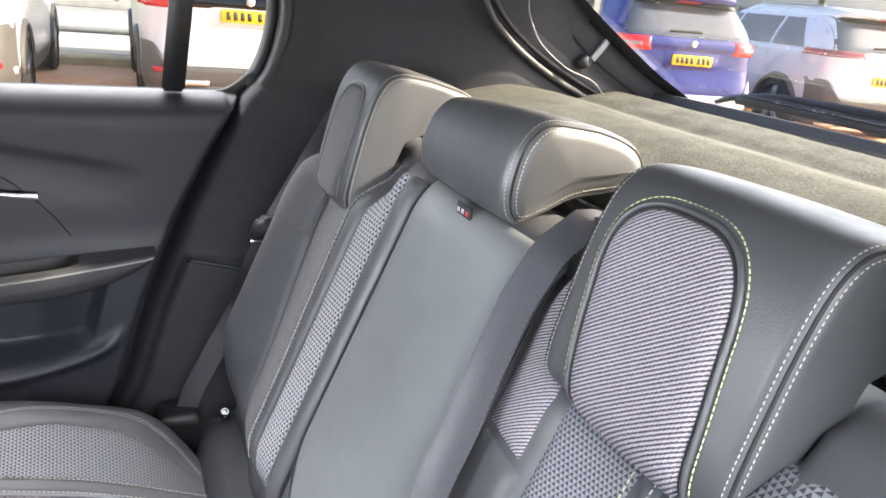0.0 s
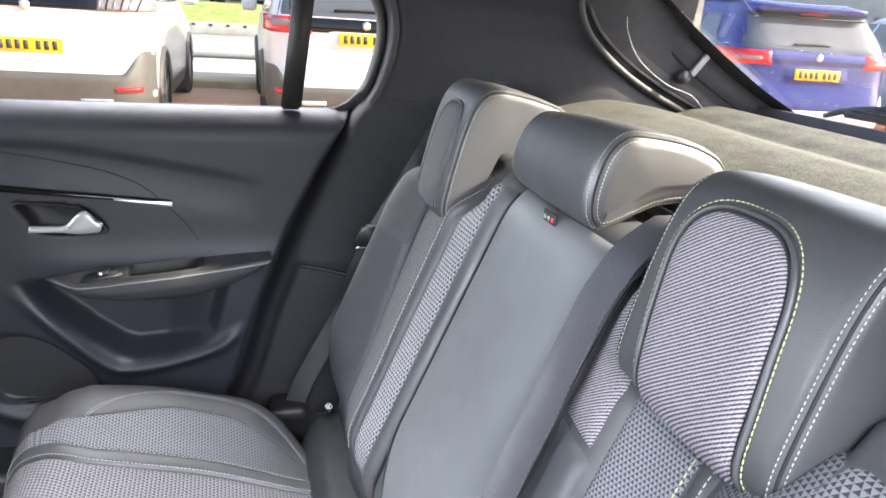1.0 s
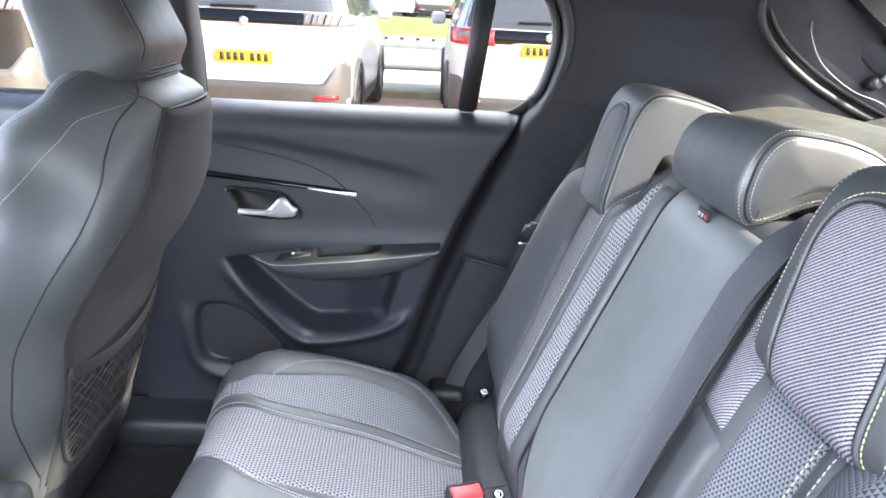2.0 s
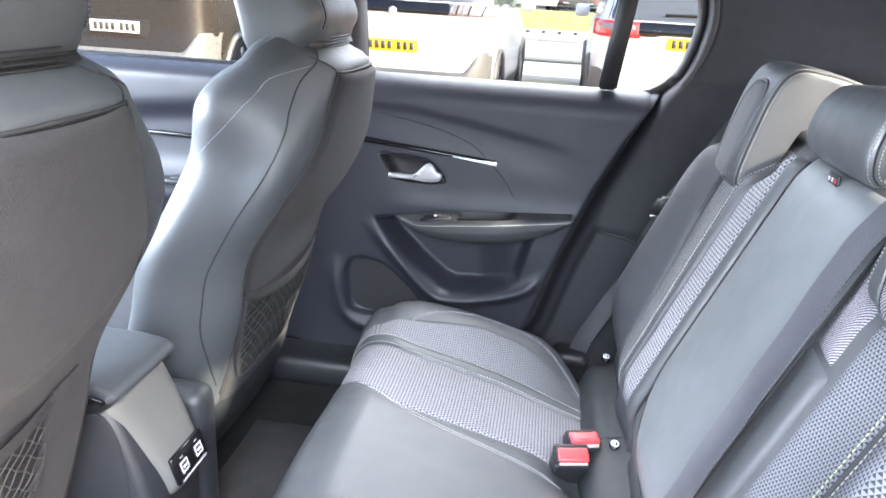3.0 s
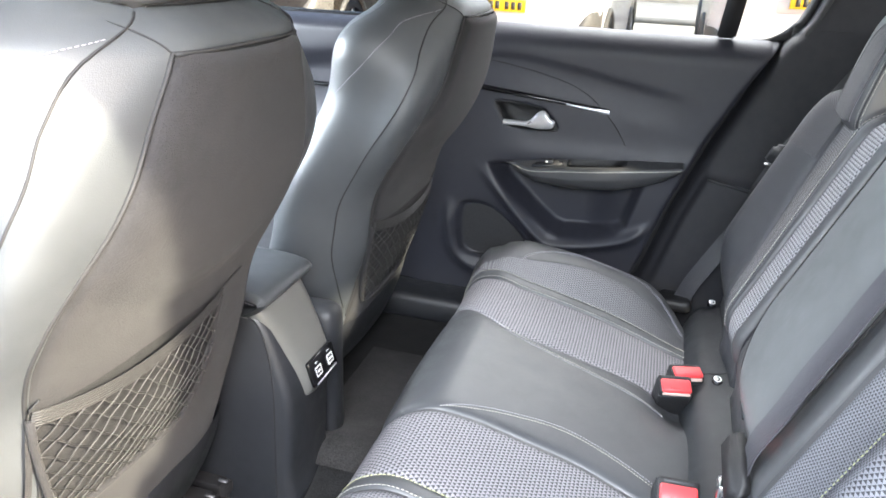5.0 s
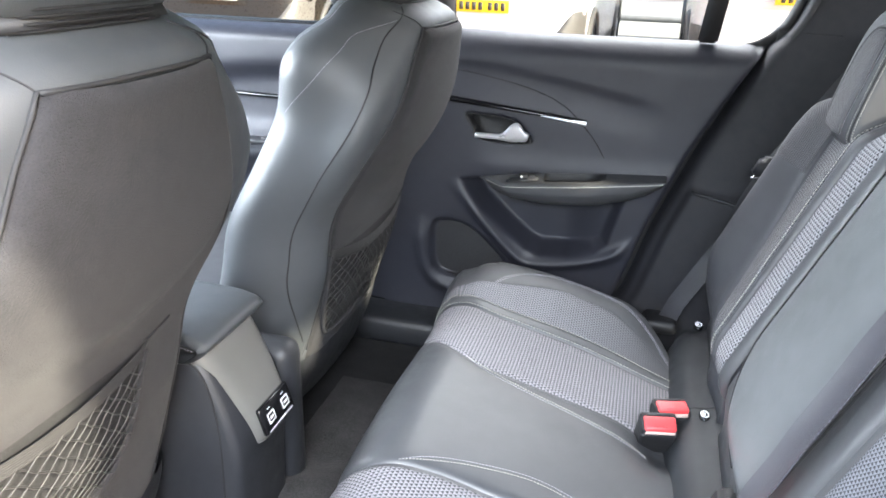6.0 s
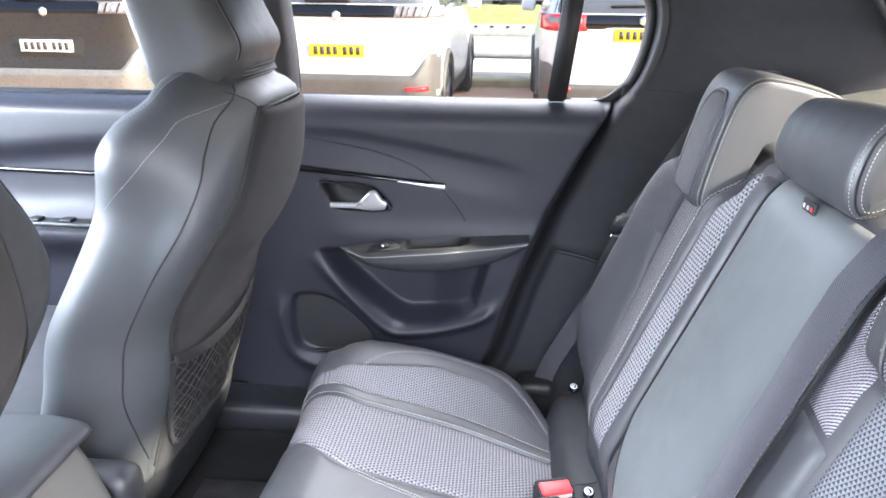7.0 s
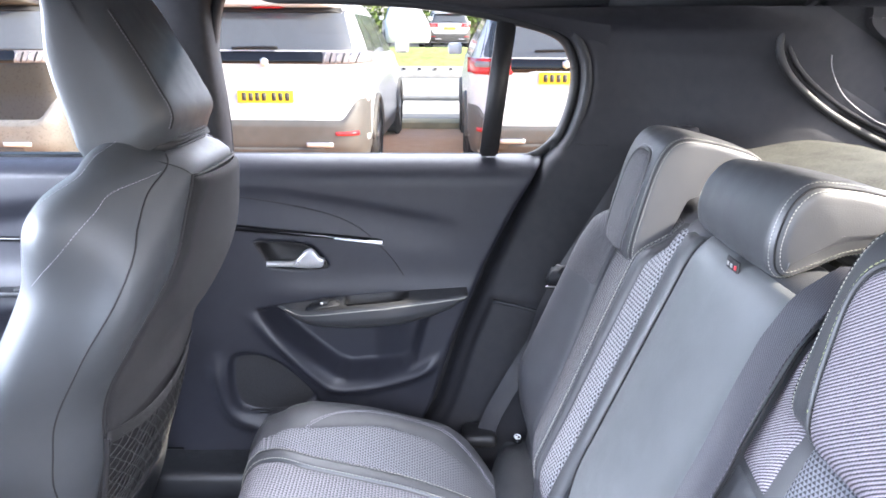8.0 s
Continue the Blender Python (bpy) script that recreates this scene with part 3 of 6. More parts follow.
# outer skin over the far side and the rear corner
osk = tagged(new("wall_outer_skin"), "dark outer body skin over the far side of the roof", "car body side", kind="structure")
box("roof_side", (-1.75, 1.33, 1.385), (0.82, 1.45, 1.43), RUBBER, osk, r=0.0)
box("rear_corner_top", (0.32, 1.19, 1.352), (0.82, 1.45, 1.392), RUBBER, osk, r=0.0)
box("rear_corner_side", (0.33, 1.385, 1.06), (0.82, 1.43, 1.36), RUBBER, osk, r=0.0)
box("rear_corner_back", (0.80, 1.17, 0.36), (0.84, 1.43, 1.39), RUBBER, osk, r=0.0)

# closed ends of the car: dashboard, bonnet, windscreen, lower tailgate, wheels
box("dashboard", (-1.98, 0.0, 0.36), (-1.48, 1.33, 0.93), PLASTIC_TRIM, osk, "dark dashboard", r=0.08, seg=4)
box("bonnet", (-2.95, 0.0, 0.24), (-1.94, 1.38, 0.90), RUBBER, osk, "dark bonnet", r=0.10, seg=4)
ob = mk("windscreen", [(-2.02, 0.05, 0.93), (-2.02, 1.30, 0.93), (-1.64, 1.22, 1.40), (-1.64, 0.10, 1.40)], [(0, 1, 2, 3)], GLASS, osk, "clear windscreen", smooth=False)
ob.visible_shadow = False
box("lower_tailgate", (1.03, 0.02, 0.24), (1.13, 1.30, 1.085), RUBBER, osk, "dark lower tailgate", r=0.03, seg=3)
for wx in (-2.35, 0.45):
    for wy in (-0.02, 1.38):
        t_ = np.linspace(0, 2 * math.pi, 33)[:-1]
        ty = cord("tyre", [(wx + 0.245 * math.cos(a), wy, 0.28 + 0.245 * math.sin(a)) for a in t_], 0.085, RUBBER, osk, "black tyre", n=10, closed=True)
        bm = bmesh.new()
        bmesh.ops.create_cone(bm, cap_ends=True, segments=24, radius1=0.19, radius2=0.16, depth=0.10, matrix=Matrix.Translation((wx, wy, 0.28)) @ Matrix.Rotation(radians(90), 4, "X"))
        part("rim", bm, STEEL, ty, "steel rim")

# headliner, with thickness, over the whole car
def head_z(x):
    return lerp(x, [(-1.8, 1.30), (-1.0, 1.36), (-0.5, 1.374), (-0.15, 1.374), (0.0, 1.366), (0.15, 1.348), (0.30, 1.348), (0.60, 1.36), (0.75, 1.37)])


V, nx, ny = [], 60, 40
for i in range(nx):
    x = -1.7 + (0.61 + 1.7) * i / (nx - 1)
    for j in range(ny):
        w = -1 + 2 * j / (ny - 1)
        y = CY + 0.665 * w
        V.append((x, y, head_z(x) + 0.075 * (1 - abs(w) ** 3.2) * smooth(0.9, 0.2, x)))
n0 = len(V)
V += [(x, y, z + 0.05) for x, y, z in V]
F = gridf(nx, ny, flip=True) + [tuple(k + n0 for k in f[::-1]) for f in gridf(nx, ny, flip=True)]
edge = [i * ny for i in range(nx)] + [(nx - 1) * ny + j for j in range(1, ny)] + [i * ny + ny - 1 for i in range(nx - 2, -1, -1)] + [j for j in range(ny - 2, 0, -1)]
F += [(a, b, b + n0, a + n0) for a, b in zip(edge, edge[1:] + edge[:1])]
tagged(mk("ceiling", V, F, HEADLINER), "dark cloth headliner of the car roof", "headliner", kind="structure")

# far side header between window and roof
V, nx = [], 40
for i in range(nx):
    x = -0.47 + 0.80 * i / (nx - 1)
    zb = lerp(x, [(-0.47, 1.378), (-0.15, 1.377), (0.0, 1.368), (0.15, 1.343), (0.24, 1.318), (0.30, 1.285), (0.34, 1.25)]) - 0.004
    for k, (dy, dz) in enumerate(((0.03, -0.006), (0.004, 0.0), (-0.006, 0.012), (-0.022, 0.045), (-0.05, 0.11))):
        V.append((x, 1.322 + dy, zb + dz))
tagged(mk("wall_header", V, gridf(nx, 5), PLASTIC_TRIM), "dark trim above the rear side window", "roof trim", kind="structure")

# pillar between the doors, and the front door beyond it
bp = tagged(new("wall_pillar"), "dark plastic pillar between the front and rear doors", "pillar", kind="structure")
V = []
for k in range(24):
    z = 1.072 + 0.318 * k / 23
    lean = 0.012 * smooth(1.10, 1.37, z)
    w0, w1 = -0.60 - lean, -0.412 - lean
    y = 1.318 - 0.02 * smooth(1.08, 1.35, z)
    for x, dy in ((w1 + 0.003, 0.06), (w1, 0.012), (w1 - 0.012, 0.0), (0.5 * (w0 + w1), -0.004), (w0 + 0.012, 0.0), (w0, 0.012), (w0 - 0.003, 0.06)):
        V.append((x, y + dy, z))
mk("pillar_cover", V, gridf(24, 7), PLASTIC_TRIM, bp)

fd = tagged(new("door_2"), "black front car door trim beyond the front seats", "car door", kind="structure")
V, nx, nz = [], 50, 60
for i in range(nx):
    x = -1.75 + (1.75 - 0.50) * i / (nx - 1)
    for j in range(nz):
        if j < nz - 10:
            z = 0.40 + 0.625 * j / (nz - 11)
            y = 1.325 - 0.05 * bell(z, 0.76, 0.045) * smooth(-0.5, -0.62, x) + 0.030 * smooth(0.0, -0.05, z - 0.975 - 0.10 * (x + 0.9))
            V.append((x, y, z))
        else:
            w = (j - nz + 11) / 10 * math.pi / 2
            V.append((x, 1.325 + 0.07 * (1 - math.cos(w)), 1.025 + 0.032 * math.sin(w)))
mk("trim_panel", V, gridf(nx, nz), PLASTIC_SOFT, fd)
cord("trim_strip", [(x, 1.351, 0.885 - 0.02 * (x + 0.5)) for x in np.linspace(-1.5, -0.66, 20)], 0.006, PIANO, fd, "gloss black trim strip")
cord("chrome_tip", [(x, 1.345, 0.888 - 0.02 * (x + 0.5)) for x in np.linspace(-0.78, -0.66, 12)], 0.0022, CHROME, fd, "bright chrome tip")
ob = mk("window_pane", [(-1.75, 1.392, 1.03), (-0.52, 1.392, 1.03), (-0.52, 1.392, 1.42), (-1.75, 1.392, 1.42)], [(0, 1, 2, 3)], GLASS_FRONT, fd, "clear front side window", smooth=False)
ob.visible_shadow = False
box("switch_panel", (-1.05, 1.262, 0.795), (-0.72, 1.30, 0.806), PLASTIC, fd, "black switch panel")
for k in range(3):
    box("window_switch", (-0.98 + 0.07 * k, 1.265, 0.806), (-0.955 + 0.07 * k, 1.29, 0.812), PLASTIC, fd, r=0.002)

# near side: body round the open doorway, behind the camera's shoulder
ns = tagged(new("wall_near_side"), "dark body side round the open rear doorway", "car body side", kind="structure")
box("pillar_front", (-0.60, -0.08, 0.30), (-0.49, 0.0, 1.42), PLASTIC_TRIM, ns, r=0.012)
box("sill", (-1.8, -0.06, 0.20), (1.0, 0.05, 0.40), PLASTIC_TRIM, ns, r=0.02)
box("quarter", (0.24, -0.04, 0.38), (1.0, 0.08, 1.12), PLASTIC_TRIM, ns, r=0.02)
box("pillar_rear", (0.29, 0.0, 1.10), (0.64, 0.06, 1.42), PLASTIC_TRIM, ns, r=0.015)
box("pillar_inner", (0.50, 0.05, 1.08), (1.06, 0.165, 1.42), PLASTIC_TRIM, ns, r=0.015)
box("roof_rail", (-1.7, -0.04, 1.345), (0.70, 0.05, 1.45), PLASTIC_TRIM, ns, r=0.02)

# floor with a raised middle
V, nx, ny = [], 40, 60
for i in range(nx):
    x = -1.8 + 1.95 * i / (nx - 1)
    for j in range(ny):
        y = 0.02 + 1.34 * j / (ny - 1)
        z = 0.325 + 0.055 * bell(y, CY, 0.10) + 0.14 * smooth(1.235, 1.335, y) * smooth(-0.2, -0.5, x) * 0.5
        V.append((x, y, z + 0.004 * noise.noise((x * 9, y * 9, 0))))
tagged(mk("floor", V, gridf(nx, ny), CARPET), "dark charcoal carpet on the car floor", "car floor", kind="structure")
box("door_sill", (-1.6, 1.235, 0.335), (0.0, 1.35, 0.405), PLASTIC, None, r=0.018)
tagged(bpy.data.objects["door_sill"], "black plastic sill cover below the door", "sill", kind="structure")
V, n = [], 30
for i in range(n):
    for j in range(n):
        a, b = -0.56 + 0.34 * i / (n - 1), 0.60 + 0.46 * j / (n - 1)
        e = min(i, j, n - 1 - i, n - 1 - j)
        V.append((a, b, 0.345 + 0.04 * bell(b, CY, 0.10) + 0.008 * min(1, e / 2) + 0.003 * noise.noise((a * 14, b * 14, 3))))
tagged(mk("floor_mat", V, gridf(n, n), CARPET_MAT), "charcoal carpet mat lying on the floor", "floor mat")

# tailgate: seal, inner side trim, glass
tg = tagged(new("door_3"), "closed tailgate with raked rear window and dark trim", "tailgate", kind="structure")
SEAL = spline([(0.74, 1.395), (0.66, 1.372), (0.605, 1.335), (0.582, 1.292), (0.605, 1.24), (0.665, 1.188), (0.74, 1.145), (0.84, 1.10)], 40)
GEDGE = spline([(0.70, 1.345), (0.705, 1.318), (0.74, 1.288), (0.80, 1.247), (0.87, 1.203), (0.94, 1.162), (1.02, 1.122), (1.07, 1.098)], 40)
cord("seal", [(x + 0.003, 1.150, z + 0.002) for x, z in SEAL], 0.0068, RUBBER, tg, "black rubber tailgate seal", n=10)
cord("seal_lip", [(x + 0.017, 1.150, z + 0.015) for x, z in SEAL], 0.0042, RUBBER, tg, n=8)
cord("seal_channel", [(x + 0.011, 1.157, z + 0.009) for x, z in SEAL], 0.006, MATT_AND_SHADE, tg, "dark channel between the seal lips", n=8)
V = []
for a, b in zip(SEAL, GEDGE):
    for k in range(10):
        w = k / 9
        y = 1.162 - 0.012 * math.sin(math.pi * w) + 0.012 * smooth(0.35, 0.45, w) * smooth(0.75, 0.6, w) - 0.02 * w
        V.append((a[0] + (b[0] - a[0]) * w, y, a[1] + (b[1] - a[1]) * w))
mk("side_trim", V, gridf(40, 10), PLASTIC_TRIM, tg, "dark tailgate side trim")
cord("trim_fold", [(a[0] + (b[0] - a[0]) * 0.66, 1.149, a[1] + (b[1] - a[1]) * 0.66) for a, b in zip(SEAL, GEDGE)][3:-2], 0.0045, MATT_AND_SHADE, tg, "dark fold along the tailgate trim")
V = []
for x, z in GEDGE:
    for dy, dz in ((0.012, -0.004), (0.004, 0.004), (-0.010, 0.006), (-0.030, 0.004)):
        V.append((x + 0.004 - dy * 0.2, 1.137 + dy, z + dz))
mk("glass_border", V, gridf(40, 4), MATT_AND_SHADE, tg, "matt black border of the rear window")
cord("heater_wire", [(x, y, z) for x, y, z in spline([(0.655, 1.148, 1.325), (0.668, 1.138, 1.285), (0.672, 1.132, 1.25), (0.70, 1.130, 1.205), (0.76, 1.13, 1.165), (0.82, 1.132, 1.145), (0.855, 1.135, 1.118)], 40)], 0.0010, WIRE, tg, "thin braided wire")
cord("wire_end", [(0.655, 1.147, 1.325), (0.659, 1.144, 1.312), (0.664, 1.140, 1.297)], 0.0022, WIRE, tg, "braided wire end")
box("wire_plug", (0.648, 1.138, 1.315), (0.664, 1.152, 1.335), RUBBER, tg, r=0.004)
bm = bmesh.new()
bmesh.ops.create_cone(bm, cap_ends=True, segments=18, radius1=0.014, radius2=0.010, depth=0.014)
bm.transform(Matrix.Translation((0.80, 1.134, 1.178)) @ Matrix.Rotation(radians(90), 4, "X"))
part("strut_ball", bm, RUBBER, tg, "round black strut mount")
box("strut_clip", (-0.006, -0.004, 0), (0.006, 0.004, 0.045), WIRE, tg, r=0.002, turn=Matrix.Rotation(radians(38), 4, "Y"), at=(0.81, 1.128, 1.182))
V = [(0.60, 0.16, 1.378), (0.60, 1.137, 1.378), (1.075, 1.137, 1.103), (1.075, 0.16, 1.103)]
ob = mk("rear_window", V, [(3, 2, 1, 0)], GLASS_REAR, tg, "clear raked rear window", smooth=False)
ob.visible_shadow = False
for k in range(5):
    t = 0.16 + 0.16 * k
    cord("heater_line", [(0.60 + 0.475 * t - 0.001, 0.20, 1.378 - 0.275 * t - 0.002), (0.60 + 0.475 * t - 0.001, 1.12, 1.378 - 0.275 * t - 0.002)], 0.00025, STEEL, tg, n=4)
V = []
for j in range(40):
    y = 0.10 + 1.06 * j / 39
    e = (y - CY) / 0.5
    for x, z in ((0.985, 1.090), (1.005, 1.128), (1.045, 1.125), (1.09, 1.10), (1.10, 1.05)):
        V.append((x - 0.03 * e * e, y, z))
mk("lower_border", V, gridf(40, 5), RUBBER, tg, "black border below the rear window")
wip = tagged(new("rear_wiper"), "black rear wiper arm lying on the rear window", "wiper")
cord("arm", spline([(1.10, 1.10, 1.120), (1.092, 1.047, 1.136), (1.09, 0.959, 1.150), (1.09, 0.864, 1.152), (1.092, 0.745, 1.153), (1.10, 0.56, 1.150), (1.12, 0.46, 1.142)], 30), [0.005 + 0.009 * k / 29 for k in range(30)], PLASTIC, wip, "tapered black wiper arm")
cord("blade", [(1.082, y, 1.128 + 0.008 * math.sin((y - 0.55) * 5)) for y in np.linspace(0.50, 1.03, 30)], 0.008, RUBBER, wip)
cord("blade_rib", [(1.080, y, 1.140 + 0.006 * math.sin((y - 0.55) * 5)) for y in np.linspace(0.62, 1.02, 30)], 0.004, PLASTIC, wip)
box("pivot_cover", (1.075, 0.40, 1.11), (1.16, 0.52, 1.160), RUBBER, wip, r=0.016, seg=3)

# parcel shelf
V, nx, ny = [], 90, 50
for i in range(nx):
    t = i / (nx - 1)
    x = 0.475 + 0.545 * t
    for j in range(ny):
        y = 0.06 + 1.085 * j / (ny - 1)
        z = 1.108 + 0.012 * smooth(0.0, 0.25, t) + 0.012 * bell(t, 0.34, 0.11) - 0.012 * bell(t, 0.58, 0.055) + 0.007 * bell(t, 0.75, 0.06) - 0.010 * bell(t, 0.92, 0.05)
        z -= 0.045 * (1 - smooth(0.0, 0.10, t)) ** 2
        V.append((x, y, z + 0.0012 * noise.noise((x * 40, y * 40, 1)) + 0.003 * noise.noise((x * 9, y * 4, 7))))
n0 = len(V)
V += [(x, y, z - 0.02) for x, y, z in V]
shelf = thing("parcel_shelf", "grey felt-covered parcel shelf behind the rear seats", "parcel shelf")
mk("board", V, gridf(nx, ny) + [tuple(k + n0 for k in f[::-1]) for f in gridf(nx, ny)], SHELF, shelf)
cord("front_edge", [(0.474, y, 1.062) for y in np.linspace(0.06, 1.145, 20)], 0.009, RUBBER, shelf, "dark bound front edge", n=8)
cord("rear_edge", [(1.020, y, 1.108) for y in np.linspace(0.06, 1.145, 20)], 0.008, RUBBER, shelf, "dark bound rear edge", n=8)
box("rear_header", (0.565, 0.04, 1.372), (0.70, 1.21, 1.425), PLASTIC_TRIM, tg, "dark trim above the rear window", r=0.012)
# added block: keeps a streak of sun off the far door
box("corner_sun_block", (0.69, 0.96, 1.352), (0.86, 1.20, 1.425), PLASTIC_TRIM, tg, "added dark block in the rear window's upper corner against the sun", r=0.012)


# ---- rear bench ----
LX, LZ = 0.383, 0.924


def back_bulge(y, h):
    o = 0.005 * (1 - min(1, ((y - 0.636) / 0.15) ** 2))
    k = smooth(-0.02, 0.10, h) * smooth(0.52, 0.32, h)
    o += 0.042 * bell(y, 1.065, 0.050) * k + 0.012 * bell(y, 0.885, 0.05)
    o += 0.060 * bell(y, 0.195, 0.058) * k + 0.012 * bell(y, 0.395, 0.05)
    o -= 0.12 * smooth(1.085, 1.18, y) + 0.10 * smooth(0.16, 0.08, y)
    o -= 0.03 * smooth(0.40, 0.50, h) ** 2 + 0.034 * smooth(0.03, -0.06, h)
    o -= 0.036 * smooth(0.370, 0.435, h) * (smooth(0.812, 0.872, y) * smooth(1.13, 1.08, y) + smooth(0.20, 0.24, y) * smooth(0.45, 0.40, y))
    return o


def back_f(y, h):
    o = back_bulge(y, h)
    return (0.165 + LX * h - LZ * o, y, 0.645 + LZ * h + LX * o)


BACK = Surf(back_f, -1.0)


def back_body(name, y0, y1, parent, n=50, mat=LEATHER):
    V, m = [], 34
    for i in range(n):
        y = y0 + (y1 - y0) * i / (n - 1)
        e = min(i, n - 1 - i) / (n - 1) * abs(y1 - y0)
        inset = 0.018 * (1 - min(1.0, e / 0.018)) ** 2
        pts = []
        for k in range(26):
            h = -0.06 + 0.50 * k / 25
            p = np.array(back_f(y, h)) + np.array((LZ, 0, -LX)) * inset
            pts.append(p)
        top = pts[-1]
        for dx, dz in ((0.012, 0.016), (0.035, 0.026), (0.065, 0.026), (0.09, 0.012), (0.10, -0.03), (0.06, -0.16), (0.0, -0.32), (-0.06, -0.5)):
            pts.append(top + np.array((dx, 0, dz)))
        V += pts
    F = gridf(n, m) + [(i * m + m - 1, (i + 1) * m + m - 1, (i + 1) * m, i * m) for i in range(n - 1)]
    F += [tuple(range(m))[::-1], tuple((n - 1) * m + k for k in range(m))]
    return mk(name, V, F, mat, parent)


def build_narrow_back():
    th = thing("car_seat", "narrow rear seat back, black leather with grey knit strip", "car seat", "rear seat backs")
    back_body("body", 0.757, 1.17, th, mat=LEATHER_DARK)
    sl = lambda h: 0.798 + 0.006 * smooth(0.0, 0.40, h)
    sr = lambda h: 0.856 + 0.004 * smooth(0.0, 0.40, h)
    BACK.patch("edge_band", 0.757, sl, -0.02, 0.455, LEATHER, th, "rounded leather edge roll", nu=18, nv=50, lift=0.011, edge=0.022)
    BACK.patch("knit_strip", sl, sr, -0.02, 0.455, KNIT_NARROW, th, "grey triangle-knit strip", lift=0.004, edge=0.010)
    br = lambda h: sr(h) + 0.018 + 0.014 * smooth(0.05, 0.36, h)
    BACK.patch("stitched_band", sr, br, -0.02, 0.455, LEATHER, th, "narrow leather band", nu=8, lift=0.004, edge=0.006)
    kr = lambda h: 0.965 + 0.035 * smooth(0.0, 0.35, h)
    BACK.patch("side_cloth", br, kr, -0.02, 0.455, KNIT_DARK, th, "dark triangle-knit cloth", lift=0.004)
    BACK.patch("bolster", kr, 1.125, -0.03, 0.41, LEATHER_DARK, th, "padded side bolster", nu=20, nv=50, lift=0.006)
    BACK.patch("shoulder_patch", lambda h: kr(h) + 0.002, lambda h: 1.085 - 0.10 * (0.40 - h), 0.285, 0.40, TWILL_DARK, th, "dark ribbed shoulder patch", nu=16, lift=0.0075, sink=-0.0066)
    hs = np.linspace(-0.01, 0.42, 40)
    stitches("stitching", [BACK.at(br(h) + 0.003, h, 0.0035) for h in hs], THREAD, th)
    stitches("fine_stitching", [BACK.at(sl(h) - 0.004, h, 0.004) for h in hs], THREAD_DARK, th, 0.004, 0.4, 0.0005)
    stitches("bolster_stitching", [BACK.at(1.105, h, 0.006) for h in np.linspace(0.0, 0.29, 30)], THREAD_DARK, th, 0.005, 0.3, 0.0005)
    return th


def build_wide_back():
    th = thing("car_seat", "wide rear seat back, black leather with smooth centre panel", "car seat", "rear seat backs")
    back_body("body", 0.06, 0.754, th, 70)
    el = lambda h: 0.465 + 0.05 * (1 - smooth(-0.02, 0.07, h))
    er = lambda h: 0.749 - 0.20 * (1 - math.sqrt(max(0.0, 1 - (1 - min(1.0, max(0.0, h) / 0.12)) ** 2)))
    BACK.patch("centre_panel", el, er, 0.001, 0.465, LEATHER_PANEL_SHEEN, th, "smooth plain leather centre panel", nu=30, nv=60, lift=0.007, edge=0.012)
    BACK.patch("edge_band", 0.383, lambda h: el(h) - 0.002, -0.02, 0.312, LEATHER, th, "plain leather beside the belt", lift=0.004)
    BACK.patch("twill_side", 0.392, lambda h: 0.462, 0.312, 0.455, TWILL, th, "grey ribbed twill insert", nu=12, lift=0.004)
    kk = lambda h: 0.303 - 0.004 * smooth(0.0, 0.4, h)
    BACK.patch("side_cloth", kk, lambda h: 0.380, -0.02, 0.42, KNIT_FINE, th, "triangle-knit cloth panel", nu=24, lift=0.004)
    BACK.patch("stitched_band", lambda h: kk(h) - 0.022, kk, -0.02, 0.40, LEATHER, th, nu=8, lift=0.004, edge=0.006)
    BACK.patch("outer_cloth", lambda h: kk(h) - 0.215, lambda h: kk(h) - 0.024, -0.02, 0.445, KNIT_FINE, th, "dark triangle-knit cloth", lift=0.004)
    stitches("stitching", [BACK.at(kk(h) + 0.004, h, 0.0045) for h in np.linspace(-0.01, 0.40, 40)], THREAD_LIME, th)
    stitches("band_stitching", [BACK.at(kk(h) - 0.018, h, 0.0045) for h in np.linspace(-0.01, 0.40, 40)], THREAD, th)
    cord("panel_welt", [BACK.at(el(h) - 0.001, h, 0.003) for h in np.linspace(0.001, 0.45, 70)], 0.0016, GROOVE, th)
    cord("panel_welt", [BACK.at(er(h) + 0.001, h, 0.003) for h in np.linspace(0.001, 0.45, 70)], 0.0016, GROOVE, th)
    return th


build_narrow_back()
build_wide_back()


def cush_path(s):
    """Along the seat from its rear edge to the front lip: x, z and the outward direction."""
    if s <= 0.36:
        return 0.125 - 0.968 * s, 0.527 + 0.25 * s, (0.25, 0.968)
    r, a0 = 0.078, math.atan2(0.25, 0.968)
    a = min((s - 0.36) / r, a0 + math.pi / 2)
    th = a0 - a
    x = -0.2235 - r * (math.sin(a0) - math.sin(th))
    z = 0.617 + r * (math.cos(th) - math.cos(a0))
    rest = max(0.0, s - 0.36 - r * (a0 + math.pi / 2))
    return x, z - rest, (math.sin(th), math.cos(th))


def cush_max(s):
    return lerp(s, [(0.0, 1.035), (0.03, 1.090), (0.07, 1.138), (0.13, 1.175), (0.22, 1.188), (0.32, 1.172), (0.40, 1.14), (0.6, 1.11)])


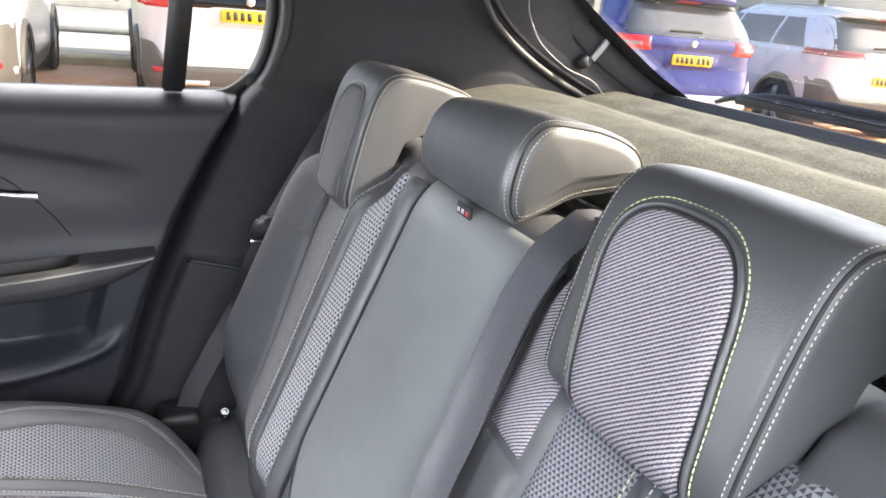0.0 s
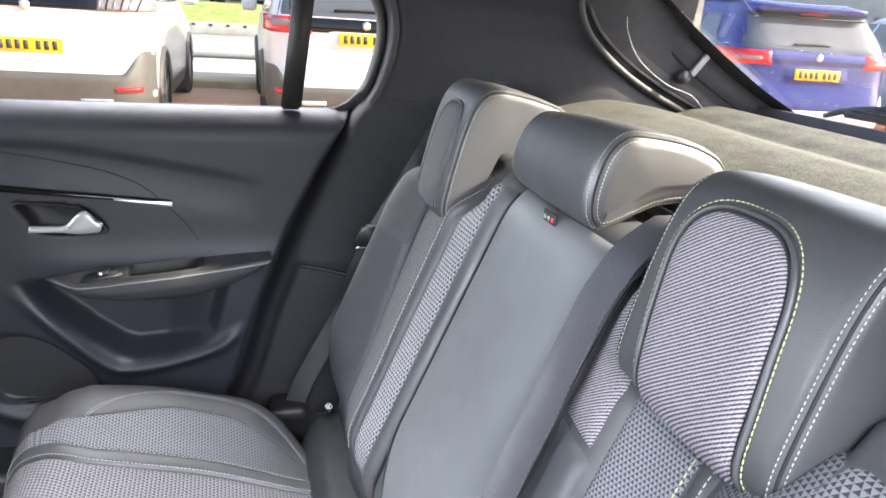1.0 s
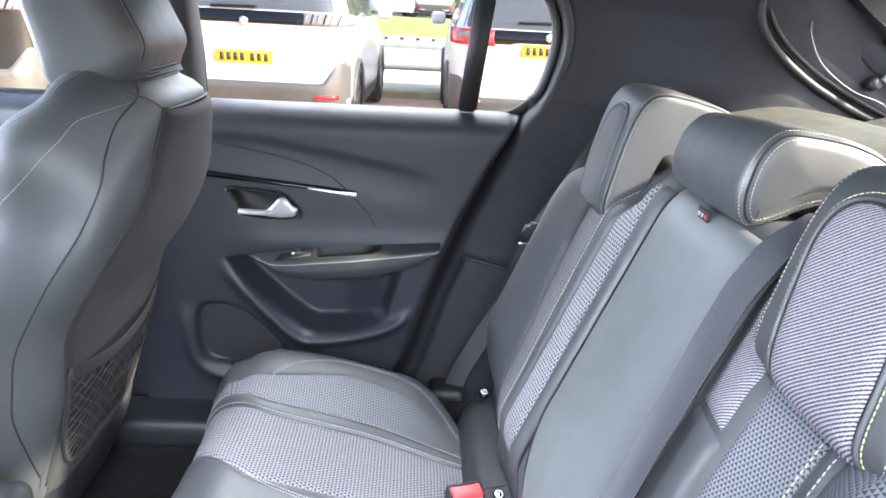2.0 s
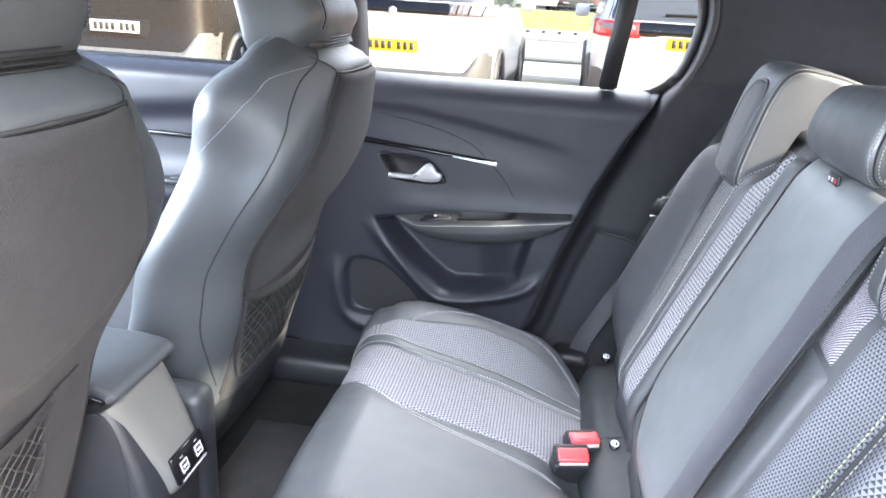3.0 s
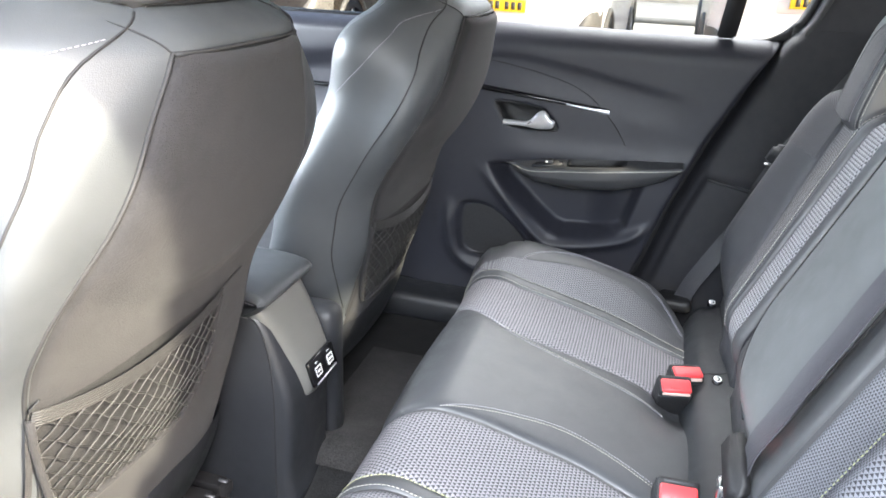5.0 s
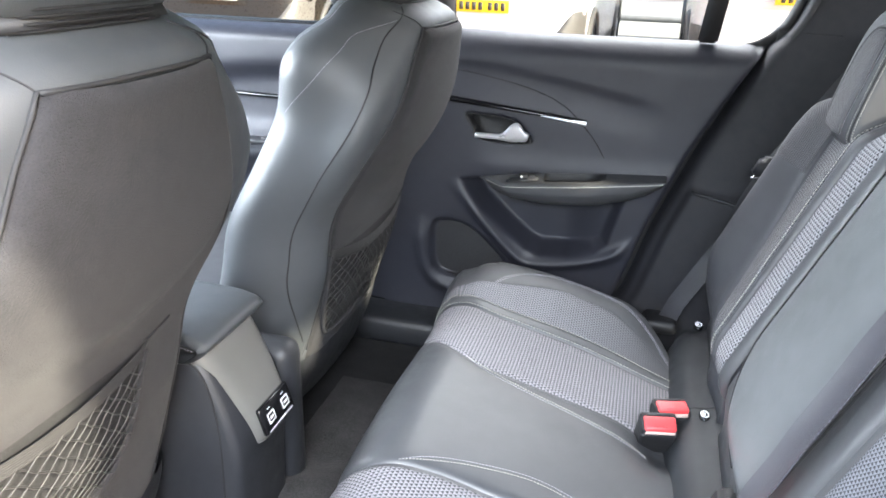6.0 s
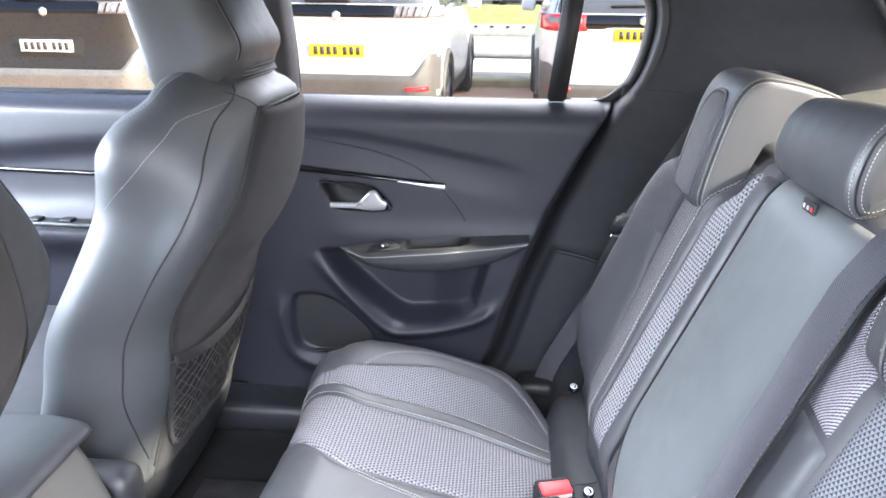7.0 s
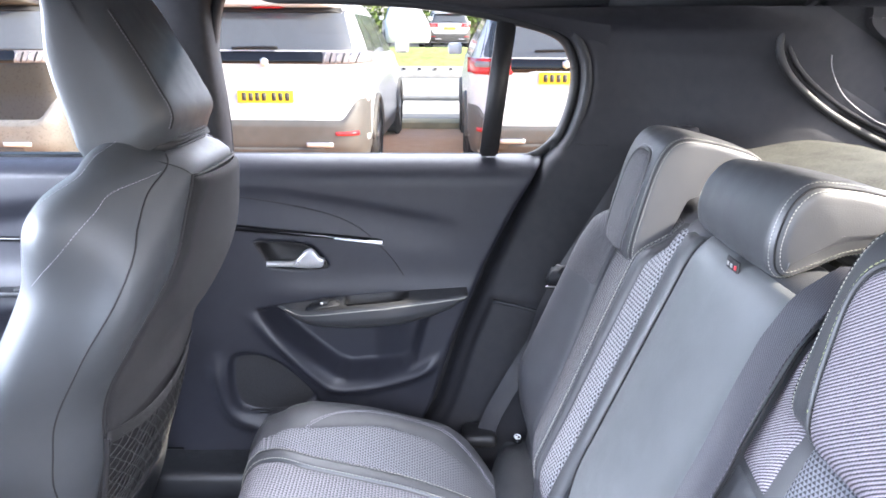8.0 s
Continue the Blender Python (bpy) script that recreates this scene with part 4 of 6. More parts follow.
def cush_f(y, s):
    x, z, _ = cush_path(s)
    o = 0.006 * (1 - min(1, ((y - 0.64) / 0.16) ** 2)) + 0.050 * bell(y, 1.07, 0.085) * smooth(-0.02, 0.12, s) * (1 - 0.40 * smooth(0.22, 0.42, s)) + 0.012 * bell(y, 0.24, 0.07)
    o -= 0.028 * bell(s, 0.03, 0.045) * bell(y, 0.745, 0.060)
    d = cush_max(s) - y
    if d < 0.06:
        o -= 0.07 * (1 - math.sqrt(max(0.0, 1 - min(1, (0.06 - d) / 0.062) ** 2)))
    z += o * (1 if s < 0.40 else max(0.0, 1 - (s - 0.40) / 0.1))
    return (x - (o * 0.6 if s > 0.42 else 0), y, z)


CUSH = Surf(cush_f, 1.0)


def build_bench():
    th = thing("rear_bench", "black leather rear bench cushion with knit strips and pale stitching", "bench seat")
    ns_, ny_ = 60, 100
    V = []
    for i in range(ns_):
        s = -0.02 + 0.64 * i / (ns_ - 1)
        for j in range(ny_):
            y = 0.06 + (cush_max(s) - 0.0005 - 0.06) * (0.5 - 0.5 * math.cos(math.pi * (0.02 + 0.98 * j / (ny_ - 1))))
            V.append(cush_f(y, s))
    for i in range(ns_):
        x, y, z = V[i * ny_ + ny_ - 1]
        V.append((x, y - 0.01, 0.40))
    F = gridf(ns_, ny_)
    F += [(i * ny_ + ny_ - 1, len(V) - ns_ + i, len(V) - ns_ + i + 1, (i + 1) * ny_ + ny_ - 1) for i in range(ns_ - 1)]
    mk("body", V, F, LEATHER, th)
    a1 = lambda s: 0.764 + 0.085 * smooth(0.33, 0.48, s)
    a3 = lambda s: 0.944 + 0.020 * smooth(0.0, 0.2, s) + 0.030 * smooth(0.34, 0.46, s)
    a2 = lambda s: a3(s) - 0.031
    arc = lambda s: min(cush_max(s) - 0.030, lerp(s, [(0.0, 0.965), (0.06, 1.010), (0.14, 1.040), (0.22, 1.045), (0.3, 1.03), (0.36, 1.018), (0.5, 1.012)]))
    CUSH.patch("knit_strip", a1, a2, 0.0, 0.60, KNIT, th, "grey triangle-knit strip", nu=20, nv=60, lift=0.004, edge=0.008)
    CUSH.patch("stitched_band", a2, a3, 0.0, 0.60, LEATHER_BAND, th, "leather band between two stitch rows", nu=10, nv=60, lift=0.005, edge=0.006)
    CUSH.patch("side_cloth", a3, arc, 0.0, 0.58, KNIT_SIDE, th, "grey triangle-knit side cloth", nu=14, nv=60, lift=0.0025, edge=0.004, sink=-0.0016)
    CUSH.patch("bolster", lambda s: arc(s) + 0.001, lambda s: cush_max(s) - 0.001, 0.01, 0.37, LEATHER_BAND, th, "padded leather side", nu=22, nv=50, lift=0.0025, edge=0.004, sink=-0.0016)
    b1 = lambda s: 0.495 - 0.03 * smooth(0.2, 0.0, s) - 0.02 * smooth(0.3, 0.45, s)
    b2 = lambda s: 0.335 + 0.0 * s
    CUSH.patch("centre_panel", lambda s: b1(s) + 0.001, lambda s: a1(s) - 0.001, 0.0, 0.60, LEATHER_SEAT, th, "plain leather centre", nu=30, nv=60, lift=0.006)
    CUSH.patch("knit_strip", b2, b1, 0.0, 0.60, KNIT, th, "grey triangle-knit strip", nu=20, nv=60, lift=0.004, edge=0.008)
    CUSH.patch("stitched_band", lambda s: b2(s) - 0.03, b2, 0.0, 0.60, LEATHER_BAND, th, nu=10, nv=60, lift=0.005, edge=0.006)
    CUSH.patch("side_cloth", lambda s: b2(s) - 0.12, lambda s: b2(s) - 0.031, 0.0, 0.58, KNIT_SIDE, th, nu=14, nv=60, lift=0.004, edge=0.008)
    ss = np.linspace(0.005, 0.52, 60)
    stitches("stitching", [CUSH.at(a2(s) + 0.004, s, 0.0045) for s in ss], THREAD, th)
    stitches("stitching", [CUSH.at(a3(s) - 0.004, s, 0.0045) for s in ss], THREAD, th)
    stitches("stitching", [CUSH.at(b2(s) - 0.004, s, 0.0045) for s in ss], THREAD_LIME, th)
    stitches("stitching", [CUSH.at(b2(s) - 0.026, s, 0.0045) for s in ss], THREAD, th)
    for d in (0.0, 0.006):
        stitches("arc_stitching", CUSH.line([(a1(0.36) - 0.004, 0.36), (0.752 - d, 0.315), (0.738 - d, 0.25), (0.728 - d, 0.18), (0.716 - d, 0.11), (0.706 - d, 0.055)], 0.0065), THREAD_DARK if d else THREAD, th, 0.0045, 0.35, 0.0005)
        stitches("arc_stitching", CUSH.line([(b1(0.36) + 0.002, 0.375), (0.508 + d, 0.34), (0.530 + d, 0.28), (0.545 + d, 0.2), (0.530 + d, 0.12), (0.490 + d, 0.02)], 0.0065), THREAD_DARK if d else THREAD, th, 0.0045, 0.35, 0.0005)
        stitches("bolster_stitching", CUSH.line([(1.010 + d, 0.36), (1.03 + d, 0.345), (1.06 + d * 0.5, 0.30), (1.075 + d, 0.22), (1.068 + d, 0.13), (1.035 + d, 0.06), (0.985 + d, 0.02)], 0.005), THREAD_DARK, th, 0.005, 0.3, 0.0005)
    return th


build_bench()

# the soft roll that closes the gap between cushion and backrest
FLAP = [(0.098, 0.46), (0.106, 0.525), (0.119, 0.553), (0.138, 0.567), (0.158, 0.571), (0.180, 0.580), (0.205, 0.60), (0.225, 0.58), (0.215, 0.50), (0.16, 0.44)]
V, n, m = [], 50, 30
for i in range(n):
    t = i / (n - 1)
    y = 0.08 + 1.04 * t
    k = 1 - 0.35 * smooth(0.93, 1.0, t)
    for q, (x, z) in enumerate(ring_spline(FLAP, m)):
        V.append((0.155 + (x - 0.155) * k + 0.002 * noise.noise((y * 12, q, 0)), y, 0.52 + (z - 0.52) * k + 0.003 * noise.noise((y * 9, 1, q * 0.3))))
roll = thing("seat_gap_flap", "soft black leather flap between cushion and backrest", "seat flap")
mk("flap", V, gridf(n, m) + [(i * m + m - 1, (i + 1) * m + m - 1, (i + 1) * m, i * m) for i in range(n - 1)] + [tuple(range(m))[::-1], tuple((n - 1) * m + q for q in range(m))], LEATHER_FLAP_SHADE, roll)
cord("flap_seam", [(x, 0.815, z + 0.0005) for x, z in spline(FLAP[1:7], 24)], 0.001, GROOVE, roll)
for px, py, pz in ((0.160, 1.100, 0.571), (0.156, 0.793, 0.571), (0.156, 0.470, 0.571)):
    tag = thing("child_seat_tag", "small black child-seat anchor tag with white print", "tag", "child-seat anchor tags")
    ring = [(px + 0.0085 * math.cos(a), py + 0.0125 * math.sin(a)) for a in np.linspace(0, 2 * math.pi, 25)[:-1]]
    V = [(x, y, z) for f, z in ((1.0, pz - 0.004), (1.0, pz + 0.002), (0.85, pz + 0.0035), (0.0, pz + 0.0038)) for x, y in ((px + (a - px) * f, py + (b - py) * f) for a, b in ring)]
    mk("badge", V, gridf(4, 24) + [(r * 24 + 23, (r + 1) * 24 + 23, (r + 1) * 24, r * 24) for r in range(3)], PIANO, tag)
    cord("print_ring", [(px + (a - px) * 0.66, py + (b - py) * 0.66, pz + 0.0038) for a, b in ring], 0.0011, WHITE_PRINT, tag, closed=True)
    box("print_bar", (px - 0.004, py - 0.004, pz + 0.0034), (px + 0.001, py + 0.003, pz + 0.0044), WHITE_PRINT, tag, r=0.0)


# ---- rear headrests ----
def headrest(name, prof, y0, y1, label, r=0.022, group="rear headrests", drop=0.0):
    th = thing(name, label, "headrest", group)
    ring = ring_spline(prof, 64)
    c = ring.mean(0)
    m = len(ring)
    rows = [(y0 + r * (1 - math.cos(math.pi / 2 * k / 8)), r * (1 - math.sin(math.pi / 2 * k / 8))) for k in range(9)]
    mid = [(y0 + r + (y1 - y0 - 2 * r) * k / 12, -0.002 * math.sin(math.pi * k / 12)) for k in range(1, 12)]
    end = [(y1 - (y - y0), d) for y, d in rows[::-1]]
    allr = rows + mid + end

    def sag(y, z):
        """The crown falls a little towards the outboard end."""
        return z - drop * max(0.0, (y - y0) / (y1 - y0)) * smooth(1.09, 1.16, z)

    sgn = 1 if area_sign(ring) < 0 else -1
    # main cushion between the two side seams
    core = allr[4:-4]
    V = []
    for y, d in core:
        V += [(p[0], y, sag(y, p[1])) for p in ring_out(ring, sgn * d)]
    n = len(core)
    F = [(i * m + k, (i + 1) * m + k, (i + 1) * m + (k + 1) % m, i * m + (k + 1) % m) for i in range(n - 1) for k in range(m)]
    mk("cushion", V, F, LEATHER, th)
    for side, ye in ((-1, y0), (1, y1)):
        inner = ring_out(ring, sgn * r)
        V = []
        steps = [0.98, 0.94, 0.88, 0.8, 0.7, 0.58, 0.45, 0.3, 0.15, 0.01]
        cc = inner.mean(0)
        for k in range(4, -1, -1):
            y, d = rows[k]
            y = y if side < 0 else y1 - (y - y0)
            V += [(p[0], y, sag(y, p[1])) for p in ring_out(ring, sgn * d)]
        for f in steps:
            for p in inner:
                q = cc + (p - cc) * f
                V.append((q[0], ye + side * 0.0028 * (1 - f * f), sag(ye, q[1])))
        F = [(i * m + k, (i + 1) * m + k, (i + 1) * m + (k + 1) % m, i * m + (k + 1) % m) for i in range(len(steps) + 4) for k in range(m)]
        mk("side_panel", V, [f[::-1] for f in F] if side * sgn > 0 else F, LEATHER, th)
        for ang, kind_ in ((45, "seam"), (62, "stitch"), (30, "stitch")):
            w = radians(ang)
            loop = [(p[0], ye - side * r * (1 - math.cos(w)), sag(ye, p[1])) for p in ring_out(ring, sgn * (r * (1 - math.sin(w)) - 0.0004))]
            if kind_ == "seam":
                cord("seam", loop, 0.0012, GROOVE, th, closed=True)
            else:
                stitches("stitching", loop + loop[:1], THREAD, th, 0.0040, 0.38, 0.00040)
    return th, ring


def area_sign(r):
    return 1 if np.sum(r[:, 0] * np.roll(r[:, 1], -1) - np.roll(r[:, 0], -1) * r[:, 1]) > 0 else -1


MID_PROF = [(0.340, 1.074), (0.331, 1.088), (0.330, 1.115), (0.340, 1.150), (0.362, 1.171), (0.395, 1.171), (0.438, 1.163), (0.472, 1.148), (0.486, 1.126), (0.476, 1.106), (0.448, 1.099), (0.408, 1.094), (0.374, 1.080), (0.352, 1.072)]
OUT_PROF = [(0.306, 0.978), (0.291, 0.988), (0.288, 1.010), (0.299, 1.065), (0.314, 1.122), (0.330, 1.156), (0.352, 1.171), (0.385, 1.169), (0.425, 1.160), (0.462, 1.147), (0.480, 1.127), (0.464, 1.110), (0.430, 1.104), (0.398, 1.099), (0.374, 1.082), (0.359, 1.058), (0.350, 1.026), (0.344, 0.992), (0.331, 0.977)]

th, ring = headrest("rear_headrest", MID_PROF, 0.552, 0.774, "black leather middle headrest with pale twin stitching", r=0.021, drop=0.012)
tab_ = box("label", (0.3285, 0.620, 1.055), (0.3315, 0.652, 1.071), RUBBER, th, "small black sewn label")
for k, mat in enumerate((RED, PRINT_GREY, PRINT_GREY)):
    box("print_bar", (0.3272, 0.6245 + 0.0095 * k, 1.0610), (0.3284, 0.6285 + 0.0095 * k, 1.0655), mat, tab_, r=0.0)


def face_x(prof, z, dx=0.0):
    """The front face's x at a height."""
    r = ring_spline(prof, 128)
    q = np.roll(r, -1, 0)
    lo, hi = np.minimum(r[:, 1], q[:, 1]), np.maximum(r[:, 1], q[:, 1])
    k = np.where((lo <= z) & (hi >= z))[0]
    if len(k) == 0:
        return float(r[np.argmin(abs(r[:, 1] - z)), 0])
    t = (z - r[k, 1]) / (q[k, 1] - r[k, 1] + 1e-12)
    return float(np.min(r[k, 0] + t * (q[k, 0] - r[k, 0])))


def outer_headrest(yc, dz, w, z0, z1, tall, mat, label, panel_label, lean, thread, inset=0.0575):
    """An outer headrest with an arched inset on its front; lean shifts the arch's crown inboard."""
    prof = [(x, 1.171 + (z - 1.171) * tall + dz) for x, z in OUT_PROF]
    th, ring = headrest("rear_headrest", prof, yc - w, yc + w, label, r=0.014)
    hw = inset

    def f(y, z):
        return (face_x(prof, z) - 0.0005, y, z)

    S = Surf(f, -1.0)

    def mid(t):
        return yc + lean * (t - 0.35)

    def half_at(t):
        half = hw * (0.96 + 0.04 * smooth(0, 0.4, t))
        if t > 0.60:
            half = hw * max(0.0, 1 - ((t - 0.60) / 0.40) ** 3.0) ** (1 / 3.0)
        return half

    V, UV, nv, nu = [], [], 44, 22
    for j in range(nv):
        t = 1 - (1 - j / (nv - 1)) ** 1.5
        z = z0 + (z1 - z0) * t
        half = half_at(t)
        for i in range(nu):
            k = -math.cos(math.pi * i / (nu - 1))
            e = min((1 - abs(k)) * half, z1 - z)
            V.append(S.at(mid(t) + half * k, z, 0.0012 + 0.0045 * (1 - math.exp(-e / 0.005))))
            UV.append((mid(t) + half * k, z))
    mk("inset_panel", V, gridf(nv, nu), mat, th, panel_label, uvs=UV)

    def arch(grow, n=90):
        out = []
        for j in range(n):
            a = -1.0 + 2.0 * j / (n - 1)
            if abs(a) > 0.55:
                t = (1 - abs(a)) / 0.45 * 0.60
                y, z = math.copysign(half_at(t) + grow, a), z0 + (z1 - z0) * t
            else:
                w_ = a / 0.55 * math.pi / 2
                cw, sw_ = max(0.0, math.cos(w_)) ** (2 / 3.0), math.copysign(abs(math.sin(w_)) ** (2 / 3.0), w_)
                t = 0.60 + 0.40 * cw
                y, z = (hw + grow) * sw_, z0 + (z1 - z0) * 0.60 + ((z1 - z0) * 0.40 + grow) * cw
            out.append((mid(min(1.0, t)) + y, z))
        return out

    cord("panel_groove", [S.at(y, z, 0.0012) for y, z in arch(0.0006)], 0.0016, GROOVE, th)
    cord("panel_piping", [S.at(y, z, 0.0016) for y, z in arch(0.0036)], 0.0024, LEATHER, th)
    stitches("panel_stitching", [S.at(y, z, 0.0012) for y, z in arch(0.0078)], thread, th, 0.0046, 0.25, 0.0005)
    return th


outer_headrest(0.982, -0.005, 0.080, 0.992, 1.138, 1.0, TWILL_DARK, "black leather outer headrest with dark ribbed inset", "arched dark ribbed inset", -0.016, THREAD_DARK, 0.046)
outer_headrest(0.3130, 0.0, 0.0945, 1.008, 1.153, 0.87, TWILL, "black leather outer headrest with arched grey twill inset", "arched grey twill inset", 0.020, THREAD_LIME)


# ---- seat belts and buckles ----
def strap(name, centre, side, width, parent, mat=BELT, thick=0.0014):
    """A flat strap along centre; side gives its width direction."""
    p = resample(centre, 0.012)
    V, UV, m = [], [], 7
    d = np.array(side, dtype=float)
    tg = np.gradient(p, axis=0)
    acc = 0.0
    for k, q in enumerate(p):
        t = tg[k] / np.linalg.norm(tg[k])
        s = d - t * np.dot(d, t)
        s /= np.linalg.norm(s)
        nrm = np.cross(t, s)
        for i in range(m):
            w = -0.5 + i / (m - 1)
            V.append(q + s * w * width + nrm * (0.0015 * math.cos(w * math.pi) + 0.0006 * math.sin(acc * 60)))
            UV.append((w * width, acc))
        acc += 0.012
    n0 = len(V)
    V += [v - np.array(np.cross(tg[k // m] / np.linalg.norm(tg[k // m]), d)) * thick for k, v in enumerate(V)]
    F = gridf(len(p), m)
    F = F + [tuple(k + n0 for k in f[::-1]) for f in F]
    UV = UV + UV
    for i in (0, m - 1):
        e0 = len(V)
        for k in range(len(p)):
            V += [V[k * m + i], V[n0 + k * m + i]]
            UV += [UV[k * m + i], UV[k * m + i]]
        F += [tuple(q + e0 for q in f) for f in gridf(len(p), 2, flip=i > 0)]
    return mk(name, V, F, mat, parent, uvs=UV)


def back_pt(y, h, off):
    return BACK.at(y, h, off)


mb = thing("seat_belt", "black webbing middle seat belt across the backrest", "seat belt", "seat belts")
belt_y = lambda h: lerp(h, [(-0.02, 0.440), (0.10, 0.445), (0.27, 0.458), (0.40, 0.475), (0.455, 0.483)])
strap("webbing", [(0.40, 0.468, 1.100), (0.372, 0.480, 1.104)] + [tuple(back_pt(belt_y(h), h, 0.017 + 0.004 * math.sin(math.pi * h / 0.45))) for h in np.linspace(0.455, 0.0, 12)] + [tuple(back_pt(0.450, -0.02, 0.02))], (0.0, 1, 0.05), 0.048, mb)
bm = bmesh.new()
bmesh.ops.create_cube(bm, size=1)
for v in bm.verts:
    v.co = Vector((0.146 + v.co.x * 0.020 + v.co.z * 0.012, 0.450 + v.co.y * 0.104, 0.654 + v.co.y * 0.012 + v.co.z * 0.030))
bmesh.ops.bevel(bm, geom=bm.edges[:], offset=0.006, segments=3, affect="EDGES")
part("tongue", bm, RUBBER, mb, "black belt tongue")
box("tongue_blade", (0.128, 0.425, 0.612), (0.138, 0.449, 0.640), STEEL, mb, r=0.002)
# belt outlet in the backrest top
out = thing("belt_outlet", "black belt outlet beside the middle headrest", "belt outlet")
bm = bmesh.new()
bmesh.ops.create_cube(bm, size=1)
for v in bm.verts:
    v.co = Vector((0.392 + v.co.x * 0.055, 0.452 + v.co.y * 0.075, 1.094 + v.co.z * 0.022))
bmesh.ops.bevel(bm, geom=bm.edges[:], offset=0.009, segments=3, affect="EDGES")
part("bezel", bm, PLASTIC, out)

fb = thing("seat_belt", "black webbing outer seat belt with guide loop", "seat belt", "seat belts")
strap("webbing", [(0.402, 1.195, 1.10), (0.357, 1.200, 1.052), (0.305, 1.180, 0.972), (0.246, 1.160, 0.880), (0.216, 1.175, 0.80), (0.203, 1.205, 0.72), (0.166, 1.205, 0.652), (0.122, 1.205, 0.565), (0.10, 1.205, 0.50)], (0.9, -0.35, -0.43), 0.036, fb, BELT_SHADED)
bm = bmesh.new()
bmesh.ops.create_cube(bm, size=1)
for v in bm.verts:
    v.co = Vector((0.236 + v.co.x * 0.040 + v.co.z * 0.016, 1.160 + v.co.y * 0.034, 0.878 + v.co.z * 0.034))
bmesh.ops.bevel(bm, geom=bm.edges[:], offset=0.006, segments=3, affect="EDGES")
g = part("guide_loop", bm, PLASTIC, fb, "black belt guide loop")
box("guide_slot", (0.207, 1.140, 0.858), (0.225, 1.144, 0.863), STEEL, g, r=0.001)
bm = bmesh.new()
bmesh.ops.create_cube(bm, size=1)
for v in bm.verts:
    t = v.co.z + 0.5
    v.co = Vector((0.440 + 0.012 * t + v.co.x * (0.110 - 0.060 * t), 1.155 + 0.020 * t + v.co.y * (0.130 - 0.070 * t), 1.045 + 0.105 * t))
bmesh.ops.bevel(bm, geom=bm.edges[:], offset=0.012, segments=4, affect="EDGES")
part("upper_cover", bm, PLASTIC_TRIM, fb, "dark tapered belt cover on the pillar")
box("anchor_cover", (0.06, 1.175, 0.50), (0.13, 1.24, 0.53), RUBBER, fb, "lower anchor cover", r=0.012, seg=3)


def buckle(x, y, z, rx, rz, label):
    th = thing("belt_buckle", label, "belt buckle", "belt buckles")
    m = pose(x, y, z, rx, 0, rz)
    box("housing", (-0.027, -0.017, -0.066), (0.027, 0.017, 0.0), RUBBER, th, r=0.005, seg=3, turn=m)
    box("housing_band", (-0.0274, -0.0175, -0.016), (0.0274, 0.0175, -0.0135), PLASTIC, th, r=0.001, turn=m)
    button = box("release_button", (-0.0235, -0.0165, -0.006), (0.0235, 0.007, 0.0035), RED, th, "red release button", r=0.003, turn=m)
    box("button_edge", (-0.022, -0.0178, -0.010), (0.022, -0.0150, -0.0035), PRINT_PALE, th, "pale edge below the button", r=0.001, turn=m)
    for k in range(5):
        box("button_print", (-0.011 + 0.0045 * k, -0.0125, 0.0034), (-0.0085 + 0.0045 * k, -0.0105, 0.0038), RED_PRINT, button, r=0.0, turn=m)
    box("slot_rim", (-0.018, 0.0095, -0.004), (0.018, 0.0135, 0.0012), PLASTIC, th, r=0.001, turn=m)
    box("stalk", (-0.014, -0.006, -0.10), (0.014, 0.006, -0.06), BELT_SHADED, th, "short webbing stalk", r=0.002, turn=m)
    return th


buckle(0.088, 0.742, 0.582, 24, 12, "black belt buckle with red button between the seats")
buckle(0.106, 0.795, 0.580, 8, 16, "black belt buckle with red button between the seats")
buckle(0.090, 0.462, 0.592, 34, 4, "black belt buckle with red button beside the middle seat")


# ---- front seats ----
FC = 1.0            # centre line of the passenger-side front seat


def seat_xr(z):
    x = -0.333 + (z - 1.115) * 0.325
    x += 0.016 * bell(z, 0.99, 0.09) - 0.012 * bell(z, 0.80, 0.06)
    return x - 0.050 * smooth(1.108, 1.152, z) ** 2 - 0.045 * smooth(1.140, 1.182, z)


WR = [(0.40, 0.18), (0.50, 0.20), (0.60, 0.20), (0.75, 0.20), (0.84, 0.215), (0.90, 0.235), (0.95, 0.243), (1.0, 0.23), (1.05, 0.20), (1.09, 0.158), (1.115, 0.128), (1.135, 0.115), (1.152, 0.104), (1.168, 0.092), (1.182, 0.070)]
WO = [(0.40, 0.225), (0.50, 0.255), (0.60, 0.268), (0.75, 0.268), (0.85, 0.262), (0.93, 0.250), (0.985, 0.243), (1.01, 0.246), (1.05, 0.253), (1.08, 0.250), (1.11, 0.224), (1.125, 0.204), (1.14, 0.182), (1.155, 0.152), (1.170, 0.112), (1.182, 0.075)]


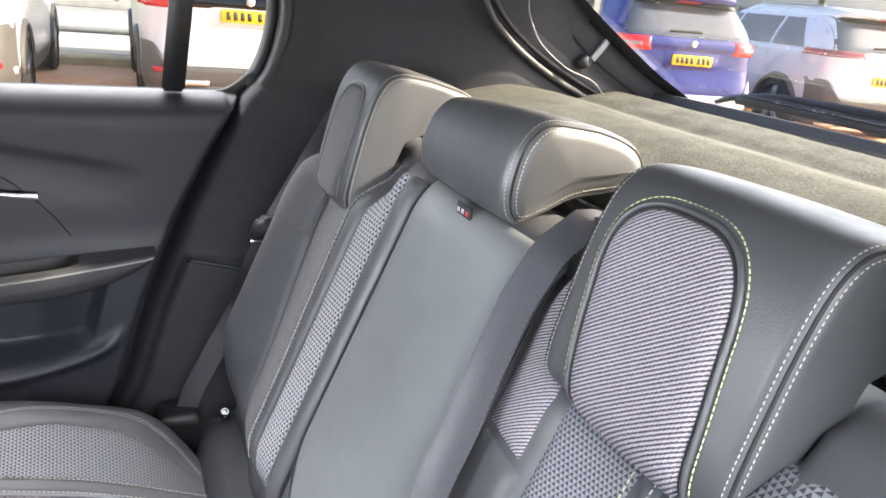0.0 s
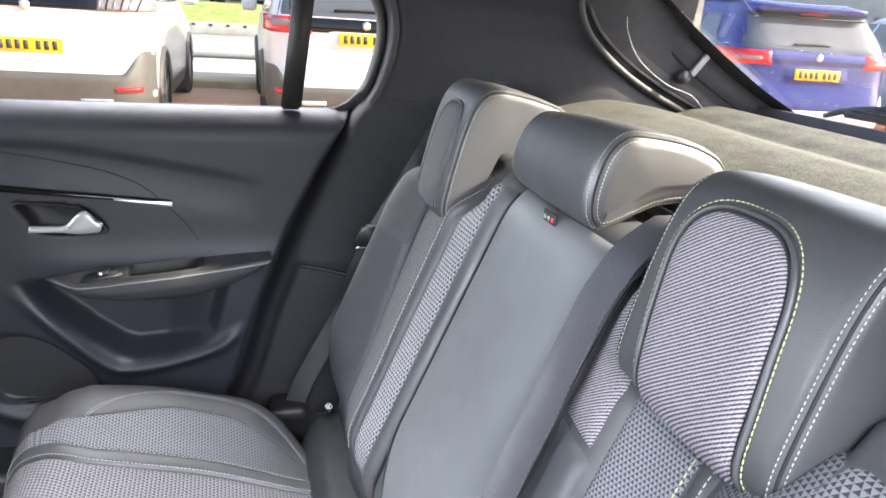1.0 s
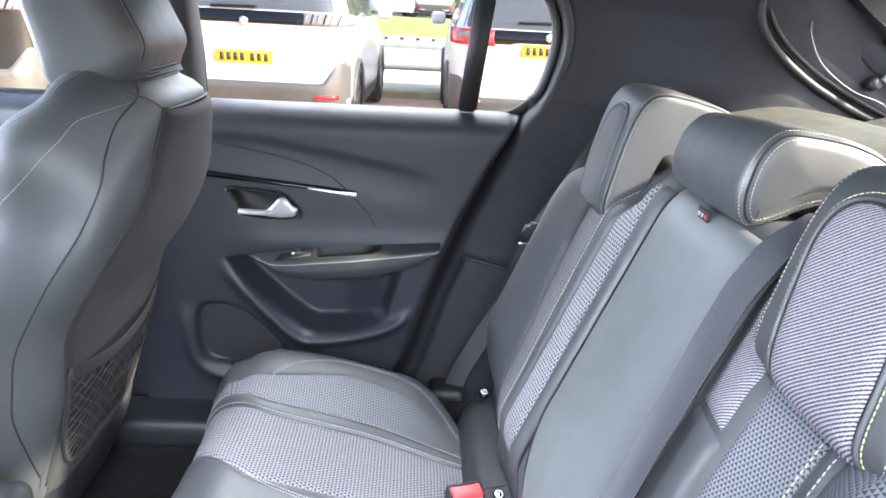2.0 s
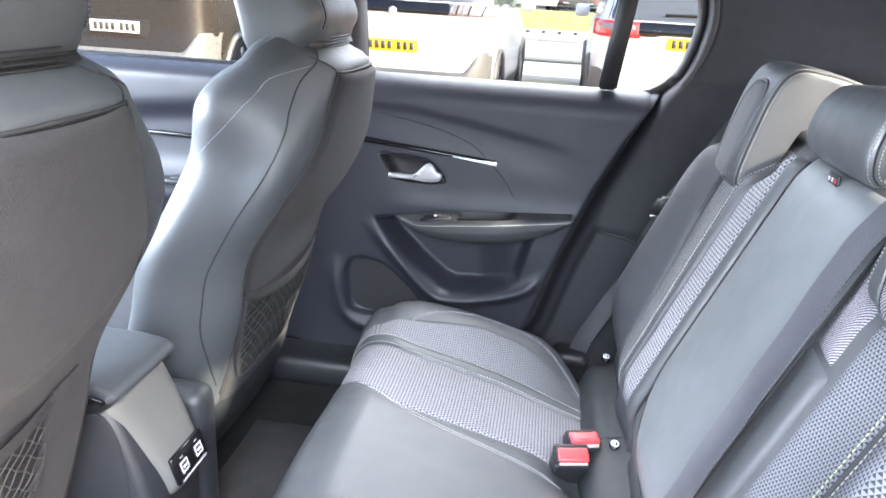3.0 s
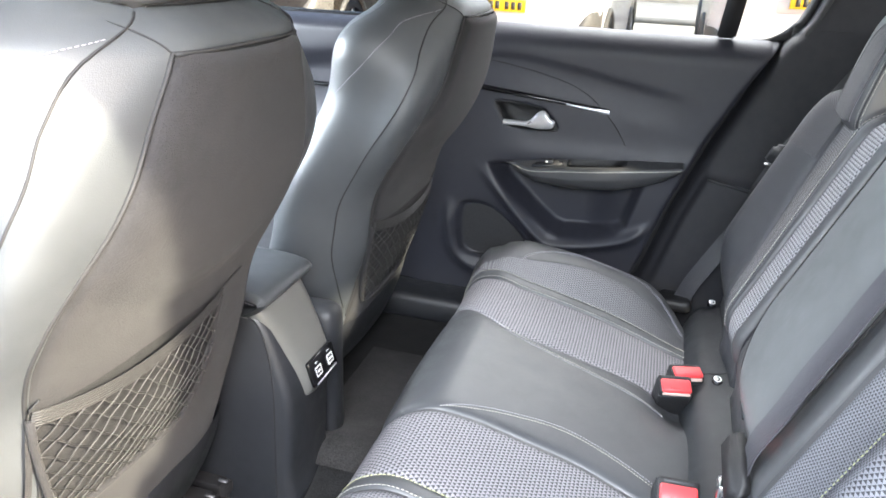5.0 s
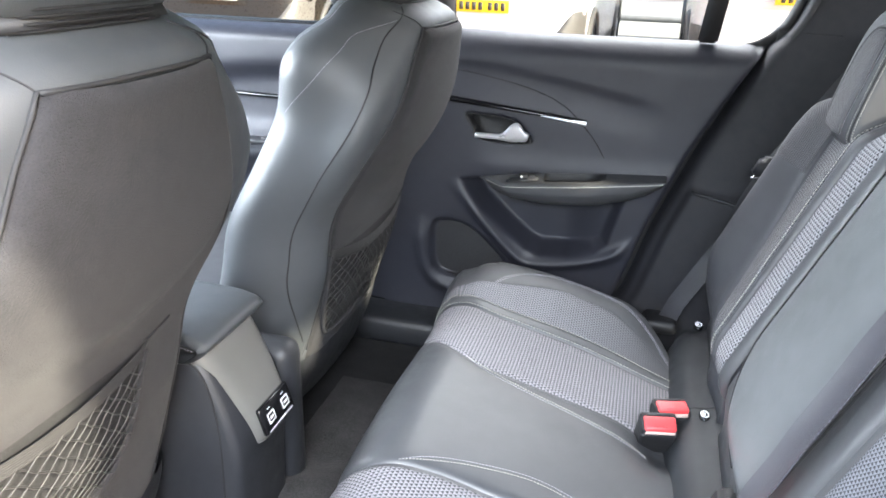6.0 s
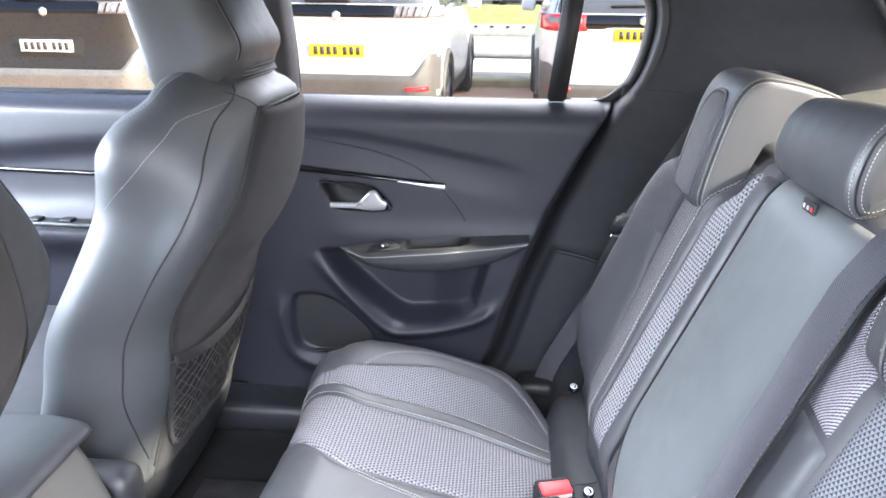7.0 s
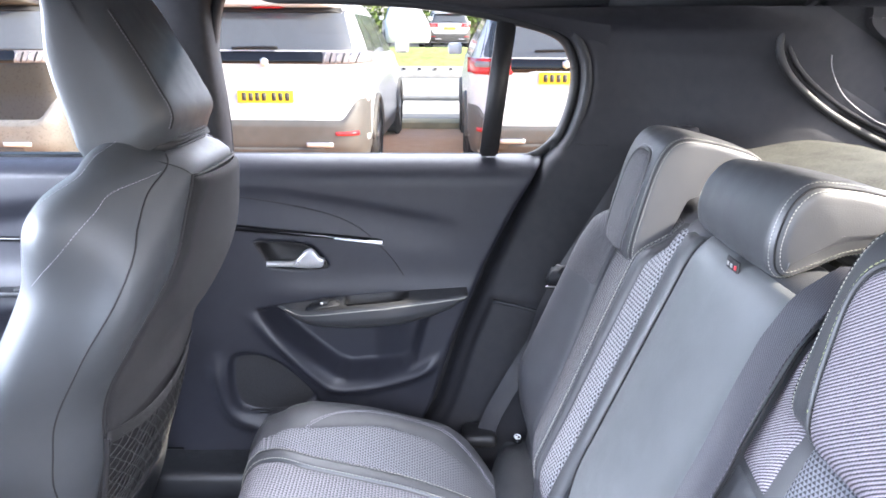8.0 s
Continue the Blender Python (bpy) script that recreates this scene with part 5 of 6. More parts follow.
def seat_section(z):
    wr, wo, xr = tab(z, WR), tab(z, WO), seat_xr(z)
    q = tab(z, [(1.07, 1.0), (1.11, 0.91), (1.133, 0.69), (1.15, 0.46), (1.168, 0.24), (1.182, 0.16)])
    half = [(0.0, 0.0), (0.003, wr * 0.6), (0.020, wr), (0.075 * q, wr + (wo - wr) * 0.66 + 0.003), (0.145 * q, wo), (0.185 * q, wo - 0.04 * q), (0.19 * q, 0.13 if z < 1.1 else wo * 0.55), (0.145 * q, 0.0)]
    pts = half + [(d, -w) for d, w in half[-2:0:-1]]
    return [(xr - d, FC + w) for d, w in pts]


def rear_f(w, z):
    wr = tab(z, WR)
    return (seat_xr(z) - 0.020 * min(1.6, abs(w) / wr) ** 3.5, FC + w, z)


REAR = Surf(rear_f, 1.0)


def side_pt(k, z, side=-1):
    """A point on the seat's skin between the section's key points."""
    sec = np.array(seat_section(z))
    n = len(sec)
    k = k if side > 0 else n - k
    t = k % n
    i, f = int(t), t - int(t)
    a, b, c, d = (sec[(i + j) % n] for j in (-1, 0, 1, 2))
    p = 0.5 * (2 * b + (c - a) * f + (2 * a - 5 * b + 4 * c - d) * f ** 2 + (3 * b - a - 3 * c + d) * f ** 3)
    return np.array((p[0], p[1], z))


def side_line(rows, side=-1, off=0.001, n=60):
    out = []
    for k, z in spline(rows, n):
        p = side_pt(k, z, side)
        q = side_pt(k + 0.05, z, side) - side_pt(k - 0.05, z, side)
        nn = np.array((q[1], -q[0], 0)) * (1 if side > 0 else 1)
        nn /= np.linalg.norm(nn) + 1e-9
        c = np.array((seat_xr(z) - 0.11, FC, z))
        if np.dot(nn, p - c) < 0:
            nn = -nn
        out.append(p + nn * off)
    return out


def build_front_seat(nc, nw, ztop, zlow):
    th = thing("front_seat", "black leather front seat with suede back and net pocket", "car seat", "front seats")
    nz, m = 76, 84
    V = []
    for j in range(nz):
        z = 0.42 + (1.182 - 0.42) * j / (nz - 1)
        V += [(p[0], p[1], z) for p in ring_spline(seat_section(z), m)]
    F = [(j * m + k, j * m + (k + 1) % m, (j + 1) * m + (k + 1) % m, (j + 1) * m + k) for j in range(nz - 1) for k in range(m)]
    F += [tuple(range(m))[::-1], tuple((nz - 1) * m + k for k in range(m))]
    mk("backrest", V, F, LEATHER_SMOOTH, th, "smooth black leather backrest shell")
    top = lambda z: tab(z, [(0.50, 0.175), (0.60, 0.178), (0.70, 0.180), (0.80, 0.196), (0.86, 0.208), (0.90, 0.206), (0.94, 0.190), (0.98, 0.165), (1.02, 0.145), (1.06, 0.130), (1.10, 0.108), (1.115, 0.102)])
    V, UV, nv, nu = [], [], 90, 44
    for j in range(nv):
        z = 0.50 + 0.612 * (1 - (1 - j / (nv - 1)) ** 1.4)
        h = top(z)
        for i in range(nu):
            s = -math.cos(math.pi * i / (nu - 1))
            e = min((1 - abs(s)) * h, 1.112 - z)
            crease = 0.015 * smooth(0.835, 0.895, z - 0.10 * s * s) * (1 - s * s) ** 0.5
            V.append(REAR.at(h * s, z, -0.004 + 0.010 * (1 - math.exp(-max(e, 0) / 0.005)) + crease))
            UV.append((h * s, z))
    mk("back_panel", V, gridf(nv, nu, flip=True), SUEDE, th, "charcoal suede-cloth back panel", uvs=UV)
    cord("panel_welt", [REAR.at(top(z) * sd, z, 0.002) for sd, zs in ((-1, np.linspace(0.55, 1.112, 50)), (1, np.linspace(1.112, 0.55, 50))) for z in zs], 0.0022, GROOVE, th)
    cord("panel_welt", [REAR.at(w, 1.1125, 0.0035) for w in np.linspace(-0.102, 0.102, 24)], 0.0022, GROOVE, th)
    # upper leather cap between panel and headrest
    for sd in (-1, 1):
        cord("cap_seam", [REAR.at(sd * (0.102 + 0.06 * t), 1.112 + 0.06 * t, 0.0004) for t in np.linspace(0, 0.55, 12)], 0.0009, GROOVE, th)
        cord("side_seam", side_line([(1.7, 1.142), (2.45, 1.118), (2.42, 1.07), (2.33, 1.03), (2.45, 0.97), (2.68, 0.90), (2.75, 0.83), (2.78, 0.76), (2.72, 0.70), (2.3, 0.63), (1.9, 0.575)], sd, 0.0002), 0.0013, GROOVE, th)
        stitches("side_stitching", side_line([(2.4, 1.126), (2.9, 1.118), (3.2, 1.108), (3.25, 1.085), (3.6, 1.04), (4.15, 0.995)], sd, 0.0008), THREAD_DARK, th, 0.0050, 0.3, 0.00036)
        stitches("edge_stitching", side_line([(1.35, 1.145), (1.6, 1.156), (2.2, 1.165), (3.2, 1.167), (3.6, 1.164), (4.0, 1.149), (4.5, 1.106), (4.75, 1.06), (4.75, 1.01), (4.7, 0.975)], sd, 0.0008), THREAD_DARK, th, 0.0050, 0.3, 0.00036)
    # net pocket
    def lowz(w):
        return zlow + (ztop - zlow) * min(1.0, abs(w - nc) / nw) ** 7

    edge = [(nc + nw * s, lowz(nc + nw * s)) for s in np.linspace(-1, 1, 60)]
    net = mk("net_frame", *tube([REAR.at(w, z, 0.009) for w, z in edge], 0.0042, 8), SUEDE, th, "suede edge of the net pocket")
    cord("pocket_piping", [REAR.at(w, z - 0.006, 0.0095) for w, z in edge[4:-4]], 0.0013, GROOVE, net)

    def npt(w, z):
        t = (w - nc) / nw
        return REAR.at(w, z, 0.010 + 0.010 * max(0.0, 1 - t * t) * smooth(zlow, ztop - 0.05, z))

    # added dark sheet behind the net, for the shade inside the pocket
    V = []
    for j in range(20):
        for i in range(24):
            w = nc + nw * (-1 + 2 * i / 23)
            lo_ = lowz(w)
            V.append(REAR.at(w, lo_ + (ztop + 0.004 - lo_) * j / 19, 0.0072))
    mk("pocket_shade", V, gridf(20, 24, flip=True), MATT_AND_SHADE, net, "added dark sheet for the shade inside the pocket")
    rim = lambda w: ztop - 0.010 * (1 - ((w - nc) / nw) ** 2)
    V, F = [], []
    for fam in (1, -1):
        for k in range(-22, 23):
            pts = []
            for i in range(90):
                z = zlow + (ztop - zlow) * i / 89
                w = nc + k * 0.0235 + fam * (z - 0.5 * (zlow + ztop)) * 1.15 + 0.0014 * math.sin(z * 260 + k * 2.1) + 0.0015 * math.sin(z * 37 + k)
                if abs(w - nc) < nw * 0.985 and lowz(w) < z < rim(w):
                    pts.append(npt(w, z) + np.array((0.0011 * fam * math.cos(z * 130), 0, 0)))
                elif len(pts) > 2:
                    break
                else:
                    pts = []
            if len(pts) > 2:
                v, f = tube(pts, 0.00085, 5)
                F += [tuple(i + len(V) for i in q) for q in f]
                V += v
    mk("netting", V, F, plain_net, net, "black elastic netting", kind="stuff")
    for k in range(6):
        cord("elastic_cord", [npt(w, rim(w) + 0.0034 * k - 0.006) for w in np.linspace(nc - nw, nc + nw, 30)], 0.0014, plain_net, net)
    for sd in (-1, 1):
        w0, w1 = nc + sd * (nw + 0.002), nc + sd * (nw + 0.042)
        w1 = max(-0.19, min(0.19, w1))
        V = [REAR.at(w0 + (w1 - w0) * a, zlow - 0.02 + (ztop + 0.012 - zlow + 0.02 + 0.010 * a) * b, 0.0075 - 0.002 * a) for a in (0, 0.5, 1) for b in np.linspace(0, 1, 14)]
        mk("pocket_tab", V, gridf(3, 14, flip=sd < 0), SUEDE, net)
        cord("tab_edge", [REAR.at(w0 + (w1 - w0) * a, ztop + 0.013 + 0.010 * a, 0.0085) for a in np.linspace(0, 1, 8)], 0.0012, GROOVE, net)
    # lower plastic shell
    V = []
    for j in range(10):
        z = 0.415 + 0.115 * j / 9
        k = 0.010 * math.sin(math.pi * (j + 1) / 11) + 0.004
        for i in range(40):
            a = -3.4 + 6.8 * i / 39
            p = side_pt(abs(a), z, 1 if a > 0 else -1)
            c = np.array((seat_xr(z) - 0.11, FC, z))
            n = (p - c) / np.linalg.norm(p - c)
            V.append(p + n * k)
    mk("lower_shell", V, gridf(10, 40, flip=True), PLASTIC, th, "black plastic lower shell")
    # headrest on its posts, leaning forward
    def head_rear(z):
        return tab(z, [(1.12, -0.372), (1.150, -0.366), (1.165, -0.359), (1.20, -0.362), (1.23, -0.374), (1.265, -0.391), (1.30, -0.411), (1.34, -0.433), (1.37, -0.452), (1.41, -0.478)])

    V, nz, m = [], 40, 56
    for j in range(nz):
        z = 1.128 + 0.272 * math.sin(0.5 * math.pi * j / (nz - 1)) ** 0.9
        deep = tab(z, [(1.12, 0.100), (1.145, 0.120), (1.17, 0.132), (1.20, 0.136), (1.23, 0.133), (1.27, 0.120), (1.30, 0.101), (1.33, 0.080), (1.37, 0.056), (1.40, 0.036)])
        k = math.sqrt(max(0.04, 1 - max(0.0, (z - 1.34) / 0.062) ** 2)) * (0.90 + 0.10 * smooth(1.128, 1.16, z))
        half = [(0.004, 0.0), (0.003, 0.055), (0.0, 0.095), (-0.010, 0.114), (-0.030, 0.124), (-0.060, 0.128), (-0.86, 0.136), (-0.97, 0.122), (-1.0, 0.06), (-1.01, 0.0)]
        half = [((d if d > -0.1 else d * deep) if d > -0.034 else max(d, -0.45 * deep) if d > -0.1 else d * deep, w * k) for d, w in half]
        full = half + [(a, -b) for a, b in half[-2:0:-1]]
        xr = head_rear(z)
        V += [(xr + p[0], FC + p[1], z + 0.030 * smooth(1.24, 1.13, z) * smooth(-0.07, 0.0, p[0])) for p in ring_spline(full, m)]
    F = [(j * m + k, j * m + (k + 1) % m, (j + 1) * m + (k + 1) % m, (j + 1) * m + k) for j in range(nz - 1) for k in range(m)]
    F += [tuple(range(m))[::-1], tuple((nz - 1) * m + k for k in range(m))]
    hr = mk("headrest", V, F, LEATHER_SMOOTH, th, "smooth black leather headrest")
    for sd in (-1, 1):
        pts = []
        for z in np.linspace(1.150, 1.335, 34):
            pts.append((head_rear(z) - 0.0004, FC + sd * 0.0955, z + 0.030 * smooth(1.24, 1.13, z)))
        cord("seam", pts, 0.0014, GROOVE, hr)
        stitches("stitching", [(x - 0.0008, y + sd * 0.0045, z) for x, y, z in pts], THREAD_DARK, hr, 0.0046, 0.35, 0.0005)
        cord("post", [(-0.405, FC + sd * 0.075, 1.14), (-0.40, FC + sd * 0.075, 1.21)], 0.0065, STEEL, th, "chrome headrest post", n=12)
        box("post_sleeve", (-0.420, FC + sd * 0.075 - 0.017, 1.150), (-0.388, FC + sd * 0.075 + 0.017, 1.178), RUBBER, th, r=0.005)
    bm = bmesh.new()
    bmesh.ops.create_cube(bm, size=1)
    for v in bm.verts:
        v.co = Vector((-0.412 + v.co.x * (0.085 - 0.02 * v.co.z), FC + v.co.y * (0.205 - 0.02 * v.co.z), 1.154 + v.co.z * 0.034))
    bmesh.ops.bevel(bm, geom=bm.edges[:], offset=0.012, segments=3, affect="EDGES")
    part("neck_cover", bm, RUBBER, th, "black ribbed cover below the headrest")
    for k in range(5):
        cord("cover_rib", [(-0.409 + 0.0435 * math.cos(a), FC + 0.100 * math.copysign(abs(math.sin(a)) ** 0.4, math.sin(a)), 1.142 + 0.005 * k) for a in np.linspace(-1.5, 1.5, 24)], 0.0014, RUBBER, th)
    # seat base and cushion below
    box("seat_cushion", (-1.12, FC - 0.25, 0.50), (-0.66, FC + 0.25, 0.64), LEATHER, th, r=0.05, seg=4)
    box("seat_base", (-1.05, FC - 0.23, 0.36), (-0.62, FC + 0.23, 0.50), PLASTIC, th, r=0.03, seg=3)
    for sd in (-1, 1):
        box("floor_rail", (-1.10, FC + sd * 0.19 - 0.022, 0.328), (-0.64, FC + sd * 0.19 + 0.022, 0.365), RUBBER, th, r=0.004)
    return th


plain_net = plain("net_cord", (0.0125, 0.012, 0.012), 0.6, var=0.95, scale=900.0)
seat = build_front_seat(-0.04, 0.150, 0.748, 0.565)
near_seat = build_front_seat(-0.055, 0.140, 0.795, 0.640)
near_seat.matrix_world = pose(-0.050, -0.722, 0.018)
for ry in (0.466, 0.505):
    rail = thing("seat_rail", "black seat rail end with steel tip on the carpet", "seat rail", "seat rail ends")
    box("rail", (-0.95, ry - 0.014, 0.345), (-0.612, ry + 0.014, 0.378), MATT_AND_SHADE, rail, r=0.004)
    box("rail_cap", (-0.622, ry - 0.012, 0.352), (-0.600, ry + 0.012, 0.376), MATT_AND_SHADE, rail, "black end cap", r=0.004)
    box("rail_slot", (-0.62, ry - 0.003, 0.377), (-0.604, ry + 0.003, 0.379), WIRE, rail, r=0.0)

# ---- centre console ----
con = thing("centre_console", "black centre console with padded lid and two charging sockets", "console")


def extrude_profile(name, prof, y0, y1, mat, parent, label="", r=0.012, n=48, ends=True):
    ring = ring_spline(prof, n)
    sg = area_sign(ring)
    rows = [(y0, r), (y0 + r * 0.3, r * 0.3), (y0 + r, 0), (y1 - r, 0), (y1 - r * 0.3, r * 0.3), (y1, r)]
    V = [(p[0], y, p[1]) for y, d in rows for p in ring_out(ring, -d if sg > 0 else d)] if sg > 0 else [(p[0], y, p[1]) for y, d in rows for p in ring_out(ring, d)]
    F = [(i * n + k, (i + 1) * n + k, (i + 1) * n + (k + 1) % n, i * n + (k + 1) % n) for i in range(5) for k in range(n)]
    F += [tuple(range(n))[::-1], tuple(5 * n + k for k in range(n))]
    bm = bmesh.new()
    vs = [bm.verts.new(v) for v in V]
    for f in F:
        bm.faces.new([vs[i] for i in f])
    return part(name, bm, mat, parent, label)


extrude_profile("body", [(-0.95, 0.68), (-0.80, 0.69), (-0.60, 0.700), (-0.548, 0.698), (-0.527, 0.680), (-0.507, 0.630), (-0.490, 0.570), (-0.486, 0.535), (-0.489, 0.48), (-0.493, 0.40), (-0.50, 0.33), (-0.7, 0.33), (-0.95, 0.34)], 0.516, 0.664, PLASTIC, con, "black plastic console body", 0.014)
# the rounded end cover, wide at the lid and narrower towards the sockets
END = [(0.712, -0.536, 0.516, 0.664), (0.700, -0.526, 0.515, 0.667), (0.675, -0.513, 0.521, 0.667), (0.645, -0.500, 0.530, 0.666), (0.61, -0.486, 0.542, 0.663), (0.585, -0.477, 0.551, 0.660), (0.56, -0.471, 0.558, 0.655), (0.543, -0.474, 0.561, 0.651), (0.532, -0.484, 0.563, 0.648), (0.528, -0.505, 0.564, 0.646)]
V, n = [], 44
for z, x, y0, y1 in spline(END, 40):
    for k in range(n):
        a = math.pi * k / (n - 1)
        c, q = math.cos(a), math.sin(a)
        V.append((x - 0.060 * (1 - q ** (2 / 4.5)), (y0 + y1) / 2 - (y1 - y0) / 2 * math.copysign(abs(c) ** (2 / 4.5), c), z))
mk("rear_fascia", V, gridf(40, n), SATIN_GLARE, con, "smooth satin console end cover, glare put into its colour")
V, n, m = [], 30, 40
for i in range(n):
    t = i / (n - 1)
    y = 0.499 + 0.167 * t
    e = min(t, 1 - t) * 0.167
    k = 0.010 * (1 - math.sqrt(max(0.0, 1 - (1 - min(1.0, e / 0.010)) ** 2)))
    prof = [(-0.86, 0.730 - k), (-0.72, 0.743 - k), (-0.58, 0.744 - k), (-0.530, 0.738 - k), (-0.514 - k, 0.729 - k * 0.5), (-0.515 - k, 0.720), (-0.530 - k, 0.706 + k * 0.3), (-0.555, 0.697 + k * 0.5), (-0.62, 0.693), (-0.86, 0.690)]
    V += [(x, y, z) for x, z in ring_spline(prof, m)]
F = gridf(n, m) + [(i * m + m - 1, (i + 1) * m + m - 1, (i + 1) * m, i * m) for i in range(n - 1)] + [tuple(range(m))[::-1], tuple((n - 1) * m + k for k in range(m))]
lid = mk("lid", V, F, LEATHER_SMOOTH, con, "padded leather armrest lid")
stitches("lid_stitching", [(x, 0.4988, z) for x, z in spline([(-0.72, 0.730), (-0.62, 0.731), (-0.56, 0.729), (-0.528, 0.724)], 30)], THREAD_DARK, lid, 0.005, 0.3, 0.0005)
cord("cover_seam", [(x, 0.5155, z) for x, z in spline([(-0.60, 0.698), (-0.552, 0.694), (-0.530, 0.670), (-0.518, 0.62), (-0.514, 0.56), (-0.516, 0.48), (-0.518, 0.36)], 40)], 0.0016, GROOVE, con)
m = Matrix.Translation((-0.4735, 0.604, 0.580)) @ Matrix.Rotation(radians(-17), 4, "Y")
box("socket_panel", (-0.004, -0.043, -0.023), (0.004, 0.043, 0.021), PIANO, con, "gloss black socket panel", r=0.003, turn=m)
box("panel_lip", (0.0034, -0.036, -0.0215), (0.0052, 0.036, -0.0190), CHROME, con, "bright lower lip of the socket panel", r=0.0008, turn=m)
for k in (-1, 1):
    sock = box("charging_socket", (0.002, k * 0.021 - 0.0105, -0.012), (0.0048, k * 0.021 + 0.0105, 0.007), RUBBER, con, "charging socket with white rim", r=0.001, turn=m)
    for a, b, c, d in ((-0.0095, 0.0095, -0.0105, -0.0088), (-0.0095, 0.0095, 0.0040, 0.0055), (-0.0095, -0.0078, -0.0088, 0.0040), (0.0078, 0.0095, -0.0088, 0.0040), (-0.004, 0.0055, -0.0045, -0.0015)):
        box("socket_rim", (0.0046, k * 0.021 + a, c), (0.0054, k * 0.021 + b, d), WHITE_PRINT, sock, r=0.0, turn=m)
    box("socket_mark", (0.003, k * 0.021 - 0.004, 0.011), (0.0046, k * 0.021 + 0.004, 0.0125), PRINT_GREY, con, r=0.0, turn=m)
box("side_cover", (-0.64, 0.668, 0.36), (-0.482, 0.728, 0.640), PLASTIC, con, "dark cover beside the far seat", r=0.024, seg=4)

# ---- outside ----
ASPHALT = Mat("asphalt")
a = ASPHALT
a.base(a.mix(a.ramp(a.noise(60.0, 5.0), 0.3, 0.7), (0.10, 0.10, 0.10), (0.17, 0.17, 0.165)))
a.set(Roughness=0.9)
a.bump(a.noise(300.0), 0.4, 0.004)
PAVE = Mat("orange_paving")
a = PAVE
a.base(a.mix(a.ramp(a.noise(8.0, 5.0), 0.3, 0.7), (0.66, 0.35, 0.18), (0.78, 0.45, 0.26)))
a.set(Roughness=0.9)
a.bump(a.noise(120.0), 0.4, 0.004)
KERB = plain("sandy_kerb", (0.42, 0.35, 0.20), 0.9, 0, 0.3, 0.2, 4.0)
CONCRETE = plain("pale_concrete", (0.40, 0.39, 0.365), 0.9, 0, 0.3, 0.15, 3.0)
WHITE_CAR = plain("white_car_paint", (0.62, 0.62, 0.62), 0.25, 0.0, 0.6, 0.02)
SILVER_CAR = plain("silver_car_paint", (0.58, 0.60, 0.63), 0.30, 0.15, 0.6, 0.02, 1.0)
BLUE_CAR = plain("blue_car_paint", (0.026, 0.030, 0.17), 0.22, 0.1, 0.6, 0.03, 1.0)
BRONZE_CAR = plain("bronze_car_paint", (0.030, 0.024, 0.018), 0.3, 0.0, 0.4, 0.05)
DARK_CAR = plain("dark_car_paint", (0.02, 0.02, 0.025), 0.25, 0.2, 0.6, 0.05)
CLAD = plain("grey_cladding", (0.092, 0.088, 0.082), 0.6)
CAR_GLASS = plain("dark_car_glass", (0.085, 0.092, 0.10), 0.05, 0.0, 0.8, 0.05)
TAIL = plain("red_lamp", (0.55, 0.02, 0.025), 0.2, 0, 0.6)
TAIL_DARK = plain("dark_red_lamp", (0.22, 0.012, 0.02), 0.15, 0, 0.6)
LAMP_CLEAR = plain("clear_lamp", (0.22, 0.20, 0.20), 0.15, 0.0, 0.6)
PLATE_BAR = plain("faded_black_print", (0.07, 0.065, 0.05), 0.6)
YELLOW = plain("yellow_plate", (0.80, 0.55, 0.02), 0.5, 0, 0.4, 0.05)
PLATE_WHITE = plain("white_plate", (0.75, 0.76, 0.76), 0.4)
TYRE = plastic("tyre_rubber", (0.018, 0.018, 0.018), 0.8)
RIM = plain("alloy_rim", (0.35, 0.35, 0.36), 0.35, 0.9)
GREEN = Mat("leaf_green")
GREEN.base(GREEN.mix(GREEN.ramp(GREEN.noise(2.0, 5.0), 0.3, 0.7), (0.06, 0.11, 0.02), (0.20, 0.27, 0.06)))
GREEN.set(Roughness=0.7)
GRASS = Mat("verge_grass")
GRASS.base(GRASS.mix(GRASS.ramp(GRASS.noise(3.0, 6.0), 0.3, 0.7), (0.16, 0.22, 0.05), (0.34, 0.38, 0.11)))
GRASS.set(Roughness=0.9)
ASPHALT, PAVE, GREEN, GRASS = ASPHALT.m, PAVE.m, GREEN.m, GRASS.m
GZ = -0.05

V = [(x, y, GZ - 0.004) for x, y in ((-1500, -1500), (1500, -1500), (1500, 1500), (-1500, 1500))]
tagged(mk("ground", V, [(0, 1, 2, 3)], ASPHALT, smooth=False), "pale grey asphalt of the car park", "ground", kind="structure")
box("pavement", (-40, 8.5, GZ - 0.1), (40, 11.2, GZ), PAVE, None, r=0.0)
tagged(bpy.data.objects["pavement"], "orange brick paving beyond the parked cars", "paving", kind="structure")
box("parking_bay", (-40, 3.2, GZ - 0.1), (40, 8.5, GZ - 0.0015), PAVE, None, r=0.0)
tagged(bpy.data.objects["parking_bay"], "orange paved parking bays", "paving", kind="structure")
box("kerb", (-40, 10.8, GZ - 0.1), (40, 11.3, GZ + 0.10), KERB, None, r=0.02)
tagged(bpy.data.objects["kerb"], "pale concrete kerb beside the road", "kerb", kind="structure")
box("road", (-300, 13.0, GZ - 0.2), (300, 27.0, GZ + 0.004), CONCRETE, None, r=0.0)
tagged(bpy.data.objects["road"], "sunlit pale road surface", "road", kind="structure")
RAIL_GREY = plain("galvanised_rail", (0.30, 0.30, 0.29), 0.5, 0.3)
PALE_BUMPER = plain("pale_bumper_paint", (0.17, 0.163, 0.152), 0.3, 0.1)


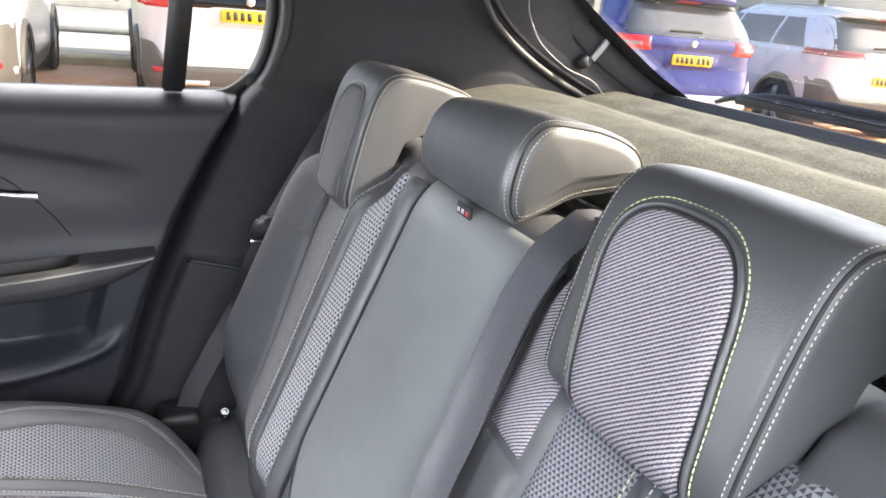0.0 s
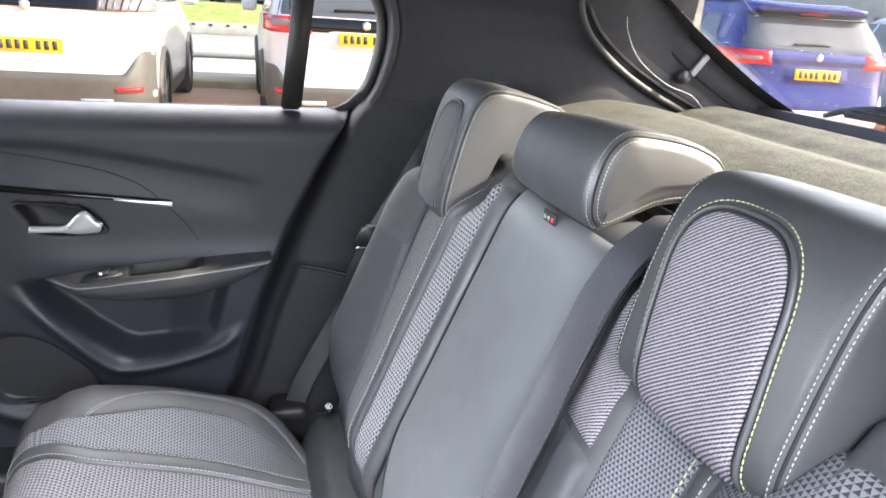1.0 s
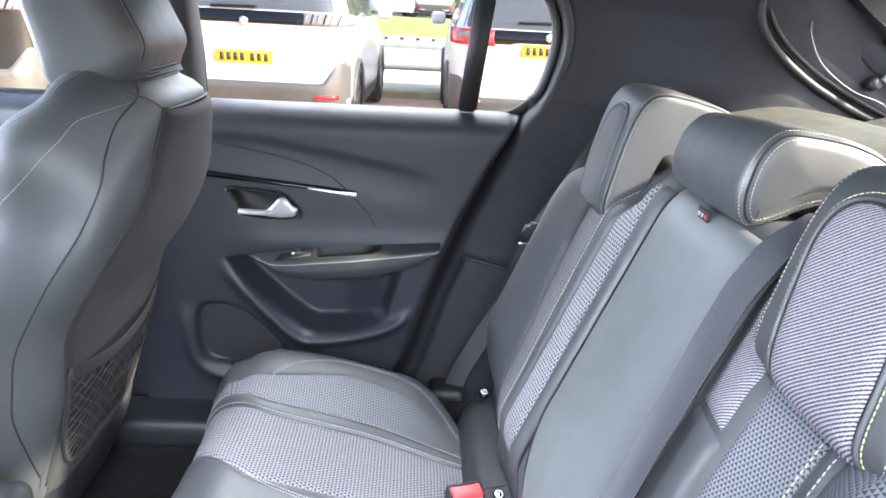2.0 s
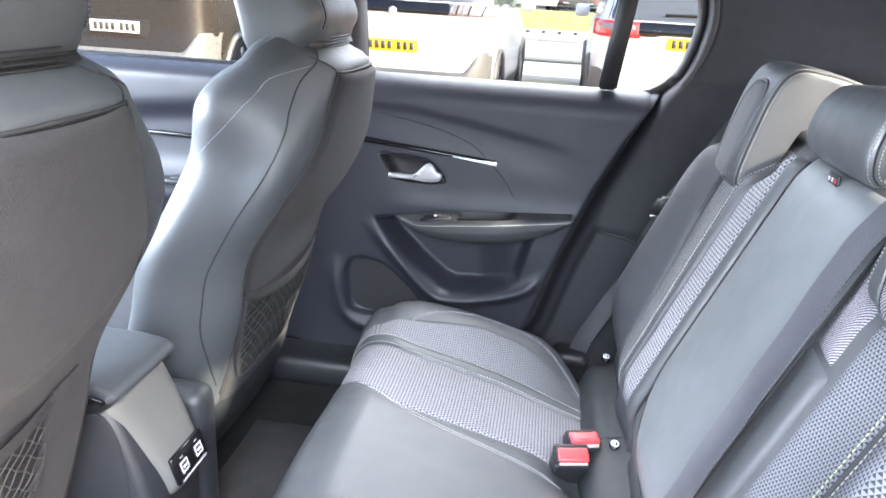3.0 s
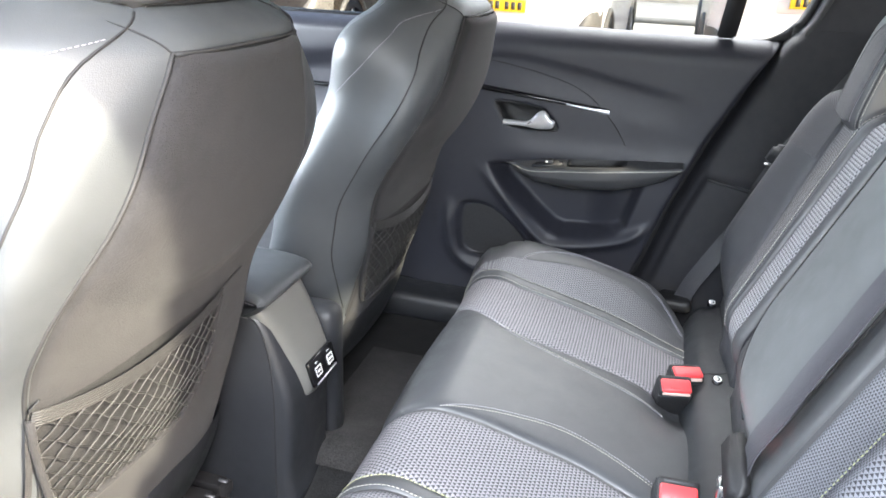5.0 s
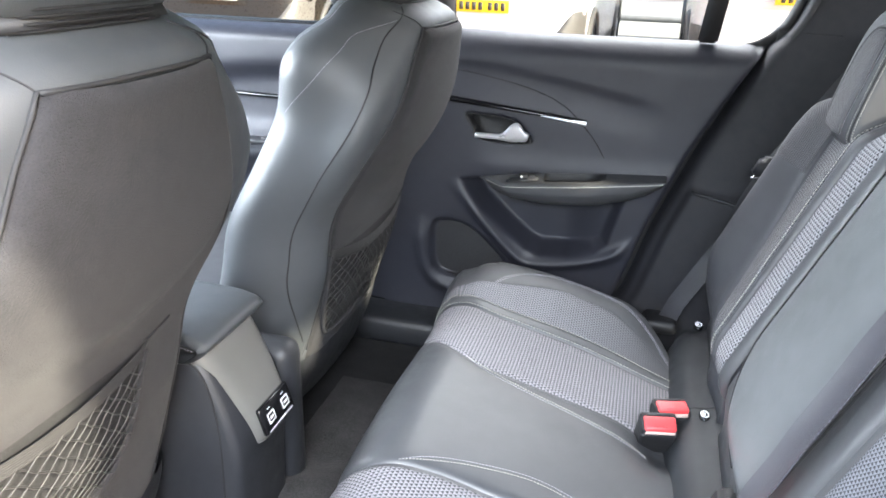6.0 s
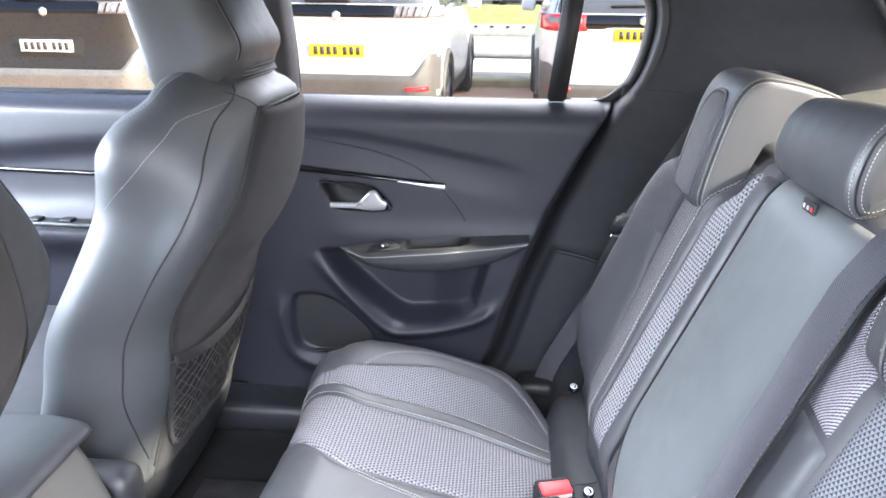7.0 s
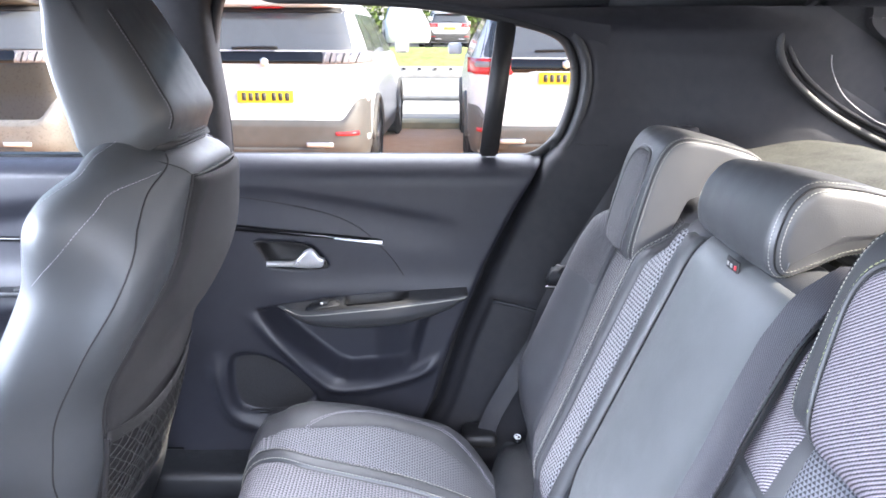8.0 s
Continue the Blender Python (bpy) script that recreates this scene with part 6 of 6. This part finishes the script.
def wheel(th, x, y, r=0.34, w=0.22):
    ty = []
    for k, (d, rr) in enumerate(((-w / 2, r - 0.07), (-w / 2, r - 0.02), (-w / 2 + 0.03, r), (w / 2 - 0.03, r), (w / 2, r - 0.02), (w / 2, r - 0.07))):
        for q in range(28):
            t = 2 * math.pi * q / 28
            ty.append((x + d, y + rr * math.cos(t), GZ + r + rr * math.sin(t)))
    F = [(k * 28 + q, k * 28 + (q + 1) % 28, (k + 1) * 28 + (q + 1) % 28, (k + 1) * 28 + q) for k in range(5) for q in range(28)]
    t = mk("tyre", ty, F, TYRE, th)
    bm = bmesh.new()
    sx = 1 if x > 0 else -1
    for q in range(5):
        b = bmesh.ops.create_cube(bm, size=1)["verts"]
        for v in b:
            v.co = Matrix.Rotation(2 * math.pi * q / 5, 4, "X") @ Vector((x + sx * (w / 2 - 0.03) + v.co.x * 0.03, v.co.y * 0.085, 0.145 + v.co.z * 0.28))
        for v in b:
            v.co += Vector((0, y, GZ + r))
    bmesh.ops.create_cone(bm, cap_ends=True, segments=20, radius1=0.06, radius2=0.05, depth=0.04, matrix=Matrix.Translation((x + sx * (w / 2 - 0.025), y, GZ + r)) @ Matrix.Rotation(radians(90), 4, "Y"))
    bmesh.ops.create_cone(bm, cap_ends=True, segments=24, radius1=r - 0.075, radius2=r - 0.075, depth=0.02, matrix=Matrix.Translation((x + sx * (w / 2 - 0.10), y, GZ + r)) @ Matrix.Rotation(radians(90), 4, "Y"))
    part("rim", bm, RIM, t)


def build_car(label, paint, clad, L=4.5, W=0.92, H=1.63, belt=1.0, lamp="wide", plate=YELLOW, reflect=True, window_bot=0.06, plate_z=0.79, strip=None, bump=0.58):
    """A tall five-door car, its rear at y = 0, pointing along +y."""
    th = thing("parked_car", label, "car", "parked cars")

    def dims(z):
        w = lerp(z, [(0.2, W - 0.05), (0.40, W), (0.75, W), (belt, W - 0.03), (belt + 0.2, W - 0.10), (H - 0.10, W - 0.24), (H, W - 0.32)])
        yr = lerp(z, [(0.2, 0.10), (0.35, 0.02), (0.55, 0.0), (0.75, 0.06), (belt, 0.08), (belt + 0.1, 0.12), (H - 0.12, 0.36), (H - 0.04, 0.34), (H, 0.55)])
        yf = lerp(z, [(0.2, L - 0.1), (0.5, L), (0.85, L - 0.15), (belt, L - 0.9), (belt + 0.05, L - 1.2), (H - 0.1, L - 2.0), (H, L - 2.3)])
        return w, yr, yf

    def rear(x, z, off=0.0):
        w, yr, yf = dims(z)
        a = min(0.999, abs(x / w))
        c, h = (yr + yf) / 2, (yf - yr) / 2
        return (x + math.copysign(off * 0.8 * a ** 10, x), c - h * (1 - a ** 8) ** (1 / 14) - off * (1 - 0.4 * a ** 10), z + GZ)

    def flank(y, z, sd, off=0.0):
        w, yr, yf = dims(z)
        c, h = (yr + yf) / 2, (yf - yr) / 2
        a = min(0.999, abs((y - c) / h))
        return (sd * (w * (1 - a ** 14) ** (1 / 8) + off), y, z + GZ)

    zs = [0.2, 0.26, 0.33, 0.4, 0.5, 0.58, 0.66, 0.75, 0.83, 0.9, belt - 0.03, belt, belt + 0.05, belt + 0.1, belt + 0.2, belt + 0.3, belt + 0.4, H - 0.12, H - 0.08, H - 0.04, H - 0.01, H]
    V, m = [], 160
    for z in zs:
        w, yr, yf = dims(z)
        c, h = (yr + yf) / 2, (yf - yr) / 2
        for q in range(m):
            t = 2 * math.pi * (q + 0.5) / m
            t += 0.46 * math.sin(4 * t) / 4
            cx, cy = math.cos(t), math.sin(t)
            x = math.copysign(abs(cx) ** (2 / 8), cx)
            yy = math.copysign(abs(cy) ** (2 / 14), cy)
            V.append((w * x, c + h * yy, z + GZ))
    F = [(j * m + k, j * m + (k + 1) % m, (j + 1) * m + (k + 1) % m, (j + 1) * m + k) for j in range(len(zs) - 1) for k in range(m)]
    F += [tuple(range(m))[::-1], tuple((len(zs) - 1) * m + k for k in range(m))]
    mk("body", V, F, paint, th)

    def rpatch(name, x0, x1, z0, z1, mat, off=0.012, nu=16, nv=8, slant=0.0, lab="", taper=0.0, rise=0.0):
        V = []
        for j in range(nv):
            t = j / (nv - 1)
            for i in range(nu):
                s = i / (nu - 1)
                xa, xb = x0 + taper * t, x1 - taper * t
                x = xa + (xb - xa) * s
                z = z0 + (z1 + rise * smooth(0.74, 0.92, abs(x) / W) - z0) * t
                e = min(s, 1 - s, t, 1 - t)
                V.append(rear(x, z + slant * abs(x), off * min(1, e * 8 + 0.15)))
        return mk(name, V, gridf(nv, nu, flip=True), mat, th, lab)

    lo, hi = strip or (belt - 0.08, belt + window_bot - 0.01)
    rpatch("rear_window", -W + 0.11, W - 0.11, hi + 0.012, H - 0.15, CAR_GLASS, 0.014, 40, 12, 0, "dark rear window", 0.10)
    rpatch("tailgate_strip", -W + 0.05, W - 0.05, lo, hi, PIANO if paint is WHITE_CAR or paint is BRONZE_CAR else paint, 0.016, 40, 6, 0, "gloss strip between the lamps")
    rpatch("spoiler_underside", -W + 0.24, W - 0.24, H - 0.16, H - 0.10, RUBBER, 0.035, 30, 6, 0, "dark underside of the roof spoiler")
    rpatch("spoiler", -W + 0.27, W - 0.27, H - 0.115, H - 0.03, paint, 0.13, 30, 6, 0, "roof spoiler")
    rpatch("brake_lamp", -0.17, 0.17, H - 0.125, H - 0.100, TAIL, 0.105, 8, 4)
    rpatch("bumper", -W + 0.008, W - 0.008, 0.24, bump, clad, 0.045, 60, 12, 0, "lower bumper", 0, 0.19)
    rpatch("skid_plate", -0.62, 0.62, 0.22, 0.34, CLAD, 0.07, 20, 6)
    rpatch("plate_recess", -0.36, 0.36, plate_z - 0.10, plate_z + 0.085, paint, 0.018, 14, 6)
    for sd in (-1, 1):
        lamp_lo, lamp_hi = (belt - 0.10, belt + 0.05) if lamp == "wide" else (lo, hi) if lamp == "clear" else (belt - 0.02, belt + 0.06)
        a, b = sorted((sd * (W - (0.42 if lamp != "slim" else 0.55)), sd * (W - 0.001)))
        tl = rpatch("tail_lamp", a, b, lamp_lo, lamp_hi, LAMP_CLEAR if lamp == "clear" else TAIL if lamp == "wide" else TAIL_DARK, 0.030, 22, 8, 0, "clear ribbed tail lamp" if lamp == "clear" else "red tail lamp")
        if lamp == "wide" and plate_z > 0.9:
            a, b = sorted((sd * (W - 0.40), sd * (W - 0.03)))
            rpatch("lamp_lens", a, b, lamp_lo + 0.05, lamp_hi - 0.008, LAMP_CLEAR, 0.036, 14, 5)
        elif lamp == "wide":
            a, b = sorted((sd * (W - 0.32), sd * (W - 0.04)))
            rpatch("lamp_lens", a, b, lamp_lo + 0.035, lamp_hi - 0.055, LAMP_CLEAR, 0.036, 14, 5)
        if lamp == "clear":
            for k in range(6):
                xx = sd * (W - 0.38 + 0.055 * k)
                cord("lamp_rib", [rear(xx + sd * 0.02 * q, lo + 0.012 + (hi - lo - 0.024) * (q + 0.5), 0.034) for q in (-0.5, 0, 0.5)], 0.007, PIANO if k % 2 else RIM, tl)
        # flank part of the lamp
        V = [flank(y, lamp_lo + (lamp_hi - lamp_lo) * (0.08 + 0.84 * q / 4) * (1 - 0.25 * i / 7) + 0.02 * i / 7, sd, 0.008) for i, y in enumerate(np.linspace(0.32, 0.50, 8)) for q in range(5)]
        mk("lamp_side", V, gridf(8, 5, flip=sd > 0), LAMP_CLEAR if lamp == "clear" else TAIL if lamp == "wide" else TAIL_DARK, tl)
        if reflect:
            a, b = sorted((sd * (W - 0.31), sd * (W - 0.08)))
            rpatch("reflector", a, b, 0.43, 0.485, TAIL, 0.060, 12, 5)
        a, b = sorted((sd * 0.36, sd * 0.64))
        rpatch("exhaust_trim", a, b, 0.325, 0.385, CHROME, 0.080, 10, 5)
        V = [flank(y, z, sd, 0.012) for y in np.linspace(0.2, L - 0.3, 50) for z in (0.2, 0.30, 0.37 + 0.0)]
        mk("sill_cladding", V, gridf(50, 3, flip=sd > 0), clad, th)
        # side windows and their frame
        for y0, y1 in ((0.62, 1.25), (1.30, 2.15), (2.20, 2.95)):
            V = []
            for j in range(8):
                z = belt + 0.05 + (H - 0.20 - belt) * j / 7
                lean = 0.55 * j / 7 if y1 > 2.5 else 0
                for i in range(8):
                    y = y0 + (y1 - lean - y0) * i / 7 + (0.28 * j / 7 * (1 - i / 7) if y0 < 0.7 else 0)
                    V.append(flank(y, z, sd, 0.006))
            mk("side_window", V, gridf(8, 8, flip=sd < 0), CAR_GLASS, th)
        pts = [flank(y, H - 0.02, sd, 0.0) for y in np.linspace(0.75, L - 2.4, 16)]
        cord("roof_rail", [(x, y, z + 0.03) for x, y, z in pts], 0.014, RIM, th)
        wx = sd * (W - 0.11)
        for wy in (0.92, L - 0.88):
            arch = [flank(wy + 0.40 * math.cos(t), 0.34 + 0.40 * math.sin(t), sd, 0.004) for t in np.linspace(0.0, math.pi, 22)]
            cord("wheel_arch", arch, 0.035, clad, th)
            bm = bmesh.new()
            bmesh.ops.create_cone(bm, cap_ends=True, segments=28, radius1=0.385, radius2=0.385, depth=0.05, matrix=Matrix.Translation((sd * (W - 0.017), wy, GZ + 0.34)) @ Matrix.Rotation(radians(90), 4, "Y"))
            part("wheel_well", bm, RUBBER, th)
            wheel(th, sd * (W - 0.085), wy)
        box("door_mirror", (min(sd * (W + 0.02), sd * (W + 0.20)), L - 1.75, belt + 0.02 + GZ), (max(sd * (W + 0.02), sd * (W + 0.20)), L - 1.62, belt + 0.17 + GZ), paint, th, r=0.04, seg=3)
    # number plate and its bars
    pw = 0.26
    y = rear(0, plate_z + 0.04)[1] - 0.03
    pl = box("number_plate", (-pw, y - 0.008, plate_z - 0.055 + GZ), (pw, y + 0.03, plate_z + 0.056 + GZ), plate, th, "number plate with dark bars", r=0.003)
    for k in range(7):
        x0 = -0.215 + 0.062 * k + (0.03 if k > 3 else 0)
        box("plate_bar", (x0, y - 0.011, plate_z - 0.035 + GZ), (x0 + 0.038, y - 0.0075, plate_z + 0.036 + GZ), PLATE_BAR, pl, r=0.0)
    y = rear(0, belt)[1] - 0.02
    bm = bmesh.new()
    bmesh.ops.create_cone(bm, cap_ends=True, segments=6, radius1=0.045, radius2=0.035, depth=0.012, matrix=Matrix.Translation((0, y - 0.004, belt + GZ)) @ Matrix.Rotation(radians(90), 4, "X"))
    part("badge", bm, CHROME, th, "plain chrome badge")
    cord("wiper", [rear(x, belt + window_bot + 0.05 + 0.02 * math.cos(x * 3), 0.03) for x in np.linspace(-0.30, 0.12, 12)], 0.012, RUBBER, th)
    return th


def park(th, x, y, rz):
    th.matrix_basis = pose(x, y, 0, 0, 0, rz)


white = build_car("white tall car with grey bumpers and yellow plate", WHITE_CAR, CLAD, 4.6, 0.94, 1.70, 1.10, "clear", strip=(1.085, 1.195))
park(white, -1.56, 6.75, -2)
w2 = build_car("white car with red lamps and yellow plate", WHITE_CAR, CLAD, 4.4, 0.93, 1.68, 1.08, plate_z=0.95, bump=0.50)
park(w2, 1.27, 7.0, -1)
br = build_car("dark bronze car with pale bumper and white plate", BRONZE_CAR, PALE_BUMPER, 4.6, 0.94, 1.70, 1.10, "clear", PLATE_WHITE, reflect=False, strip=(1.085, 1.195))
park(br, -4.35, 6.7, 0)
bl = build_car("blue crossover with wide red lamps and yellow plate", BLUE_CAR, SILVER_CAR, 4.4, 0.95, 1.60, 1.05, plate_z=0.87, bump=0.50)
park(bl, 6.05, 6.5, -8)
sv = build_car("silver crossover with slim dark red lamps", SILVER_CAR, CLAD, 4.4, 0.93, 1.62, 1.06, "slim")
park(sv, 8.9, 6.1, -10)
dk = build_car("dark hatchback parked on the raised far car park", DARK_CAR, DARK_CAR, 4.2, 0.88, 1.48, 0.95)
dk.matrix_basis = pose(3.4, 34.0, 0.79, 0, 0, 5)
g2 = build_car("small grey car with red lamps on the raised far car park", SILVER_CAR, CLAD, 4.2, 0.90, 1.5, 0.95)
g2.matrix_basis = pose(0.69, 32.5, 0.79, 0, 0, 2)
copy_thing(white, pose(-1.5, 35.5, 0.79, 0, 0, 186))
copy_thing(white, pose(0.6, 38.5, 0.79, 0, 0, 2))
copy_thing(sv, pose(-4.2, 33.0, 0.79, 0, 0, -6))
copy_thing(bl, pose(16.0, 33.0, 0.79, 0, 0, 10))
copy_thing(w2, pose(20.5, 33.0, 0.79, 0, 0, 8))

# raised car park beyond the road
V = [(x, y, z) for x in np.linspace(-300, 300, 3) for y, z in ((27.0, GZ - 0.02), (27.6, 0.10), (29.5, 0.62), (30.3, 0.735), (31.0, 0.738), (60, 0.738), (60, GZ - 0.2))]
tagged(mk("terrace", V, gridf(3, 7, flip=True), ASPHALT, smooth=False), "raised grey car park beyond the road", "terrace", kind="structure")
V, rngg = [], np.random.default_rng(9)
for x in np.linspace(-60, 60, 121):
    for y, z in ((26.9, GZ), (27.6, 0.14), (28.6, 0.42), (29.5, 0.68), (30.2, 0.79), (30.9, 0.76)):
        V.append((x, y, z + rngg.uniform(-0.03, 0.03)))
tagged(mk("grass_verge", V, gridf(121, 6, flip=True), GRASS), "yellow-green grass bank beyond the road", "grass", kind="stuff")

# roadside rail and low barrier
rail = thing("guard_rail", "grey metal tube rail on posts beside the paving", "guard rail")
for k in range(9):
    box("post", (0.50 + 3.2 * (k - 4), 12.17, GZ - 0.05), (0.57 + 3.2 * (k - 4), 12.24, 0.29), RAIL_GREY, rail, r=0.01)
cord("rail_bar", [(x, 12.2, 0.29) for x in np.linspace(-16, 16, 30)], 0.05, RAIL_GREY, rail, n=10)
bar = thing("road_barrier", "low white barrier with dark studs across the road", "barrier")
box("beam", (-40, 24.0, GZ), (40, 24.2, 0.30), CONCRETE, bar, r=0.02)
for k in range(40):
    box("stud", (-10 + 0.5 * k, 23.98, 0.20), (-9.9 + 0.5 * k, 24.0, 0.26), RUBBER, bar, r=0.0)


def leaf_cloud(name, cx, cy, cz, rx, ry, rz, n, parent, size, rng):
    V, F = [], []
    for k in range(n):
        while True:
            p = rng.uniform(-1, 1, 3)
            if 0.25 < np.dot(p, p) < 1:
                break
        lump = 0.75 + 0.35 * noise.noise((p[0] * 2.3 + cx, p[1] * 2.3, p[2] * 2.3))
        c = np.array((cx, cy, cz)) + p * np.array((rx, ry, rz)) * lump
        a, b = rng.normal(size=3), rng.normal(size=3)
        a /= np.linalg.norm(a)
        b -= a * np.dot(a, b)
        b /= np.linalg.norm(b)
        s = size * rng.uniform(0.6, 1.3)
        i = len(V)
        V += [c - a * s, c + b * s * 0.6, c + a * s, c - b * s * 0.6]
        F.append((i, i + 1, i + 2, i + 3))
    return mk(name, V, F, GREEN, parent, smooth=False)


BARK = plain("bark", (0.10, 0.075, 0.05), 0.9)
rng = np.random.default_rng(4)


def build_tree(x, y, h, spread):
    th = thing("tree", "broad green leafy tree beyond the road", "tree", "roadside trees")
    v, f = tube([(x, y, GZ), (x + 0.05, y, h * 0.25), (x - 0.05, y, h * 0.5), (x, y, h * 0.8)], [0.22, 0.18, 0.12, 0.05], 8)
    mk("trunk", v, f, BARK, th)
    for k in range(5):
        t = 2 * math.pi * k / 5
        v, f = tube([(x, y, h * 0.35), (x + spread * 0.4 * math.cos(t), y + spread * 0.4 * math.sin(t), h * 0.55), (x + spread * 0.7 * math.cos(t), y + spread * 0.7 * math.sin(t), h * 0.7)], [0.09, 0.06, 0.02], 6)
        mk("limb", v, f, BARK, th)
    leaf_cloud("crown", x, y, h * 0.66, spread, spread, h * 0.36, 2600, th, 0.20, rng)


for x, y, h, s in ((-14, 46, 8, 4), (-6, 50, 9, 4.5), (2.5, 48, 7, 4), (10, 52, 9, 5), (19, 46, 8, 4), (28, 40, 9, 5), (36, 30, 9, 5), (40, 20, 8, 4.5), (-24, 44, 9, 5)):
    build_tree(x, y, h, s)
hedge = tagged(leaf_cloud("hedge", 4, 42, 1.7, 34, 1.4, 1.5, 12000, None, 0.16, rng), "clipped green hedge along the verge", "hedge", kind="stuff")
hedge2 = tagged(leaf_cloud("hedge", 34, 26, 0.8, 1.5, 18, 1.2, 5000, None, 0.16, rng), "clipped green hedge along the verge", "hedge", kind="stuff")


def build_block(x, y, w, d, h, rz, label):
    th = thing("office_building", label, "building")
    box("wall", (-w / 2, -d / 2, GZ), (w / 2, d / 2, h), CONCRETE, th, r=0.0)
    box("roof", (-w / 2 - 0.3, -d / 2 - 0.3, h), (w / 2 + 0.3, d / 2 + 0.3, h + 0.4), CLAD, th, r=0.02)
    for st in range(2):
        for k in range(int(w / 3)):
            x0 = -w / 2 + 0.8 + 3 * k
            box("window", (x0, -d / 2 - 0.06, 0.9 + 3.2 * st), (x0 + 2.0, -d / 2 + 0.1, 2.6 + 3.2 * st), CAR_GLASS, th, r=0.0)
    th.matrix_basis = pose(x, y, 0, 0, 0, rz)
    return th


build_block(-12, 70, 44, 12, 7, 0, "pale low office building far beyond the trees")
build_block(52, 55, 40, 12, 7, -40, "pale low office building far beyond the trees")
